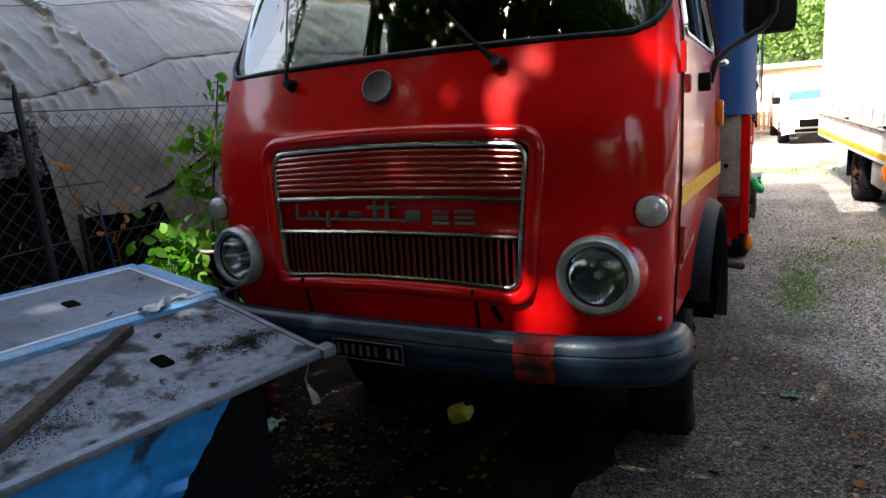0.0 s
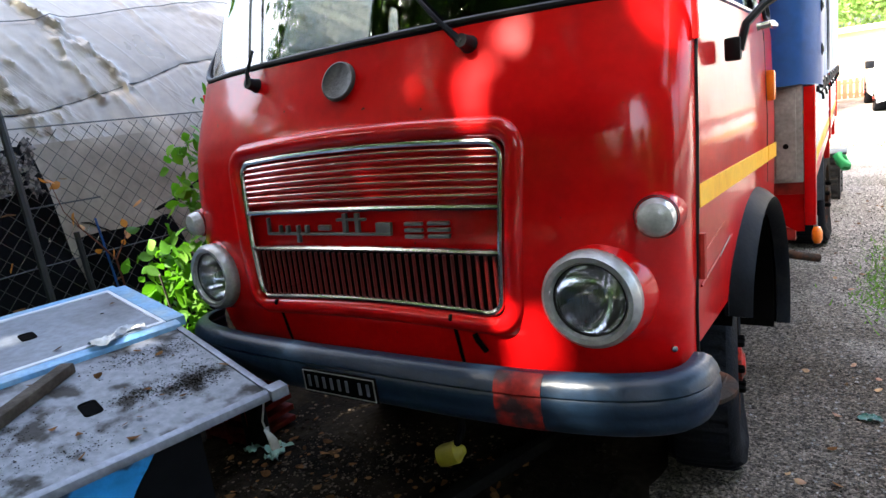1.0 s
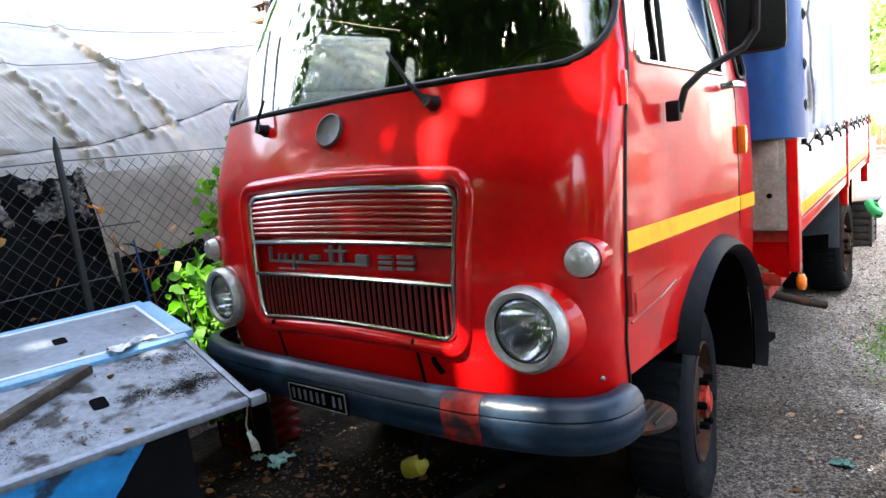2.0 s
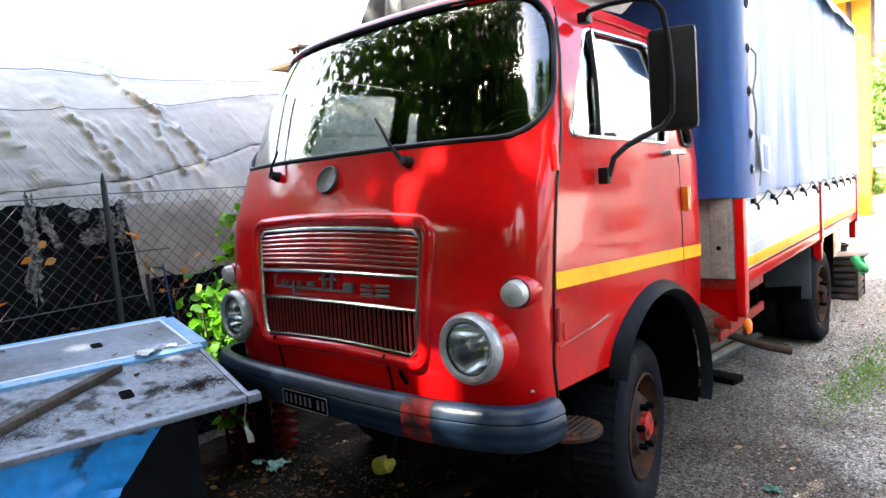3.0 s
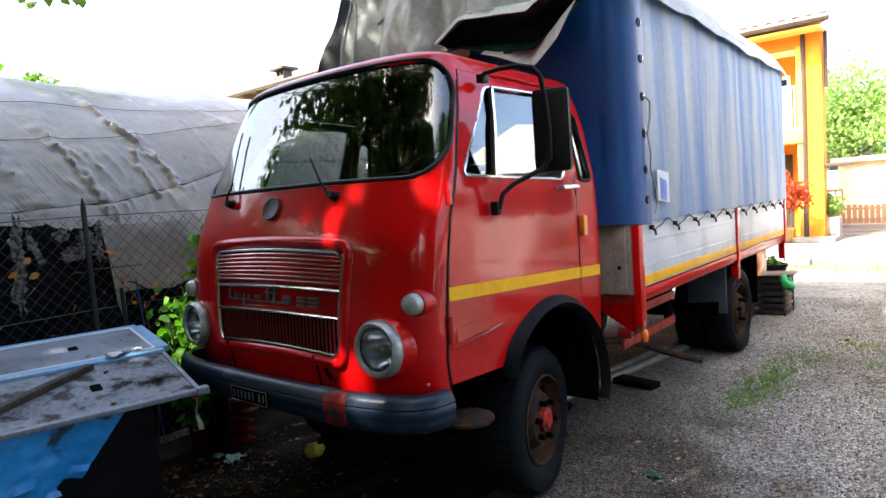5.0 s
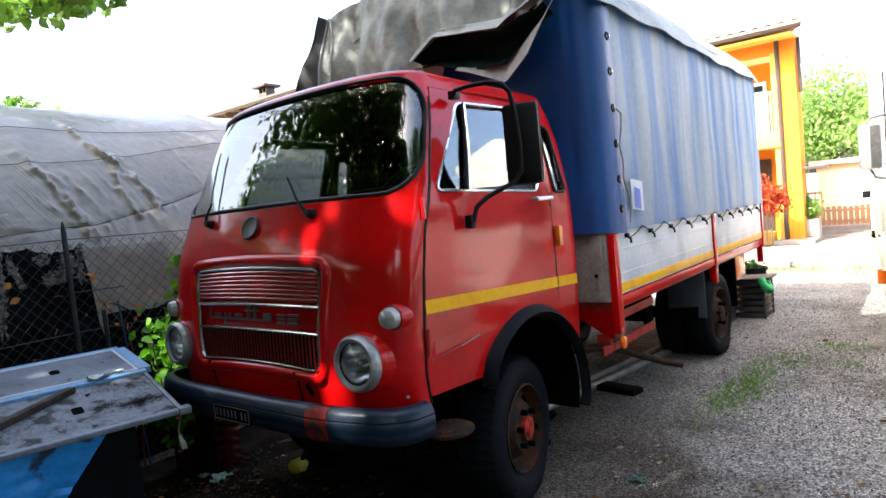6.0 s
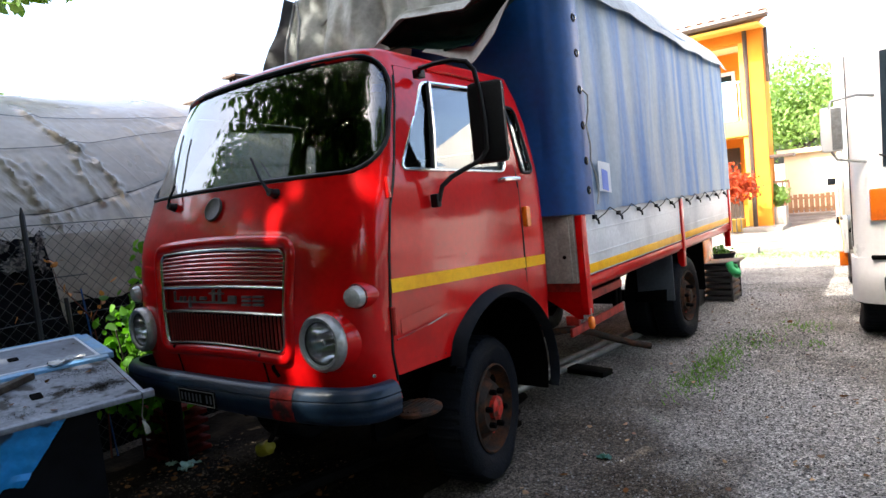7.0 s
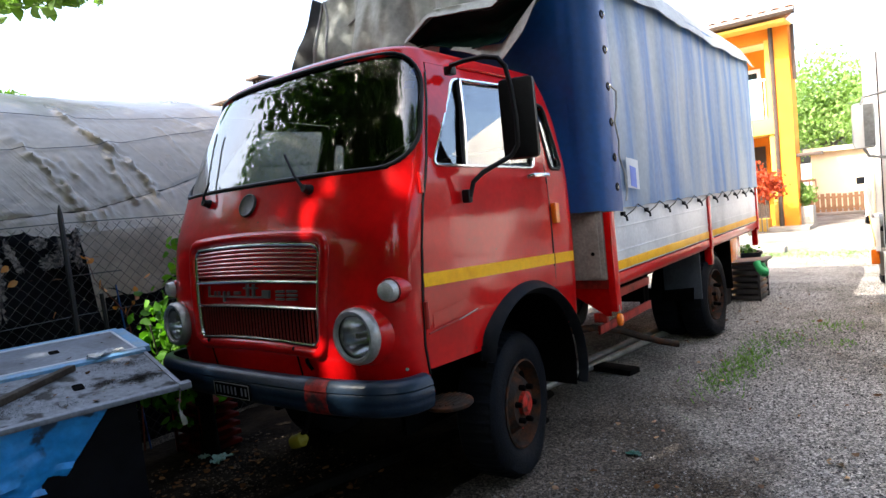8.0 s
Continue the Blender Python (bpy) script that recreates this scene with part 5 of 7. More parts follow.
# gaps in the crowns: the sun flecks fall on these spots (x, y, z, radius)
FLECKS = [(0.48, 0.09, 1.605, 0.062), (0.385, 0.07, 1.53, 0.02), (0.395, 0.06, 1.49, 0.026), (0.425, 0.04, 1.42, 0.015), (0.845, 0.2, 1.62, 0.06), (0.88, 0.25, 1.70, 0.04), (0.56, 0.0, 0.87, 0.036), (0.46, 0.0, 0.83, 0.045), (0.68, -0.11, 0.795, 0.055), (0.57, -0.11, 0.78, 0.012), (-0.26, -0.10, 0.77, 0.032), (0.425, 0.03, 1.31, 0.015), (0.41, 0.03, 1.095, 0.014), (0.44, 0.03, 0.97, 0.03), (0.61, 0.06, 1.365, 0.01), (-0.45, 0.04, 1.27, 0.03), (-0.2, 0.03, 1.25, 0.02), (0.05, 0.03, 1.27, 0.032), (0.24, 0.06, 1.51, 0.008), (-1.30, 0.17, 0.95, 0.17), (-1.36, 0.05, 0.90, 0.14), (-1.38, 0.55, 1.49, 0.05), (-1.65, -0.25, 1.1, 0.02), (-0.75, 0.1, 0.03, 0.05), (-0.35, 0.25, 0.03, 0.04)]
# gaps to the open sky, seen from the windscreen
_g = random.Random(21)
SKYGAPS = [(Vector((_g.uniform(-0.6, 0.8), 0.15, _g.uniform(1.65, 2.0))), Vector((_g.uniform(-0.75, 0.15), _g.uniform(-0.6, -0.2), _g.uniform(0.5, 0.85))).normalized(), _g.uniform(0.0, 0.02)) for k in range(330)]


def tree(base, trunk_h, r, blobs, n, size, material, label, seed, clump=0.35):
    t = thing("tree", base, label, "tree")
    bm = bmesh.new()
    top = Vector((0.2, 0.1, trunk_h))
    tube(bm, [Vector((0, 0, -0.1)), Vector((0.05, 0.02, trunk_h * 0.4)), top], [r * 1.25, r, r * 0.8], 12)
    part("trunk", bm, BARK, t)
    for k, b in enumerate(blobs):
        c = Vector(b[:3])
        midp = top.lerp(c, 0.5) + Vector((0, 0, -0.4))
        part("limb", tube(bmesh.new(), [top - Vector((0, 0, 0.3)), midp, c], [r * 0.5, r * 0.3, r * 0.1], 8), BARK, t)
    pts = blob_points(blobs, n, seed, clump)
    if base[1] < 0:
        keep = np.ones(len(pts), bool)
        for x, y, z, r_ in FLECKS:
            d = pts + np.array(base) - np.array((x, y, z))
            along = d @ np.array(SUN_DIR)
            keep &= np.linalg.norm(d - along[:, None] * np.array(SUN_DIR), axis=1) > r_ + 0.03
        for o, w, r_ in SKYGAPS:
            d = pts + np.array(base) - np.array(o)
            along = d @ np.array(w)
            keep &= np.linalg.norm(d - along[:, None] * np.array(w), axis=1) > r_ + 0.03
        wx, wy = pts[:, 0] + base[0], pts[:, 1] + base[1]
        keep &= ~((wx < -5.2) & (wy > -2.8))
        # the yard to the right of the lorry lies in the sun
        k_ = (pts[:, 2] + base[2]) / SUN_DIR.z
        gx, gy = wx - SUN_DIR.x * k_, wy - SUN_DIR.y * k_
        keep &= ~((gx > 3.2) & (gx < 7.5) & (gy > 2.4) & (gy < 7.5))
        keep &= ~((gx > -0.6) & (gx < 9) & (gy > 6.3) & (gy < 32))
        # the crown ends over the cab; the yard beside the bed is under open sky
        keep &= ~((wx > 0.4) & (wy > 0.7))
        pts = pts[keep]
    leaves("crown", pts, size, material, t, seed=seed)
    return t


# shade trees over and behind the camera's way
# the two lowest limbs are added to darken the windscreen's right end
tree((3.2, -4.9, 0), 5.0, 0.24, [(-2, 3.2, 7.2, 3.2, 3.0, 1.7), (1.8, 4.6, 7.6, 3.0, 2.8, 1.6), (-4.4, 0.8, 7.0, 3.0, 3.0, 1.9), (0, -1, 8.0, 3.5, 3.5, 2.2), (3.6, 0.5, 7.2, 3, 3, 2), (4.6, 0.4, 4.7, 2.4, 2.4, 1.5), (7.2, 1.2, 5.2, 2.2, 2.4, 1.8), (-1.5, -3.5, 7, 3, 3, 2.2)], 84000, 0.18, LEAF, "tall leafy shade tree beside the gravel yard", 5, 0.22)
tree((-4.6, -5.4, 0), 4.6, 0.22, [(0.4, 3.0, 6.6, 3.0, 2.6, 1.6), (-2.4, 0.5, 6.6, 2.6, 3.0, 1.8), (2.6, -0.5, 7.0, 3.0, 3.0, 2.0), (0.2, -3, 6.4, 3.5, 2.5, 2.4), (-1.0, 2.0, 5.4, 2.2, 2.0, 1.0)], 40000, 0.18, LEAF, "leafy shade tree behind the fence", 6, 0.25)
# unseen tree, added so that less sky light reaches the lorry's front
tree((-0.5, -11.6, 0), 4.6, 0.24, [(-3.0, 0.5, 6.4, 3.2, 3.0, 2.0), (0.4, 0.5, 6.8, 3.2, 3.0, 2.0), (3.8, 0.5, 6.6, 3.2, 3.0, 2.0), (0.5, -2.5, 6.0, 4.5, 2.5, 2.4)], 50000, 0.21, LEAF, "broad tree out of view, added to keep sky light off the lorry's front", 7, 0.3)
# out of view; added for a dark right end in the windscreen's reflection
tree((11.5, 2.5, 0), 5.2, 0.24, [(-1.6, 0, 7.9, 2.6, 2.6, 1.9), (1, -2.4, 8.0, 2.6, 2.6, 2.0), (0, 2.6, 7.7, 2.4, 2.6, 1.7), (1.5, 0.6, 9.2, 2.5, 2.5, 1.8)], 24000, 0.20, LEAF, "tall tree out of view across the yard, darkening the windscreen's reflection", 9, 0.3)
# out-of-view belt; the side rows are added only to block low sky
woods = leaves("sky_blocking_woods", blob_points([(x, -17 - 2 * (k % 2), 3.4, 2.6, 1.6, 3.4) for k, x in enumerate(range(-16, 19, 3))] + [(12.5 + (k % 2), y, 3.0, 1.5, 2.4, 3.2) for k, y in enumerate(range(-15, -1, 3))] + [(-11.5, y, 3.4, 1.6, 2.4, 3.4) for y in range(-15, -5, 3)], 70000, 8, 0.5), 0.42, LEAF, seed=8)
tagged(woods, "belt of dense broadleaf trees out of view, blocking low sky light", "woods", kind="stuff")
woods.location.z = -0.3
branch = thing("hanging_branch", pose(-7.0, 2.0, 4.75) @ Matrix.Diagonal((1.7, 1.7, 1.7, 1)), "leafy twig hanging from the shade tree", "branch")
part("twig", tube(bmesh.new(), [(0.5, -5.2, 3.2), (0.3, -3.0, 1.9), (0.2, -1.0, 0.9), (0.3, -0.2, 0.3), (0.85, 0, 0.0)], [0.03, 0.02, 0.012, 0.008, 0.004], 6), BARK, branch)
part("twig", tube(bmesh.new(), [(0.3, -0.2, 0.3), (-0.2, -0.1, 0.25), (-0.7, 0, 0.3)], [0.008, 0.006, 0.003], 6), BARK, branch)
tagged(leaves("leaf_spray", blob_points([(0.85, 0.0, -0.02, 0.22, 0.25, 0.10), (0.45, 0.0, 0.08, 0.30, 0.3, 0.14), (0.0, 0.0, 0.16, 0.35, 0.35, 0.16), (-0.6, 0.0, 0.32, 0.4, 0.3, 0.18), (-1.2, 0.0, 0.5, 0.4, 0.3, 0.2)], 700, 11, 0.06), 0.13, LEAF, branch, seed=11, fine=True), "", kind="stuff")

# bright trees beyond the yard
for k, (x, y, h, n) in enumerate(((1.8, 33, 7.2, 4000), (-2.5, 36, 7.0, 4000), (6.5, 38, 7.5, 4500), (12, 40, 8, 4000))):
    tree((x, y, 0), 2.4, 0.2, [(0, 0, h * 0.62, 2.2, 2.0, h * 0.34), (-1.4, 0, h * 0.48, 1.6, 1.5, h * 0.22), (1.5, 0.3, h * 0.5, 1.7, 1.5, h * 0.24)], 2 * n, 0.21, FARLEAF, "sunlit green tree behind the houses", 20 + k, 0.4)
tree((-22.6, 6.2, 0), 3.0, 0.25, [(0, 0, 4.9, 1.4, 1.8, 1.1), (-2.2, 0, 5.3, 1.8, 2.2, 1.2)], 5000, 0.34, LEAF, "green tree beyond the greenhouse", 31, 0.4)

# ---- folding table with two panels ----
E1, E2 = Vector((-0.978, 0.21, 0)), Vector((-0.21, -0.978, 0))
TB = Vector((-0.3, -0.7, 0))
table = thing("folding_table", TB, "pale blue framed folding table with two dirty grey panels", "table")
T0 = Vector((-0.02, -0.39, 0)) - TB
def tp(a, b, z):
    """a across the panels from the near edge, b along them."""
    p = T0 + E1 * a + E2 * b
    return Vector((p.x, p.y, z))
def slab(a0, a1, b0, b1, zt0, zt1, th, bev=0.004):
    bm = blk((a0, b0, -th), (a1, b1, 0), bev)
    for v in bm.verts:
        z = zt0 + (zt1 - zt0) * (v.co.x - a0) / (a1 - a0) + v.co.z
        v.co = tp(v.co.x, v.co.y, z)
    return bm
part("panel", slab(0.02, 0.56, 0.02, 1.5, 0.806, 0.886, 0.02), PANELDIRT, table, "grey panel under leaf litter and soil")
part("panel", slab(0.62, 1.13, 0.04, 1.5, 0.908, 0.944, 0.02), PANELGREY, table, "dusty grey panel")
for a0, a1, b0, b1, z0, z1, mt in ((0.0, 0.02, -0.01, 1.5, 0.802, 0.808, RAILGREY), (0.56, 0.60, 0.0, 1.5, 0.896, 0.904, BLUEFRAME), (1.15, 1.19, 0.0, 1.5, 0.946, 0.949, BLUEFRAME), (0.60, 1.15, -0.03, 0.03, 0.907, 0.946, BLUEFRAME)):
    part("panel_frame", slab(a0, a1, b0, b1, z0 + 0.004, z1 + 0.004, 0.022 if a1 < 0.1 else 0.032), mt, table, "pale blue painted frame rail")
for a0, a1, b0, b1, z0, z1 in ((0.60, 0.62, 0.03, 1.5, 0.907, 0.908), (1.13, 1.15, 0.03, 1.5, 0.944, 0.946), (0.62, 1.13, 0.03, 0.045, 0.908, 0.944)):
    part("inner_strip", slab(a0, a1, b0, b1, z0 + 0.004, z1 + 0.004, 0.02), PAPER, table, "whitish inner strip")
part("panel_frame", slab(0.02, 0.56, 0.0, 0.02, 0.811, 0.891, 0.02), RAILGREY, table)
part("corner_clip", slab(-0.012, 0.03, -0.03, 0.02, 0.812, 0.816, 0.03), RAILGREY, table)
# the panels are not cut; black faces carry the shade in the slots
for a, b, z, sl_ in ((0.275, 0.363, 0.8438, 0.148), (0.883, 0.36, 0.9266, 0.07)):
    bm = bmesh.new()
    rim_ = round_poly([(-0.036, -0.021), (0.036, -0.021), (0.036, 0.021), (-0.036, 0.021)], 0.014)
    rows_ = [[bm.verts.new(tp(a + q[0] * k, b + q[1] * k, z + d + sl_ * q[0] * k)) for q in rim_] for k, d in ((1.08, 0.0005), (1.06, 0.003), (0.98, 0.0035), (0.94, 0.0005))]
    for A, B in zip(rows_, rows_[1:]):
        for i in range(len(A)):
            bm.faces.new((A[i], A[(i + 1) % len(A)], B[(i + 1) % len(A)], B[i]))
    bm.faces.new(rows_[-1])
    bmesh.ops.recalc_face_normals(bm, faces=bm.faces)
    part("grip_slot", bm, SLOT, table, "grip slot, its shaded depth a black face")
def top_z(a):
    """Height of the two panels' upper sides."""
    return 0.806 + 0.148 * (a - 0.02) if a < 0.6 else 0.908 + 0.0706 * (a - 0.62)
def hang(u, v):
    b = 0.30 + 1.2 * u - 0.02 * v
    l = 0.30 + 0.05 * u
    return tp(0.03 + 0.03 * v + 0.025 * math.sin(u * 13 + 2 * v) * v + 0.03 * fbm(u * 5, v * 3, 0, 2) * v, b + 0.24 * v * (1 - u), 0.785 - l * v + 0.03 * math.sin(u * 9) * v)
part("hanging_sheet", sheet(bmesh.new(), hang, 60, 14, 0.003), BLUESHEET, table, "bright blue plastic sheet hanging under the edge")
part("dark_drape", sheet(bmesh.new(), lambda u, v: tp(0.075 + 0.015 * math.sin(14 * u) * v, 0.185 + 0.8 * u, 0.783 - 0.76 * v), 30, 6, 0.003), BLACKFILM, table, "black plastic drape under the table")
# solid black block puts the shade under the panels into a shape
part("under_table_block", slab(0.14, 1.05, 0.32, 1.45, 0.78, 0.82, 0.76), BLACK, table, "solid black block standing for the shade under the table")
# batten, rag, litter on the table
plank = thing("wooden_batten", tp(0.52, 0.34, 0.878) + TB, "weathered wooden batten lying across the table", "plank")
bm = blk((0, -0.022, 0), (1.1, 0.022, 0.03), 0.006)
for v in bm.verts:
    w_ = E2 * 0.79 - E1 * 0.61
    s_ = Vector((-w_.y, w_.x, 0))
    v.co = w_ * v.co.x + s_ * v.co.y + Vector((0, 0, v.co.z - 0.088 * v.co.x + 0.004 * math.sin(9 * v.co.x)))
part("batten", bm, OLDWOOD, plank)
rag = thing("crumpled_plastic", tp(0.60, 0.10, 0.914) + TB, "crumpled clear plastic strip on the table frame", "plastic")
part("strip", sheet(bmesh.new(), lambda u, v: tp(0.03 * math.sin(6 * u) + 0.05 * (v - 0.5), 0.16 * u, 0.004 + 0.004 * math.sin(13 * u + 5 * v) + 0.006 * fbm(u * 6, v * 3, 1, 2) + 0.010 * math.sin(math.pi * v)) - T0, 24, 8, 0.002), CLEARFILM, rag)
rng = random.Random(4)
def litter(name, spots, size, material, label, seed):
    o = leaves(name, spots, size, material, None, seed=seed, flat=0.85, fine=True, jitter=1.4)
    return tagged(o, label, "leaf litter", kind="stuff")
pts = []
for k in range(60):
    a, b = rng.uniform(0.05, 0.54), abs(rng.gauss(0.0, 0.5)) % 1.4 + 0.02
    p = tp(a, b, top_z(a) + 0.008) + TB
    pts.append(p)
for k in range(26):
    a, b = rng.uniform(0.65, 1.1), rng.uniform(0.03, 1.2)
    pts.append(tp(a, b, top_z(a) + 0.008) + TB)
litter("dry_leaves", pts[::2], 0.02, DRYLEAF, "small dry leaves scattered on the table", 41)
def crumbs(name, centres, lo, hi, material, label, category, seed, flat=0.6):
    """Many small stones or clods in one mesh."""
    rg = np.random.default_rng(seed)
    base = np.array([(1, 0, 0), (0, 1, 0), (-1, 0, 0), (0, -1, 0), (0, 0, 1), (0, 0, -1)], float)
    fc = np.array([(0, 1, 4), (1, 2, 4), (2, 3, 4), (3, 0, 4), (1, 0, 5), (2, 1, 5), (3, 2, 5), (0, 3, 5)])
    C = np.asarray(centres, float)
    n = len(C)
    s = lo + (hi - lo) * rg.random((n, 1, 1)) ** 2.5
    P = base[None] * s * (0.6 + 0.8 * rg.random((n, 6, 1)))
    P[:, :, 2] *= flat
    a = rg.random(n) * 6.28
    c, q = np.cos(a)[:, None], np.sin(a)[:, None]
    X, Y = P[:, :, 0] * c - P[:, :, 1] * q, P[:, :, 0] * q + P[:, :, 1] * c
    P = np.stack([X, Y, P[:, :, 2]], 2) + C[:, None, :]
    F = (fc[None] + (np.arange(n) * 6)[:, None, None]).reshape(-1, 3)
    me = bpy.data.meshes.new(name)
    me.from_pydata(P.reshape(-1, 3).tolist(), [], F.tolist())
    me.materials.append(material)
    return tagged(new(name, me), label, category, kind="stuff")
pts = []
for ca, cb, sd, n in ((0.44, 0.07, 0.035, 700), (0.21, 0.12, 0.030, 1500), (0.25, 0.10, 0.05, 500), (0.25, 0.26, 0.022, 600), (0.47, 0.2, 0.03, 400), (0.17, 0.70, 0.045, 1400), (0.22, 0.82, 0.04, 900), (0.30, 0.62, 0.05, 900), (0.12, 0.45, 0.03, 250), (0.25, 0.9, 0.09, 500), (0.3, 0.4, 0.2, 400)):
    for k in range(n):
        a, b = rng.gauss(ca, sd), rng.gauss(cb, 1.5 * sd)
        if 0.03 < a < 0.54 and 0.03 < b < 1.45:
            pts.append(tp(a, b, top_z(a) + 0.001) + TB)
crumbs("soil_crumbs", pts, 0.0008, 0.0032, SOIL, "dark soil crumbs on the table panel", "soil", 42, 0.35)

# ---- greenhouse tunnel ----
tunnel = thing("tunnel_greenhouse", pose(-4.80, 4.05, 0) @ Matrix.Diagonal((1, 1, 1.045, 1)), "tunnel greenhouse under creased grey plastic film", "greenhouse")
_f = random.Random(33)
# ridges of the slack film: (y, height) along each, its height and width
RIDGES = [([(0.44, 2.5), (0.53, 2.25), (0.60, 2.15), (0.65, 2.0), (0.75, 1.92), (0.79, 1.76)], 0.030, 0.028),
          ([(0.60, 2.12), (0.55, 1.89), (0.61, 1.70)], 0.024, 0.02), ([(0.43, 2.04), (0.49, 1.92), (0.56, 1.84)], 0.012, 0.014),
          ([(0.50, 2.30), (0.58, 2.20), (0.66, 2.16)], 0.016, 0.03), ([(0.70, 2.02), (0.78, 1.88), (0.83, 1.80)], 0.016, 0.018),
          ([(-0.08, 2.3), (0.02, 2.05), (0.13, 1.97), (0.12, 1.87), (0.25, 1.62)], 0.028, 0.026), ([(1.18, 2.35), (1.27, 1.96), (1.34, 1.78)], 0.013, 0.016),
          ([(1.45, 2.42), (1.6, 2.27), (1.8, 2.18), (2.1, 2.05)], 0.014, 0.06), ([(-0.55, 2.35), (-0.40, 2.1), (-0.36, 1.85), (-0.2, 1.6)], 0.024, 0.03),
          ([(-0.9, 2.2), (-0.8, 1.95), (-0.62, 1.6)], 0.024, 0.03), ([(2.6, 2.5), (2.8, 2.1), (2.95, 1.8)], 0.02, 0.03), ([(-1.6, 2.5), (-1.4, 2.1), (-1.3, 1.7)], 0.024, 0.03)]
for k in range(20):
    y_, h_ = -1.7 + 0.11 * k + _f.uniform(-0.05, 0.05), _f.uniform(2.0, 2.3)
    line_ = [(y_, h_)]
    while line_[-1][1] > 1.6:
        line_.append((line_[-1][0] + _f.uniform(0.02, 0.11), line_[-1][1] - _f.uniform(0.09, 0.18)))
    RIDGES.append((line_, _f.uniform(0.007, 0.016), _f.uniform(0.011, 0.018)))
SEAM = [(-3.0, 1.50), (0.25, 1.63), (0.60, 1.71), (0.90, 1.77), (1.25, 1.87), (2.5, 1.95), (6.0, 2.0)]
PLEATS = [(-3.2 + 0.16 * k + _f.uniform(-0.06, 0.06), _f.uniform(0.006, 0.022), _f.uniform(0.009, 0.02), _f.uniform(0.08, 0.28)) for k in range(62)]
def bell(d, w):
    return math.exp(-(d / w) ** 2) if abs(d) < 3 * w else 0.0
def seg_dist(y, h, p, q):
    ey, eh = q[0] - p[0], q[1] - p[1]
    t = max(0.0, min(1.0, ((y - p[0]) * ey + (h - p[1]) * eh) / (ey * ey + eh * eh)))
    return math.hypot(y - p[0] - ey * t, h - p[1] - eh * t)
def tun(u, v, out=0.0):
    y = -9 + (5 * u / 0.15 if u < 0.15 else (5 + 6 * (u - 0.15) / 0.7 if u < 0.85 else 11 + 11 * (u - 0.85) / 0.15))
    a = math.pi * v
    h = (2.83 + out) * math.sin(a) ** 0.75 if 0 < v < 1 else 0.0
    x = (2.75 + out) * math.copysign(abs(math.cos(a)) ** 0.85, math.cos(a))
    yy = y + 4
    hoop = 0.05 * abs(math.sin(math.pi * yy / 1.9)) ** 0.7 * math.sin(a)
    fold = 0.010 * fbm(yy, x, h, 2.2)
    crumple = 0.0
    if 1.4 < h < 2.7 and x > 0:
        wy, wh = yy + 0.025 * fbm(yy, h, 1, 5.0, 2), h + 0.025 * fbm(yy, h, 8, 5.0, 2)
        for line, amp, w in RIDGES:
            if not line[0][0] - 0.45 < yy < line[-1][0] + 0.45:
                continue
            d = min(seg_dist(wy, wh, p, q) for p, q in zip(line, line[1:]))
            fold += amp * bell(d, w) * (0.7 + 0.9 * fbm(yy, h * 1.4, amp * 99, 7.0, 2))
            crumple += bell(d, 2.4 * w) * amp / 0.03
    sd = lerp(SEAM, yy) - h
    if x > 0:
        fold -= 0.012 * bell(sd, 0.012)
    if x > 0 and 0 < sd < 0.5:
        for s0, amp, w, ln in PLEATS:
            d = yy - 0.22 * sd - s0 + 0.02 * fbm(yy, h, 2, 4.0, 2)
            fold += amp * bell(d, w) * min(1.0, sd / 0.03) * max(0.0, 1 - sd / ln)
    left = min(1.0, max(0.0, (0.15 - yy) / 0.8)) * min(1.0, max(0.0, (2.2 - h) / 0.5))
    fold += 0.020 * fbm(yy, h * 1.2, 5, 17.0, 3) * (0.04 + 0.9 * min(1.2, crumple) + 1.0 * left)
    k = math.sin(a)
    return Vector((x + fold * (0.35 + 0.65 * abs(math.cos(a))) * (1 if x > 0 else -1), y, h - hoop + 0.8 * fold * k))
part("film", sheet(bmesh.new(), lambda u, v: tun(u, v / 0.88 * 0.52 if v < 0.88 else 0.52 + (v - 0.88) / 0.12 * 0.48), 620, 230, 0.0), TUNNEL, tunnel, "creased grey plastic film")
def on_film(y, h, out):
    """A spot on the film at the length y and height h."""
    u = 0.15 + 0.7 * y / 6 if 0 <= y <= 6 else (0.15 * (y + 5) / 5 if y < 0 else 0.85 + 0.15 * (y - 6) / 11)
    return tun(max(0.0, min(1.0, u)), math.asin(min(1.0, (h / 2.83) ** (1 / 0.75))) / math.pi, out)
for line in ([(-4.5, 2.38), (-2.0, 2.39), (0.14, 2.40), (1.0, 2.43), (3.0, 2.46), (6.0, 2.46)], [(-4.5, 2.0), (-2.0, 2.05), (0.13, 2.10), (0.57, 2.15), (1.24, 2.26), (3.0, 2.38), (6.0, 2.46)]):
    part("tie_cord", tube(bmesh.new(), [on_film(-4.5 + 10.5 * k / 150, lerp(line, -4.5 + 10.5 * k / 150), 0.012) for k in range(151)], 0.0028, 5), WIRE, tunnel, "dark tie cord")
part("tie_cord", tube(bmesh.new(), [on_film(-2.9 + 6.9 * k / 160, lerp(SEAM, -2.9 + 6.9 * k / 160), 0.006) for k in range(161)], [0.002 + 0.0045 * max(0.0, math.sin(k * 1.1)) ** 6 for k in range(161)], 5), WIRE, tunnel, "knotted tie cord along the seam")
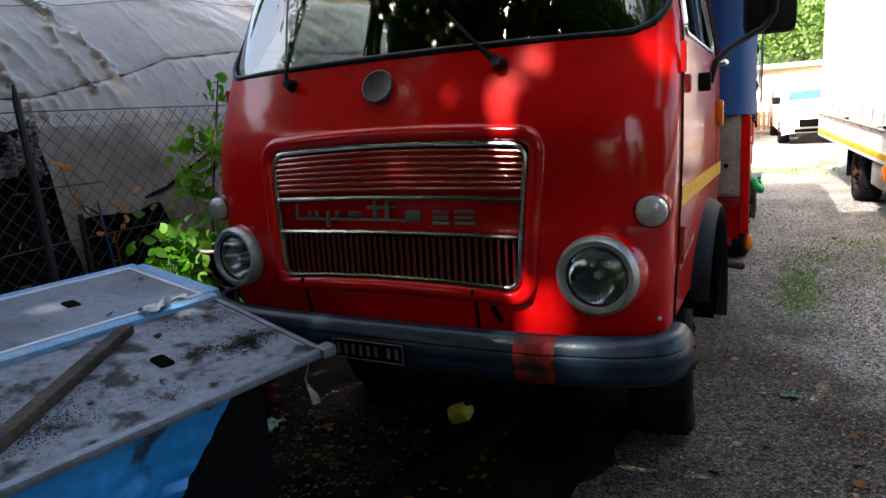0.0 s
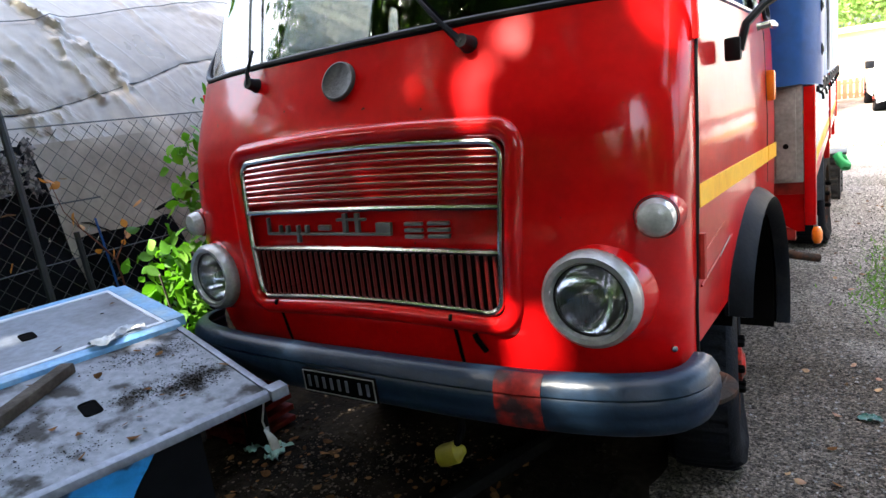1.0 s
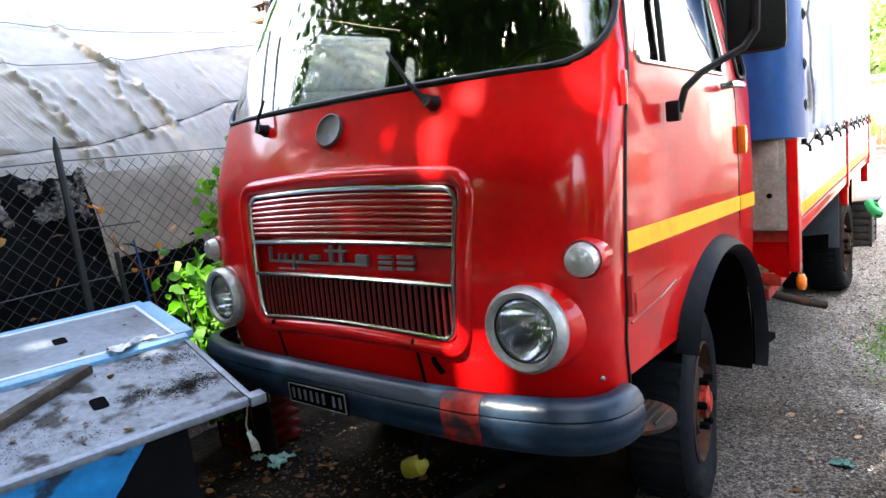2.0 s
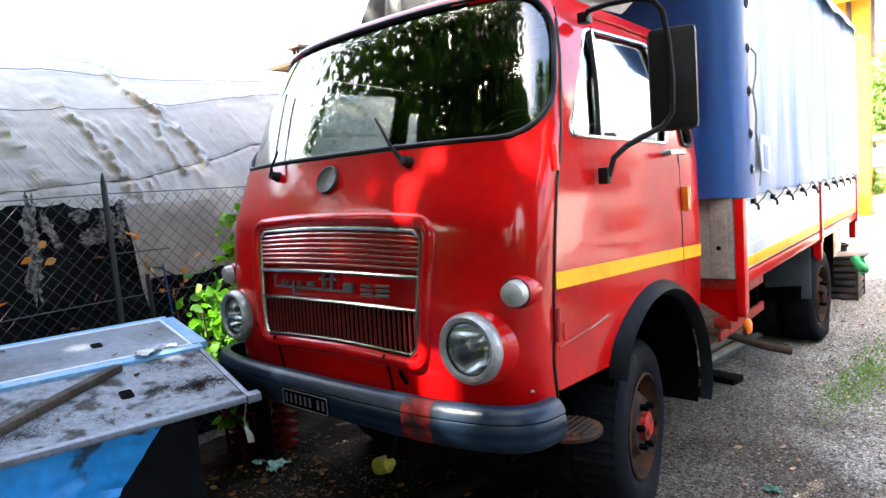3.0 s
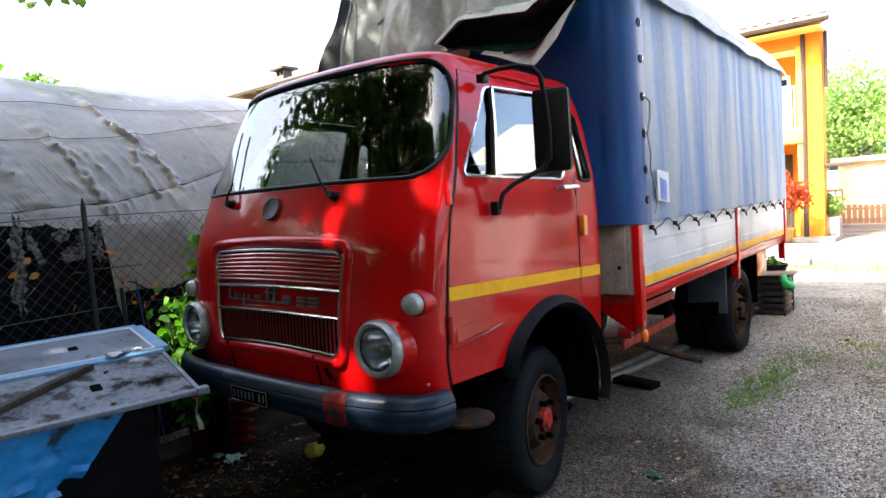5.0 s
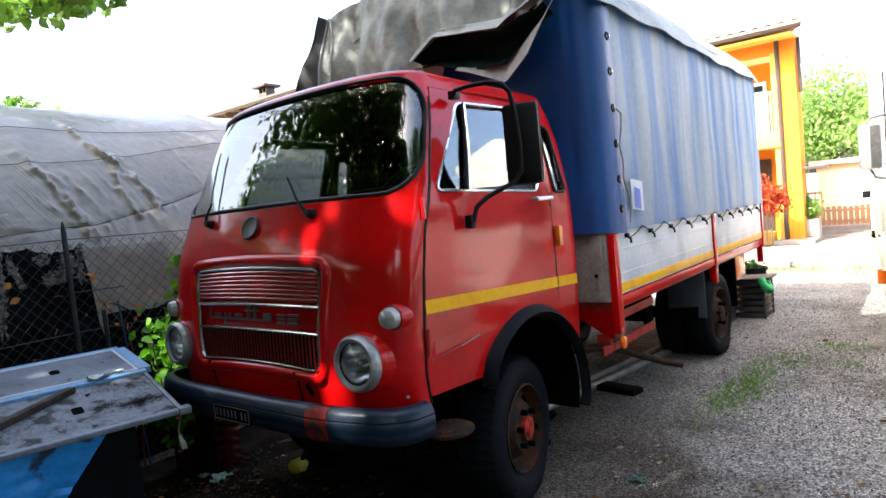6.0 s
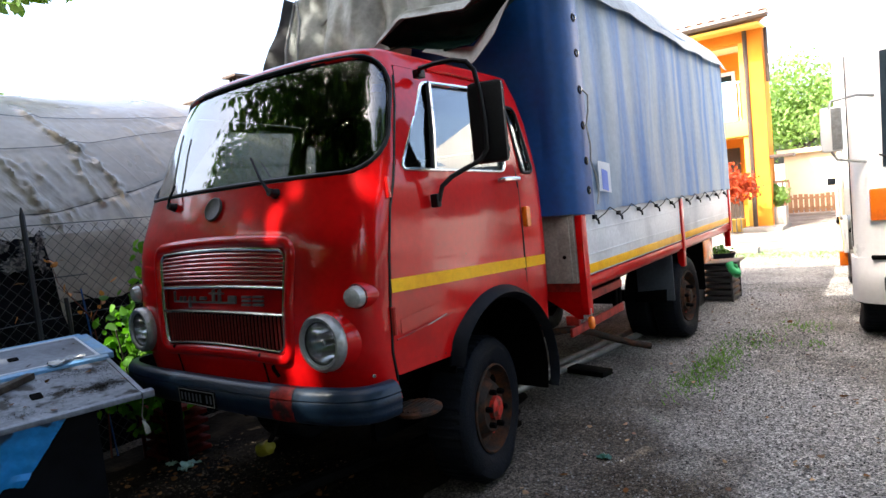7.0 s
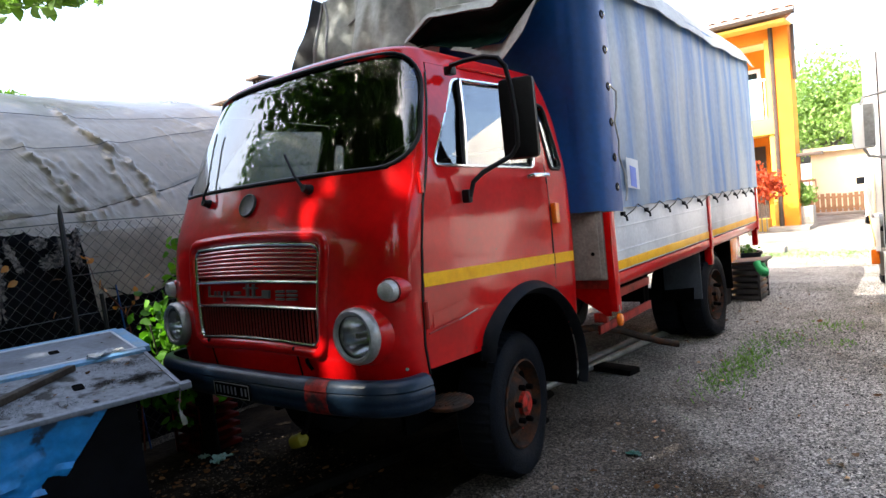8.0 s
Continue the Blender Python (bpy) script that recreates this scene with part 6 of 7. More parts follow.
def shroud(u, v):
    y = -3.0 + 3.06 * u
    top = 1.49 + 0.05 * fbm(y, 0, 0, 3) + 0.025 * fbm(y, 3, 0, 14) - (0.4 if u > 0.99 else 0.0)
    z = top * v
    return Vector((2.87 - 0.1 * v + 0.04 * fbm(y, z, 0, 2.2), y - 4 + 0.13 * (1 - v), z))
dark = part("black_film", sheet(bmesh.new(), shroud, 150, 30, 0.0), BLACKFILM, tunnel, "torn black plastic film along the foot")
def low_shroud(u, v):
    y = 0.1 + 7.0 * u
    top = 1.02 - 0.45 * min(1, max(0, (y - 0.60) / 0.15)) + 0.03 * fbm(y, 1, 0, 4)
    z = top * v
    return Vector((2.89 - 0.05 * v + 0.03 * fbm(y, z, 3, 2.2), y - 4, z))
part("black_film", sheet(bmesh.new(), low_shroud, 240, 16, 0.0), BLACKFILM, tunnel)
def brown_sheet(u, v):
    y = -0.15 + 6.3 * u
    z = 0.75 + 0.72 * v - 0.1 * u
    return Vector((2.80 - 0.10 * v ** 2 + 0.03 * fbm(y, z, 9, 1.8), y - 4, z))
part("side_sheet", sheet(bmesh.new(), brown_sheet, 90, 18, 0.0), SIDESHEET, tunnel, "dirty beige side sheet")
for (y, z, w, h, sl) in ((-0.51, 1.27, 0.08, 0.46, 0.06), (-0.41, 1.36, 0.045, 0.16, -0.4), (-0.19, 1.30, 0.12, 0.07, 0.0), (-0.11, 1.36, 0.12, 0.13, 0.1), (-0.02, 1.36, 0.045, 0.20, 0.1), (-0.25, 1.42, 0.08, 0.05, 0.3), (-1.3, 1.2, 0.10, 0.5, 0.1), (-2.1, 1.25, 0.12, 0.3, 0.1)):
    def tear(u, v, y=y, z=z, w=w, h=h, sl=sl):
        wob = 0.45 + 1.2 * abs(fbm(v * 7 + y * 5, u * 2, 1, 2))
        yy = y + w * (u - 0.5) * wob + sl * (v - 0.5) * h + 0.03 * fbm(v * 5, y * 7, 3, 2)
        return Vector((2.84 + 0.008 * fbm(u * 3, v * 4, y, 2), yy - 4, z + h * (v - 0.5) * (0.7 + 0.6 * abs(math.sin(5 * u + y))) + 0.02 * fbm(u * 6, y, 1, 2)))
    part("film_tear", sheet(bmesh.new(), tear, 18, 24, 0.0), TEARFILM, dark, "pale torn film strip")
part("far_end_film", sheet(bmesh.new(), lambda u, v: Vector((2.9 * math.cos(math.pi * v), 13.02 + 0.05 * u, 2.8 * u * math.sin(math.pi * v))), 8, 30, 0.0), TUNNEL, tunnel)

# ---- fence ----
fence = thing("chain_link_fence", pose(-1.78, 0.06, 0) @ Matrix.Diagonal((1, 1, 1.053, 1)), "dark chain-link fence with thin metal posts", "fence")
for y, zt in ((-2.4, 1.6), (-0.18, 1.63), (2.1, 1.6), (4.3, 1.6)):
    bm = tube(bmesh.new(), [(0, y, 0), (0.004, y, zt - 0.06), (0.006, y, zt)], [0.018, 0.017, 0.005], 8)
    part("post", bm, POST, fence)
part("post", tube(bmesh.new(), [(0.0, 0.02, 0), (0.0, 0.0, 1.06)], 0.014, 6), POST, fence)
bm = bmesh.new()
STEP, ZT, Y0, Y1 = 0.078, 1.51, -3.4, 4.5
n = int((Y1 - Y0) / STEP)
for k in range(-20, n):
    y = Y0 + k * STEP
    for sg in (1, -1):
        pts = []
        for j in range(int(ZT / (STEP / 2)) + 1):
            z = 0.02 + j * STEP / 2
            yy = y + (sg * j * STEP / 2) + (0 if sg > 0 else ZT)
            if Y0 <= yy <= Y1:
                pts.append(Vector((0.004 * (-1) ** j + 0.012 * math.sin(yy * 2.3) * math.sin(z * 2), yy, z)))
        if len(pts) > 1:
            tube(bm, pts[::3] + ([pts[-1]] if (len(pts) - 1) % 3 else []), 0.0018, 3, cap=False)
part("wire_mesh", bm, WIRE, fence, "chain-link wire mesh")
for z in (1.52, 0.95):
    part("tension_wire", tube(bmesh.new(), [(0, Y0, z), (0.006, -1.2, z - 0.012), (0, -0.18, z), (0.006, 1.0, z - 0.015), (0, 2.1, z), (0, Y1, z)], 0.003, 5), WIRE, fence)
rng = random.Random(9)
litter("fence_leaves", [(-1.765 + rng.uniform(-0.02, 0.02), rng.uniform(-1.15, 0.95), rng.uniform(0.8, 1.43)) for k in range(26)], 0.05, DRYLEAF, "dry leaves caught in the wire fence", 44)

branch = thing("fallen_branch", pose(-2.040, 0.11, 0) @ Matrix.Diagonal((1, 1, 1.053, 1)), "dark bare branch leaning along the greenhouse side", "branch")
part("limb", tube(bmesh.new(), [(0, -0.02, 0), (0.01, 0.10, 0.72), (0.01, 0.26, 0.98), (0.0, 0.42, 1.03), (0.01, 0.66, 1.08), (0.0, 0.80, 1.14), (0.02, 1.15, 1.30)], [0.014, 0.012, 0.012, 0.012, 0.011, 0.010, 0.006], 7), BLACKWOOD, branch)
part("side_twig", tube(bmesh.new(), [(0.01, 0.26, 0.98), (0.02, 0.14, 1.06), (0.0, 0.02, 1.09)], [0.006, 0.004, 0.002], 5), BLACKWOOD, branch)
twig = thing("dead_shoot", pose(-1.745, 0.18, 0) @ Matrix.Diagonal((1, 1, 1.053, 1)), "dead reddish shoot with a few orange leaves in the fence", "plant")
part("stem", tube(bmesh.new(), [(0, 0, 0), (0.01, 0.03, 0.5), (0.0, 0.01, 0.90), (0.01, -0.06, 1.0), (0, -0.11, 1.07), (0.0, -0.13, 1.13)], [0.007, 0.006, 0.005, 0.004, 0.003, 0.002], 6), TWIG, twig)
part("stem", tube(bmesh.new(), [(0, 0.01, 0.90), (0.02, 0.06, 0.98), (0.0, 0.09, 1.01)], [0.004, 0.003, 0.002], 5), TWIG, twig)
part("stem", tube(bmesh.new(), [(0, -0.11, 1.07), (0.01, -0.17, 1.16), (0.0, -0.19, 1.29)], [0.003, 0.002, 0.0015], 5), TWIG, twig)
for k_, spot in enumerate([(0, -0.19, 1.29), (0.005, -0.175, 1.275), (0.0, -0.21, 1.30), (0, -0.13, 1.12), (0.005, -0.11, 1.08), (0, 0.09, 1.0), (0.01, 0.06, 0.97), (0, -0.06, 0.96), (0.005, 0.0, 0.93)]):
    leaves("leaf", [spot], 0.05, DEADLEAF, twig, seed=61 + k_, fine=True)
o = leaves("dead_leaves", [(-1.765, -0.50, 1.20), (-1.765, -0.61, 1.22), (-1.765, -0.53, 1.29), (-1.765, 0.31, 1.13), (-1.765, 0.55, 1.07), (-1.765, -0.30, 0.98), (-1.765, 0.22, 1.05), (-1.765, -0.75, 1.02)], 0.055, DEADLEAF, None, seed=62, fine=True)
o.matrix_basis = pose(0, 0.06, 0) @ Matrix.Diagonal((1, 1, 1.053, 1))
tagged(o, "orange dead leaves caught in the fence wire", "leaf litter", kind="stuff")
rod = thing("thin_rod", pose(-1.800, -0.13, 0) @ Matrix.Diagonal((1, 1, 1.053, 1)), "thin dark rods tied behind the fence post", "rod")
part("rod_bar", tube(bmesh.new(), [(0, 0.0, 1.195), (-0.02, 0.36, 1.185)], 0.004, 6), WIRE, rod)
part("rod_upright", tube(bmesh.new(), [(0.004, 0.03, 0), (0.004, 0.01, 1.22)], 0.005, 6), WIRE, rod)
prop = thing("blue_stick", pose(-1.780, 0.16, 0) @ Matrix.Diagonal((1, 1, 1.053, 1)), "thin blue plastic stick at the fence", "stick")
part("shaft", tube(bmesh.new(), [(0.04, 0.06, 0), (0.0, 0.0, 1.10)], 0.0055, 6), DARKBLUE, prop)
stump = thing("wood_stump", (-1.16, 0.33, 0.07), "dark sawn log standing on end behind the table", "log")
part("log", lathe(bmesh.new(), [(0, 0.66), (0.05, 0.655), (0.06, 0.63), (0.055, 0.3), (0.06, -0.08)], Matrix(), 18), BLACKWOOD, stump)
basin = thing("metal_basin", (-1.16, 0.33, 0.73), "small dark metal basin with a pale rim on a log", "basin")
part("bowl", lathe(bmesh.new(), [(0, 0.0), (0.035, 0.0), (0.075, 0.08), (0.108, 0.18), (0.104, 0.182), (0.07, 0.085), (0.03, 0.008), (0, 0.008)], Matrix(), 24), BLACK, basin)
part("rim", tube(bmesh.new(), [(0.11 * math.cos(0.2618 * k), 0.11 * math.sin(0.2618 * k), 0.185) for k in range(24)], 0.008, 8, True), GALV, basin, "pale metal rim")

# ---- vine ----
vine = thing("vine", pose(-1.36, 0.40, 0) @ Matrix.Diagonal((1, 1, 1.08, 1)), "bright green leafy vine climbing beside the fence", "plant")
part("stem", tube(bmesh.new(), [(0, 0, 0), (0.05, -0.05, 0.5), (-0.02, 0.1, 1.0), (-0.05, 0.3, 1.6)], [0.012, 0.01, 0.008, 0.004], 6), BARK, vine)
part("stem", tube(bmesh.new(), [(0, 0, 0), (0.0, -0.2, 0.4), (0.1, -0.3, 0.85)], [0.01, 0.008, 0.004], 6), BARK, vine)
leaves("foliage", blob_points([(0.02, -0.22, 0.86, 0.16, 0.20, 0.14), (0.08, -0.25, 0.62, 0.18, 0.24, 0.2), (0.06, 0.0, 0.78, 0.2, 0.2, 0.16), (0.03, -0.1, 0.4, 0.2, 0.25, 0.25)], 620, 12, 0.05), 0.062, VINE, vine, seed=12, fine=True)
leaves("foliage", blob_points([(-0.05, 0.02, 1.05, 0.05, 0.06, 0.12), (-0.06, 0.14, 1.22, 0.06, 0.07, 0.08), (-0.05, 0.22, 1.36, 0.05, 0.08, 0.10), (-0.05, 0.28, 1.55, 0.05, 0.10, 0.08), (-0.05, 0.36, 1.40, 0.05, 0.08, 0.08), (-0.06, 0.06, 1.28, 0.04, 0.06, 0.04), (-0.05, 0.30, 1.20, 0.05, 0.05, 0.14)], 190, 13, 0.04), 0.06, VINE, vine, seed=13, fine=True)

# ---- left house beyond the greenhouse ----
lh = thing("house", (-14.6, 9, 0), "low house with broad brown eaves beyond the greenhouse", "house")
part("wall", blk((-6, 0.9, 0), (5.5, 8, 4.75), 0.0), CREAM, lh)
part("roof", blk((-6.6, 0.0, 4.90), (6.2, 4.2, 5.0), 0.01), ROOFBROWN, lh, "brown roof edge")
part("gutter", tube(bmesh.new(), [(-6.6, -0.04, 4.92), (6.2, -0.04, 4.92)], 0.06, 8), BROWN, lh)
for k in range(18):
    x = -6.4 + 0.72 * k
    part("rafter", blk((x, 0.05, 4.76), (x + 0.12, 1.0, 4.90), 0.0), RAFTER, lh)
ch = part("chimney", blk((0.85, 1.2, 4.9), (1.3, 1.6, 5.50), 0.01), BROWN, lh, "brick chimney")
part("cap", blk((0.75, 1.1, 5.66), (1.4, 1.7, 5.74), 0.01), BROWN, ch)
for sx in (0.88, 1.05, 1.22):
    part("cap_stay", blk((sx, 1.25, 5.48), (sx + 0.06, 1.55, 5.67), 0.005), BROWN, ch)

# ---- orange house ----
house = thing("orange_house", pose(-0.01, 14.35, 0) @ Matrix.Diagonal((0.95, 0.95, 0.94, 1)), "two-storey orange house with loggias and a tiled roof", "house")
part("wall", blk((-0.42, 0.0, 0), (-0.10, 0.35, 4.80), 0.0), ORANGE, house, "orange rendered corner pier")
part("wall", blk((-9, 1.35, 0), (-1.5, 9, 4.80), 0.0), ORANGE, house, "orange rendered wall")
part("wall", blk((-1.5, 1.35, 0), (-0.42, 1.5, 4.8), 0.0), ORANGE, house)
part("pier", blk((-0.62, 0.02, 0), (-0.50, 0.35, 4.6), 0.0), CREAMYELLOW, house, "pale yellow pier")
part("pier", blk((-3.6, 0.02, 0), (-3.2, 0.35, 4.6), 0.0), ORANGE, house)
part("balcony_slab", blk((-9, -0.04, 2.33), (-0.45, 1.35, 2.72), 0.01), CREAMYELLOW, house, "pale yellow balcony slab")
part("lintel", blk((-9, 0.0, 4.55), (-0.42, 0.35, 4.80), 0.0), ORANGE, house)
part("loggia_ceiling", blk((-9, 0.35, 4.56), (-0.42, 1.35, 4.60), 0.0), CREAM, house)
part("plinth", blk((-9, -0.1, 0), (-0.75, 0.3, 0.30), 0.01), CREAMYELLOW, house)
bal = part("balcony_rail", blk((-3.2, 0.04, 3.62), (-0.64, 0.08, 3.67), 0.005), WHITE, house)
for k in range(20):
    part("baluster", blk((-3.15 + k * 0.13, 0.05, 2.72), (-3.13 + k * 0.13, 0.07, 3.62), 0.0), WHITE, bal)
part("hung_towel", sheet(bmesh.new(), lambda u, v: Vector((-1.14 + 0.42 * u, 0.02 + 0.02 * math.sin(9 * u), 2.74 + 0.95 * v)), 10, 6, 0.01), TOWEL, house, "light blue towel hung over the balcony")
dw = part("window", blk((-1.9, 1.31, 2.75), (-1.0, 1.345, 4.1), 0.01), WHITE, house)
part("pane", blk((-1.82, 1.30, 2.85), (-1.08, 1.308, 4.0), 0.0), DARKGLASS, dw)
dw = part("door", blk((-2.0, 1.31, 0.02), (-1.0, 1.345, 2.1), 0.01), BROWN, house)
part("downpipe", tube(bmesh.new(), [(-0.46, -0.02, 4.85), (-0.46, -0.03, 2.4), (-0.47, -0.04, 0.05)], 0.05, 8), BROWN, house, "brown downpipe")
part("gutter", tube(bmesh.new(), [(-9.4, -0.62, 4.98), (0.16, -0.62, 4.98)], 0.085, 8), BROWN, house)
part("eave_board", blk((-9.4, -0.56, 4.80), (-0.05, 0.4, 4.86), 0.0), CREAMYELLOW, house)
roof = part("roof", sheet(bmesh.new(), lambda u, v: Vector((-9.4 + (9.55 - 1.5 * v) * u, -0.6 + 4.9 * v, 4.99 + 0.5 * v)), 10, 4, 0.06), ROOFTILE, house, "terracotta tiled roof")
tile_me = None
for k in range(34):
    for j in range(4):
        x = 0.06 - k * 0.27 - 0.12 * j
        if tile_me is None:
            bm = sheet(bmesh.new(), lambda u, v: Vector((0.13 * math.cos(math.pi * u), 0.42 * v, 0.075 * math.sin(math.pi * u) + 0.045 * v)), 6, 1, 0.012)
            o = part("roof_tile", bm, ROOFTILE, roof)
            tile_me = o.data
        else:
            o = new("roof_tile", tile_me)
            o.parent = roof
        o.location = (x, -0.62 + 0.38 * j, 5.03 + 0.039 * j)
part("corner_lamp", blk((0.0, 0.1, 3.95), (0.16, 0.2, 4.2), 0.02), WHITE, house)
part("corner_pipe", blk((-0.075, 0.12, 3.55), (0.0, 0.2, 4.82), 0.01), BROWN, house)
part("awning", blk((-0.095, 0.05, 1.72), (0.42, 0.35, 1.80), 0.01), BROWN, house)
maple = thing("red_maple", (-0.95, 13.5, 0), "small red-leaved maple in front of the house", "bush")
part("trunk", tube(bmesh.new(), [(0, 0, 0), (0.03, 0, 0.5), (0, 0, 1.1)], [0.04, 0.03, 0.015], 6), BARK, maple)
leaves("crown", blob_points([(0, 0, 1.25, 0.45, 0.4, 0.35), (0.45, 0, 1.05, 0.35, 0.3, 0.22), (-0.4, 0, 1.15, 0.4, 0.3, 0.3), (0.1, -0.1, 0.9, 0.4, 0.3, 0.18)], 1500, 51, 0.09), 0.10, MAPLE, maple, seed=51)
gate = thing("garden_railing", (-0.92, 14.0, 0), "pale metal garden railing before the house", "railing")
part("rail", blk((-0.5, 0, 0.78), (0.22, 0.03, 0.82), 0.004), GALV, gate)
part("rail", blk((-0.5, 0, 0.33), (0.22, 0.03, 0.36), 0.004), GALV, gate)
for k in range(8):
    part("bar", blk((-0.49 + k * 0.1, 0.005, 0.0), (-0.47 + k * 0.1, 0.025, 0.8), 0.0), GALV, gate)
# planters by the house
def planter(x, y, w, h, bush, seed, lab):
    p = thing("planter", (x, y, 0.10), lab, "planter")
    part("tub", blk((-w, -w, 0), (w, w, h), 0.02), CONCRETE, p)
    leaves("foliage", blob_points([(0, 0, h + bush * 0.6, w * 1.2, w * 1.2, bush * 0.6)], 500, seed, 0.06), 0.10, FARLEAF, p, seed=seed)
planter(-0.05, 14.75, 0.19, 0.40, 0.40, 61, "pale stone planter with a light green bush")
planter(-0.36, 14.95, 0.16, 0.3, 0.7, 62, "stone planter with a slim green shrub")
# slatted wooden fence and wall beyond
wf = thing("wooden_fence", pose(0.46, 18.7, 0) @ Matrix.Diagonal((0.83, 0.83, 0.83, 1)), "reddish slatted wooden fence on a low kerb", "fence")
for z in (0.15, 0.5):
    part("rail", blk((-3, 0.03, z), (7, 0.07, z + 0.07), 0.0), FENCEWOOD, wf)
sl = None
for k in range(62):
    x = -3 + 0.16 * k
    if sl is None:
        sl = part("slat", blk((0, 0, 0.02), (0.12, 0.028, 0.66), 0.004), FENCEWOOD, wf)
    else:
        o = new("slat", sl.data)
        o.parent = wf
        o.location.z = 0.02 * math.sin(k * 7.3)
        o.location.x = x + 3
    sl.location.x = 0
sl.location.x = -3
for o in wf.children:
    if o.name.startswith("slat") and o is not sl:
        o.location.x -= 3
vr = thing("veranda_rail", pose(-0.85, 19.3, 0) @ Matrix.Diagonal((0.83, 0.83, 0.86, 1)), "reddish wooden veranda rail", "railing")
part("top_rail", blk((-1.6, 0, 1.06), (0.45, 0.08, 1.14), 0.005), FENCEWOOD, vr)
for k in range(11):
    part("baluster", blk((-1.58 + 0.2 * k, 0.02, 0.0), (-1.54 + 0.2 * k, 0.06, 1.06), 0.0), FENCEWOOD, vr)
lw = thing("garden_wall", pose(1.65, 20.7, 0) @ Matrix.Diagonal((0.84, 0.84, 0.84, 1)), "sunlit cream house wall beyond the fence", "house")
part("wall", blk((-2.9, 0, 0), (7, 3.5, 2.05), 0.0), CREAM, lw)
part("roof", blk((-3.1, -0.2, 2.06), (7.2, 3.7, 2.22), 0.0), CREAM, lw)
part("pavement_edge", blk((-4, -3.2, 0.0), (6, -2.9, 0.09), 0.02), CONCRETE, lw)
slab_ = thing("stone_slab", (-0.28, 14.2, 0), "low pale concrete slab before the house corner", "slab")
part("slab", blk((-0.40, -0.2, 0), (0.42, 0.95, 0.10), 0.015), CONCRETE, slab_)
kerb = thing("kerb_stone", (0.02, 10.25, 0), "short weathered kerb stone on the gravel", "kerb")
part("stone", blk((-0.5, -0.12, 0), (0.35, 0.12, 0.11), 0.03), CONCRETE, kerb)

# ---- white lorry ----
wl = thing("white_lorry", pose(2.25, 4.0, 0, 0, 0, 5.8), "white lorry with a white covered bed parked facing the yard", "truck")
def rcab(u, v):
    z = 0.70 + 1.75 * v
    s = u * 2 - 1
    w = 0.875 - 0.05 * max(0, v - 0.4)
    x = 0.875 + w * math.copysign(abs(math.sin(s * math.pi / 2)) ** 0.55, s)
    y = 0.32 * (1 - abs(math.cos(s * math.pi / 2)) ** 0.55) + 0.03 + 0.32 * max(0, v - 0.35)
    return Vector((x, y, z))
part("cab_front", sheet(bmesh.new(), rcab, 48, 24, 0.01), WHITE, wl, "white cab front")
part("cab_body", blk((0.0, 0.42, 0.62), (1.75, 1.2, 2.45), 0.06), WHITE, wl)
part("windscreen", sheet(bmesh.new(), lambda u, v: rcab(0.285 + 0.44 * u, 0.395 + 0.5 * v) + Vector((0, -0.012, 0)), 30, 10, 0.006), DARKGLASS, wl, "dark windscreen")
part("wiper", tube(bmesh.new(), [rcab(0.40, 0.385) + Vector((0, -0.02, 0)), rcab(0.27, 0.45) + Vector((0, -0.03, 0))], 0.008, 6), RUBBER, wl)
def wbump(u, v):
    z = 0.34 + 0.36 * v
    s = u * 2 - 1
    x = 0.875 + 0.90 * math.copysign(abs(math.sin(s * math.pi / 2)) ** 0.5, s)
    y = 0.45 * (1 - abs(math.cos(s * math.pi / 2)) ** 0.5) - 0.04 * math.sin(math.pi * v) + 0.05 * (1 - v)
    return Vector((x, y, z))
part("bumper", sheet(bmesh.new(), wbump, 48, 8, 0.02), WHITE, wl)
part("fog_lamp", blk((0.17, 0.0, 0.45), (0.33, 0.05, 0.57), 0.02), DARKGLASS, wl)
ind = part("indicator", blk((0.105, 0.05, 0.99), (0.225, 0.14, 1.235), 0.02), AMBER, wl, "amber indicator lamp")
part("lamp_bezel", blk((0.095, 0.07, 0.98), (0.235, 0.15, 1.245), 0.02), WHITE, wl)
part("headlamp", blk((0.24, 0.01, 0.96), (0.55, 0.12, 1.22), 0.03), LENS, wl)
part("bumper_gap", blk((0.10, 0.03, 0.695), (1.65, 0.3, 0.725), 0.01), BLACK, wl)
part("door_seam", tube(bmesh.new(), [(-0.004, 0.5, 0.75), (-0.004, 0.5, 2.3)], 0.005, 5), FLARE, wl)
mr = part("mirror", tube(bmesh.new(), [(0.22, 0.25, 1.93), (0.06, 0.10, 1.95), (-0.11, 0.0, 1.92), (-0.13, -0.01, 1.86)], 0.011, 6), RIMGREY, wl, "white wing mirror on a tubular arm")
part("mirror_arm", tube(bmesh.new(), [(-0.12, 0.0, 1.54), (-0.09, 0.03, 1.48), (0.10, 0.14, 1.44)], 0.011, 6), RIMGREY, mr)
part("mirror_shell", blk((-0.19, -0.02, 1.54), (-0.04, 0.06, 1.88), 0.03), WHITE, mr)
part("mirror_face", blk((-0.115, -0.025, 1.555), (-0.05, -0.018, 1.865), 0.003), RIMGREY, mr)
part("cover", blk((-0.05, 1.38, 0.94), (2.10, 5.5, 3.5), 0.04), WHITE, wl, "white tarpaulin cover")
part("cover_edge", tube(bmesh.new(), [(-0.055, 1.375, 0.94), (-0.055, 1.375, 3.45)], 0.018, 6), CREAM, wl)
for k in range(9):
    part("cover_strap", tube(bmesh.new(), [(-0.058, 1.7 + 0.46 * k, 1.10), (-0.07, 1.7 + 0.46 * k, 0.88)], 0.006, 5), GALV, wl)
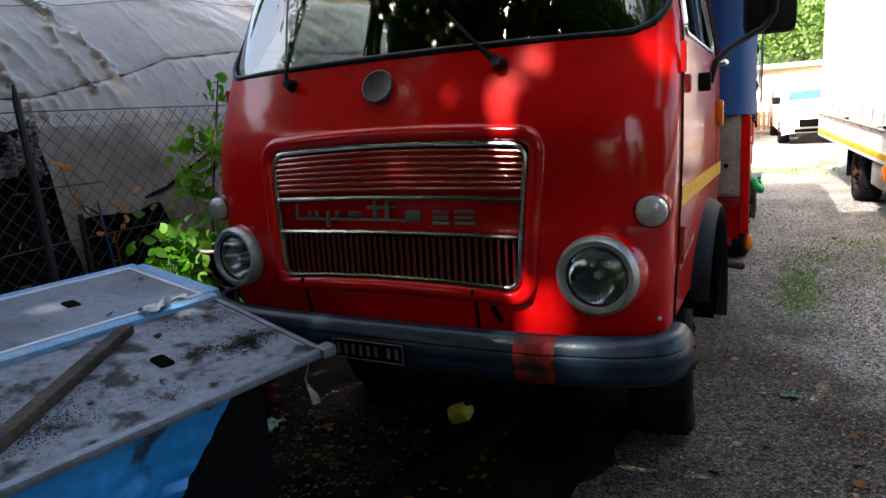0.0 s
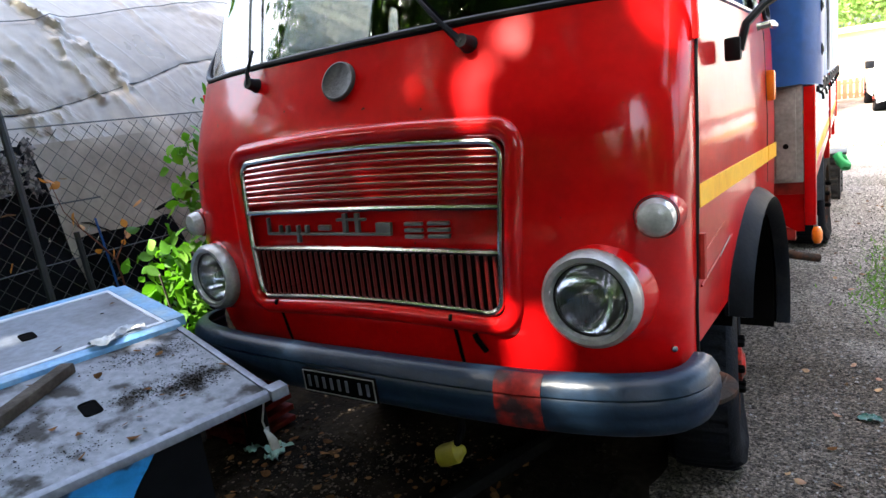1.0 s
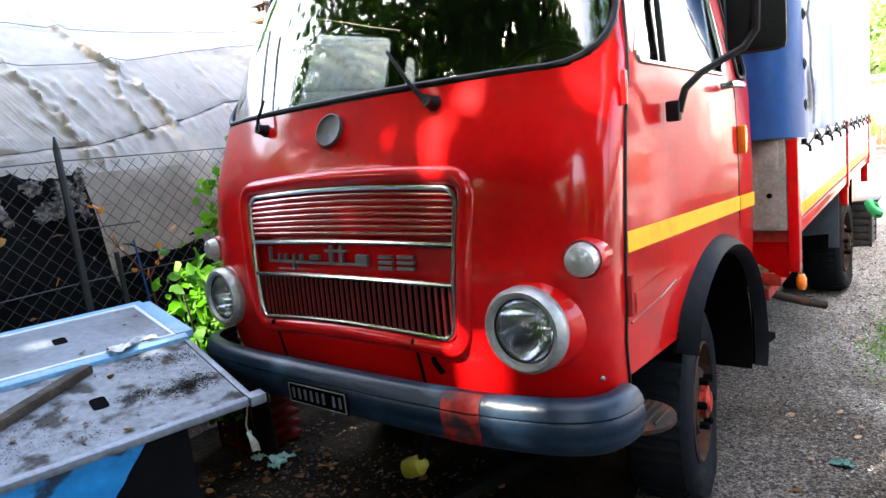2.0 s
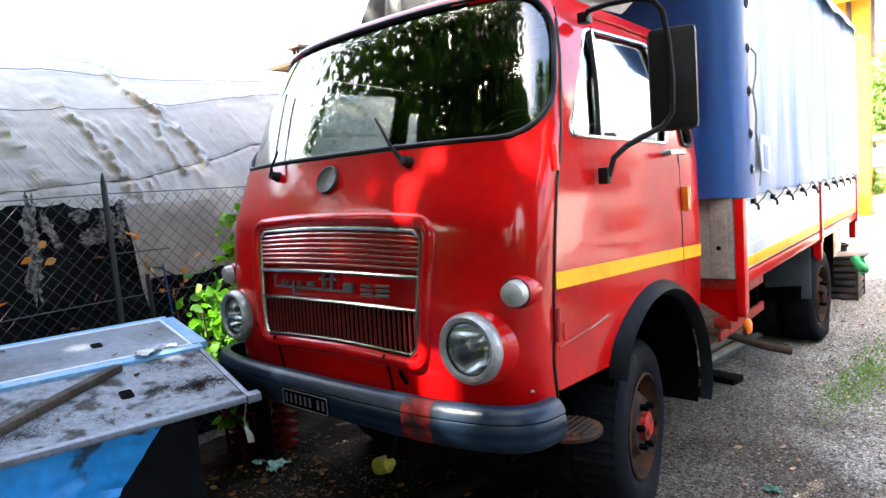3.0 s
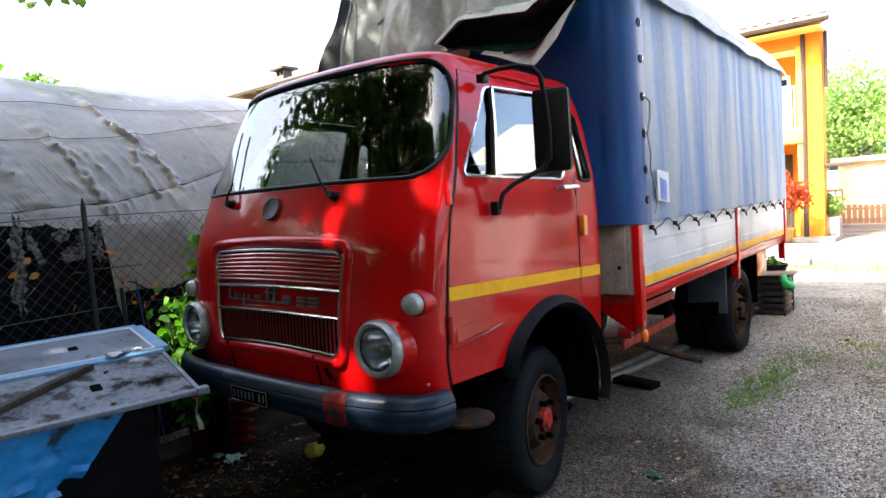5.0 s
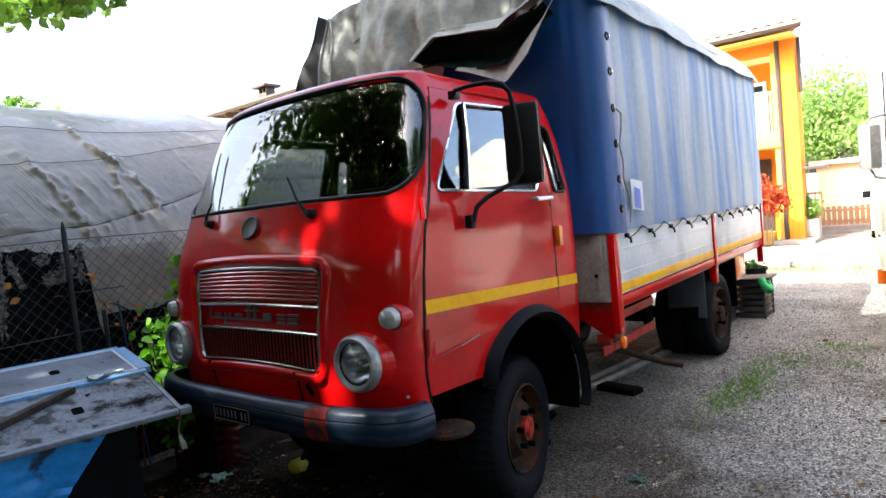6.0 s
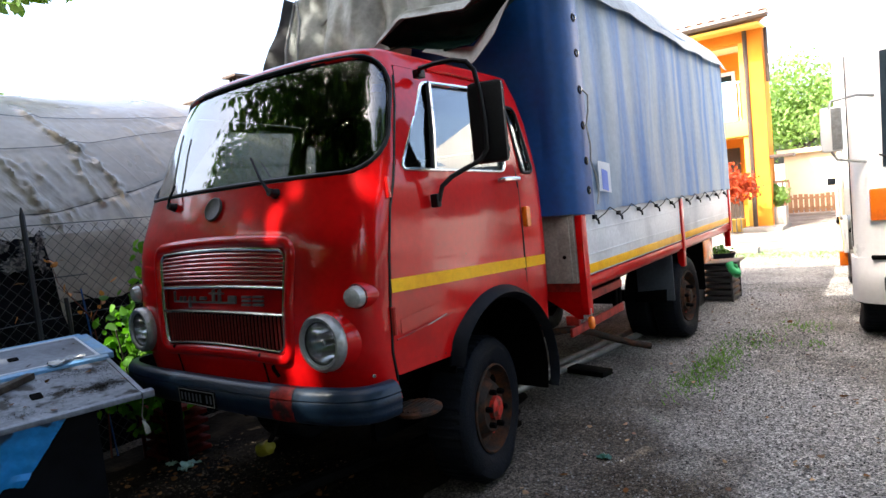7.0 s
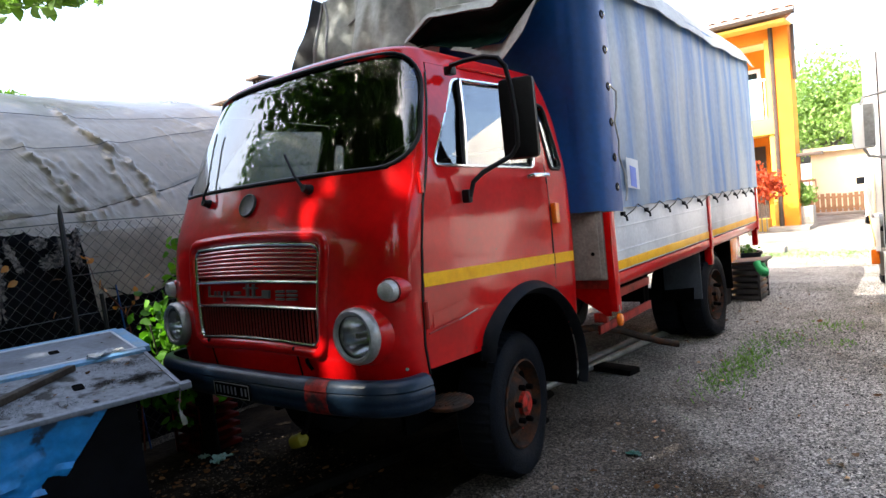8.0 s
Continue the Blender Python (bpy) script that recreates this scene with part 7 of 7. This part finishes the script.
part("bed_board", blk((-0.06, 1.36, 0.59), (-0.02, 5.5, 0.91), 0.006), WHITE, wl)
part("board_stripe", blk((-0.064, 1.37, 0.63), (-0.061, 5.48, 0.69), 0.001), YELLOW, wl)
part("board_hem", tube(bmesh.new(), [(-0.07, 1.37, 0.915), (-0.07, 5.5, 0.915)], 0.014, 6), GALV, wl)
part("bed_floor", blk((-0.02, 1.36, 0.56), (2.10, 5.5, 0.62), 0.01), GALV, wl)
part("chassis", blk((0.4, 0.6, 0.42), (1.4, 5.4, 0.68), 0.02), BLACK, wl)
part("tool_box", blk((-0.03, 1.6, 0.32), (0.35, 2.2, 0.56), 0.02), GALV, wl)
part("side_lamp", blk((-0.10, 1.40, 0.46), (-0.03, 1.45, 0.60), 0.01), AMBER, wl)
part("mud_flap", blk((0.0, 3.6, 0.22), (0.4, 3.62, 0.58), 0.004), BLACK, wl)
for x, y, s in ((0.06, 0.72, -1), (1.70, 0.72, 1), (0.03, 3.1, -1), (1.78, 3.1, 1)):
    hb = part("wheel", lathe(bmesh.new(), [(0.05, 0), (0.05, 0.2), (0, 0.2)], Matrix.Translation((x - s * 0.15, y, 0.34)) @ pose(0, 0, 0, 0, -90 * s, 0), 12), BLACK, wl)
    wheel(x, y, 0.335, s, 0.34, 0.19, hb, RIM)

# ---- white van far down the lane ----
van = thing("white_van", pose(1.93, 14.35, 0, 0, 0, 5.0) @ Matrix.Diagonal((0.92, 0.92, 0.92, 1)), "white compact van parked down the lane", "van")
def vanbody(u, v):
    prof = [(0.0, 0.28), (-0.04, 0.5), (0.0, 0.78), (0.12, 0.86), (0.62, 0.98), (1.15, 1.55), (1.6, 1.66), (3.9, 1.64), (4.0, 0.5), (3.95, 0.28)]
    t = u * (len(prof) - 1)
    k = min(int(t), len(prof) - 2)
    y, z = (prof[k][i] + (prof[k + 1][i] - prof[k][i]) * (t - k) for i in (0, 1))
    s = v * 2 - 1
    w = 0.86 - 0.10 * max(0, z - 0.9)
    return Vector((w * math.copysign(abs(s) ** 0.85, s), y + 0.10 * abs(s) ** 4 * (1 if u < 0.5 else -1), z - 0.05 * abs(s) ** 6))
bm = sheet(bmesh.new(), vanbody, 54, 16, 0.0)
part("body", bm, WHITE, van)
for sx in (-1, 1):
    part("side_panel", blk((sx * 0.84 - 0.012, 0.2, 0.3), (sx * 0.84 + 0.012, 3.85, 0.98), 0.01), WHITE, van)
    part("side_panel", blk((sx * 0.80 - 0.012, 1.2, 0.98), (sx * 0.80 + 0.012, 3.85, 1.58), 0.01), WHITE, van)
    part("headlamp", blk((sx * 0.62 - 0.16, 0.0, 0.66), (sx * 0.62 + 0.16, 0.1, 0.80), 0.03), LENS, van)
    mv = part("wing_mirror", blk((sx * 0.93 - 0.09, 0.85, 0.95), (sx * 0.93 + 0.09, 0.95, 1.12), 0.03), FLARE, van)
    for y in (0.75, 3.2):
        h = part("wheel", lathe(bmesh.new(), [(0.05, 0), (0.05, 0.1), (0, 0.1)], Matrix.Translation((sx * 0.70, y, 0.29)) @ pose(0, 0, 0, 0, -90 * sx, 0), 12), BLACK, van)
        wheel(sx * 0.84, y, 0.29, sx, 0.295, 0.18, h)
part("windscreen", sheet(bmesh.new(), lambda u, v: Vector((1.36 * (u - 0.5) * (1 - 0.06 * v), 0.66 + 0.46 * v, 1.03 + 0.48 * v)), 8, 4, 0.006), VANGLASS, van, "blue-tinted windscreen reflecting the sky")
part("grille", blk((-0.5, -0.055, 0.42), (0.5, -0.03, 0.60), 0.01), BLACK, van)
part("lower_grille", blk((-0.6, -0.05, 0.30), (0.6, -0.02, 0.38), 0.01), BLACK, van)

# ---- things behind and under the lorry ----
crate = thing("plastic_crate", (0.76, 6.05, 0), "tall black plastic crate holding a green bag beside the lorry", "crate")
for k in range(6):
    z = 0.04 + 0.07 * k
    part("slat", blk((-0.16, -0.2, z - 0.025), (0.16, 0.2, z + 0.02), 0.006), PLASTICBLACK, crate)
for x in (-0.155, 0.155):
    for y in (-0.195, 0.195):
        part("corner", blk((x - 0.012, y - 0.012, 0), (x + 0.012, y + 0.012, 0.43), 0.004), PLASTICBLACK, crate)
part("lid", blk((-0.15, -0.18, 0.42), (0.24, 0.2, 0.445), 0.006, pose(0, 0, 0.0, 0, -3, 0)), PLASTICBLACK, crate)
bag = thing("green_bag", (0.94, 5.87, 0.35), "bright green plastic bag hanging out of the crate", "bag")
part("bag", sheet(bmesh.new(), lambda u, v: Vector((0.075 * math.cos(6.28 * u) * math.sin(3.14 * v) * (1 + 0.3 * fbm(u * 3, v * 3, 0, 2)), 0.05 * math.sin(6.28 * u) * math.sin(3.14 * v), 0.02 - 0.06 * math.cos(3.14 * v) * (1 + 0.5 * math.sin(12 * u)) - 0.05 * math.cos(6.28 * u) * math.sin(3.14 * v))), 20, 10, 0.0), GREENBAG, bag)
pot = thing("plant_pot", pose(0.36, 7.75, 0), "dark plastic plant pot with a small plant on the ground", "pot")
part("pot", lathe(bmesh.new(), [(0.0, 0.0), (0.13, 0.0), (0.175, 0.30), (0.19, 0.30), (0.19, 0.335), (0.16, 0.335), (0.15, 0.29), (0, 0.28)], Matrix.Identity(4), 20), FLARE, pot)
leaves("plant", blob_points([(0, 0, 0.36, 0.13, 0.13, 0.07)], 90, 71, 0.03), 0.07, LEAF, pot, seed=71)
box_ = thing("storage_box", (0.42, 5.45, 0), "dark grey plastic storage box on the ground", "box")
part("body", blk((-0.22, -0.3, 0), (0.22, 0.3, 0.36), 0.02), PLASTICBLACK, box_)
part("lid", blk((-0.23, -0.31, 0.36), (0.23, 0.31, 0.39), 0.01), FLARE, box_)
for x0, y0, x1, y1 in ((0.20, 2.1, 0.50, 4.3), (0.09, 2.15, 0.38, 4.4)):
    b = thing("steel_pipe", ((x0 + x1) / 2, (y0 + y1) / 2, 0), "long weathered steel pipe lying under the lorry", "pipe", "pipes under the lorry")
    d = Vector((x1 - x0, y1 - y0, 0)) / 2
    part("pipe", tube(bmesh.new(), [-d + Vector((0, 0, 0.03)), Vector((0.01, 0, 0.03)), d + Vector((0, 0, 0.03))], 0.030, 14), GALV, b)
bl = thing("black_block", (0.51, 2.87, 0), "flat black wedge on the gravel", "wheel chock")
part("wedge", blk((-0.17, -0.07, 0), (0.17, 0.07, 0.045), 0.008, pose(0, 0, 0, 0, 0, -10)), BLACKWOOD, bl)
# wood kept near black; the dark under the lorry is in its colour
pl = thing("timber_beam", (0.10, 0.53, 0), "dark timber prop under the front of the lorry", "timber")
part("timber", blk((-0.62, -0.03, 0.0), (0.62, 0.03, 0.05), 0.01, pose(0, 0, 0, 0, -4, 67) @ Matrix.Translation((0, 0, 0.06))), BLACKWOOD, pl)
yb = thing("yellow_container", (0.20, 0.0, 0), "small yellow plastic container hung under the lorry front", "container")
part("body", lathe(bmesh.new(), [(0, 0.0), (0.03, 0.0), (0.034, 0.014), (0.034, 0.06), (0.02, 0.075), (0.012, 0.085), (0, 0.085)], pose(-0.03, 0, 0.425, 0, 72, 20), 16), YELLOWPL, yb)
part("hose", tube(bmesh.new(), [(0.02, 0.0, 0.44), (0.03, 0.05, 0.50), (0.0, 0.12, 0.58), (0.0, 0.27, 0.66)], 0.012, 8), BLACK, yb)
rb = thing("red_crate", (-1.32, 0.42, 0), "red plastic crate in the shade beside the lorry", "crate")
for z in (0.035, 0.095, 0.155, 0.215, 0.275, 0.335):
    part("band", blk((-0.17, -0.14, z - 0.014), (0.17, 0.14, z + 0.014), 0.006), CRATERED, rb)
for x in (-0.165, 0.0, 0.165):
    part("corner", blk((x - 0.012, -0.146, 0), (x + 0.012, -0.13, 0.355), 0.004), CRATERED, rb)
# litter beside the table
wrap = thing("plastic_wrap", (-1.03, 0.28, 0.02), "crumpled pale green plastic wrap on the soil", "litter")
for x, y, s in ((-0.09, -0.02, 0.03), (0.03, 0.03, 0.045), (0.06, -0.03, 0.03)):
    part("scrap", sheet(bmesh.new(), lambda u, v: Vector((x + s * (2 * u - 1) * (1 + 0.3 * math.sin(7 * v)), y + s * (2 * v - 1), 0.018 + 0.02 * fbm(u * 3 + x * 9, v * 3, s, 1.5))), 8, 8, 0.001), FOIL, wrap)
rope = thing("hanging_rag", (-0.11, -0.365, 0.79), "thin pale cord with a torn plastic rag under the table edge", "rag")
part("cord", tube(bmesh.new(), [(0.007, 0, -0.01), (-0.01, 0, -0.06), (-0.03, 0, -0.11), (-0.018, 0, -0.15)], 0.0028, 6), GALV, rope)
part("torn_rag", sheet(bmesh.new(), lambda u, v: Vector((-0.022 + 0.018 * v + (0.004 + 0.03 * v * (1.0 - v)) * (2 * u - 1) + 0.012 * u * v, 0.01 * math.sin(6 * u + 3 * v), -0.13 - 0.06 * v)), 8, 10, 0.001), GALV, rope)

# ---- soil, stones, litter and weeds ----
# bare soil; its near-black colour also carries the shade under the lorry
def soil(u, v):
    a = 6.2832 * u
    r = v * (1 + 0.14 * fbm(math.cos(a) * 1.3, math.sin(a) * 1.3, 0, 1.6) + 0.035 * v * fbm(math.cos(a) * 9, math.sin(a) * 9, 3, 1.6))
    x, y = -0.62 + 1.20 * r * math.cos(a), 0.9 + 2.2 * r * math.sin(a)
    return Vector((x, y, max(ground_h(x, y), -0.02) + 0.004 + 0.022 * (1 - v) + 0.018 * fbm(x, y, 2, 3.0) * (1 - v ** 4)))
tagged(link("soil_patch", sheet(bmesh.new(), soil, 180, 40), SOIL), "bare soil under the front of the lorry, the shade there in its colour", "soil", kind="structure")
rg = np.random.default_rng(77)
def spots(n, x0, x1, y0, y1, z=0.004):
    p = np.stack([rg.uniform(x0, x1, n), rg.uniform(y0, y1, n), np.zeros(n)], 1)
    for q in p:
        q[2] = ground_h(q[0], q[1]) + z
    return p
def thinned(p):
    """Fewer stones towards the lorry, where the bare earth is."""
    edge = 1.25 - 0.12 * p[:, 1]
    return p[rg.random(len(p)) < np.clip((p[:, 0] - edge + 0.45) / 1.0, 0.06, 1.0)]
crumbs("gravel_stones", np.concatenate([thinned(spots(22000, 0.8, 2.9, -0.8, 2.4)), thinned(spots(22000, 0.7, 3.2, 2.4, 4.6)), thinned(spots(10000, 0.7, 3.4, 4.6, 7.2))]), 0.002, 0.0085, PEBBLE, "loose grey gravel stones on the yard", "gravel", 78)
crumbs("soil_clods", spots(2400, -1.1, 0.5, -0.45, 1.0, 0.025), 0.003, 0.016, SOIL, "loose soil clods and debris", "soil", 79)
litter("ground_leaves", np.concatenate([spots(190, -1.25, 0.25, -0.35, 0.6, 0.04), spots(60, 0.9, 2.8, 0.2, 6.0, 0.014), spots(40, 0.6, 1.5, 3.6, 6.6, 0.014)]), 0.032, DRYLEAF, "dry fallen leaves on the ground", 80)
crumbs("wood_chips", np.concatenate([spots(1600, -1.25, 0.0, -0.35, 0.75, 0.03), spots(500, -0.9, -0.3, 0.0, 0.5, 0.034)]), 0.002, 0.011, CHIP, "fine wood chips and crumbs on the bare soil", "debris", 83, 0.45)
litter("pale_leaves", spots(70, 0.95, 2.7, -0.4, 5.5, 0.012), 0.028, PALELEAF, "pale and pinkish fallen leaves on the gravel", 84)
scrap_ = thing("green_scrap", (1.24, 1.42, ground_h(1.24, 1.42)), "crumpled dark green plastic scrap on the gravel", "litter")
part("scrap", sheet(bmesh.new(), lambda u, v: Vector((0.035 * (2 * u - 1) * (1 + 0.3 * math.sin(5 * v)), 0.028 * (2 * v - 1), 0.012 + 0.012 * fbm(u * 3, v * 3, 7, 1.5))), 8, 8, 0.001), GREENSCRAP, scrap_)
def weeds(cx, cy, sx, sy, n, seed, h=0.042):
    r = np.random.default_rng(seed)
    P, F = [], []
    for k in range(n):
        x, y = r.normal(cx, sx), r.normal(cy, sy)
        a, l = r.random() * 6.28, h * (0.5 + r.random())
        dx, dy = math.cos(a), math.sin(a)
        z = ground_h(x, y) - 0.003
        i = len(P)
        P += [(x - dy * 0.006, y + dx * 0.006, z), (x + dy * 0.006, y - dx * 0.006, z), (x + dx * l * 0.8, y + dy * l * 0.8, z + l * 0.7)]
        F.append((i, i + 1, i + 2))
    me = bpy.data.meshes.new("weeds")
    me.from_pydata(P, [], F)
    me.materials.append(GRASS)
    tagged(new("weeds", me), "sparse green weeds growing through the gravel", "grass", kind="stuff")
for k, (x, y, sx, sy, n) in enumerate(((1.33, 3.5, 0.085, 0.38, 620), (1.28, 2.95, 0.10, 0.22, 230), (1.50, 4.2, 0.10, 0.2, 110), (1.75, 4.75, 0.12, 0.12, 130), (1.9, 4.1, 0.08, 0.10, 50), (0.9, 9.9, 1.2, 0.35, 2500))):
    weeds(x, y, sx, sy, n, 90 + k)
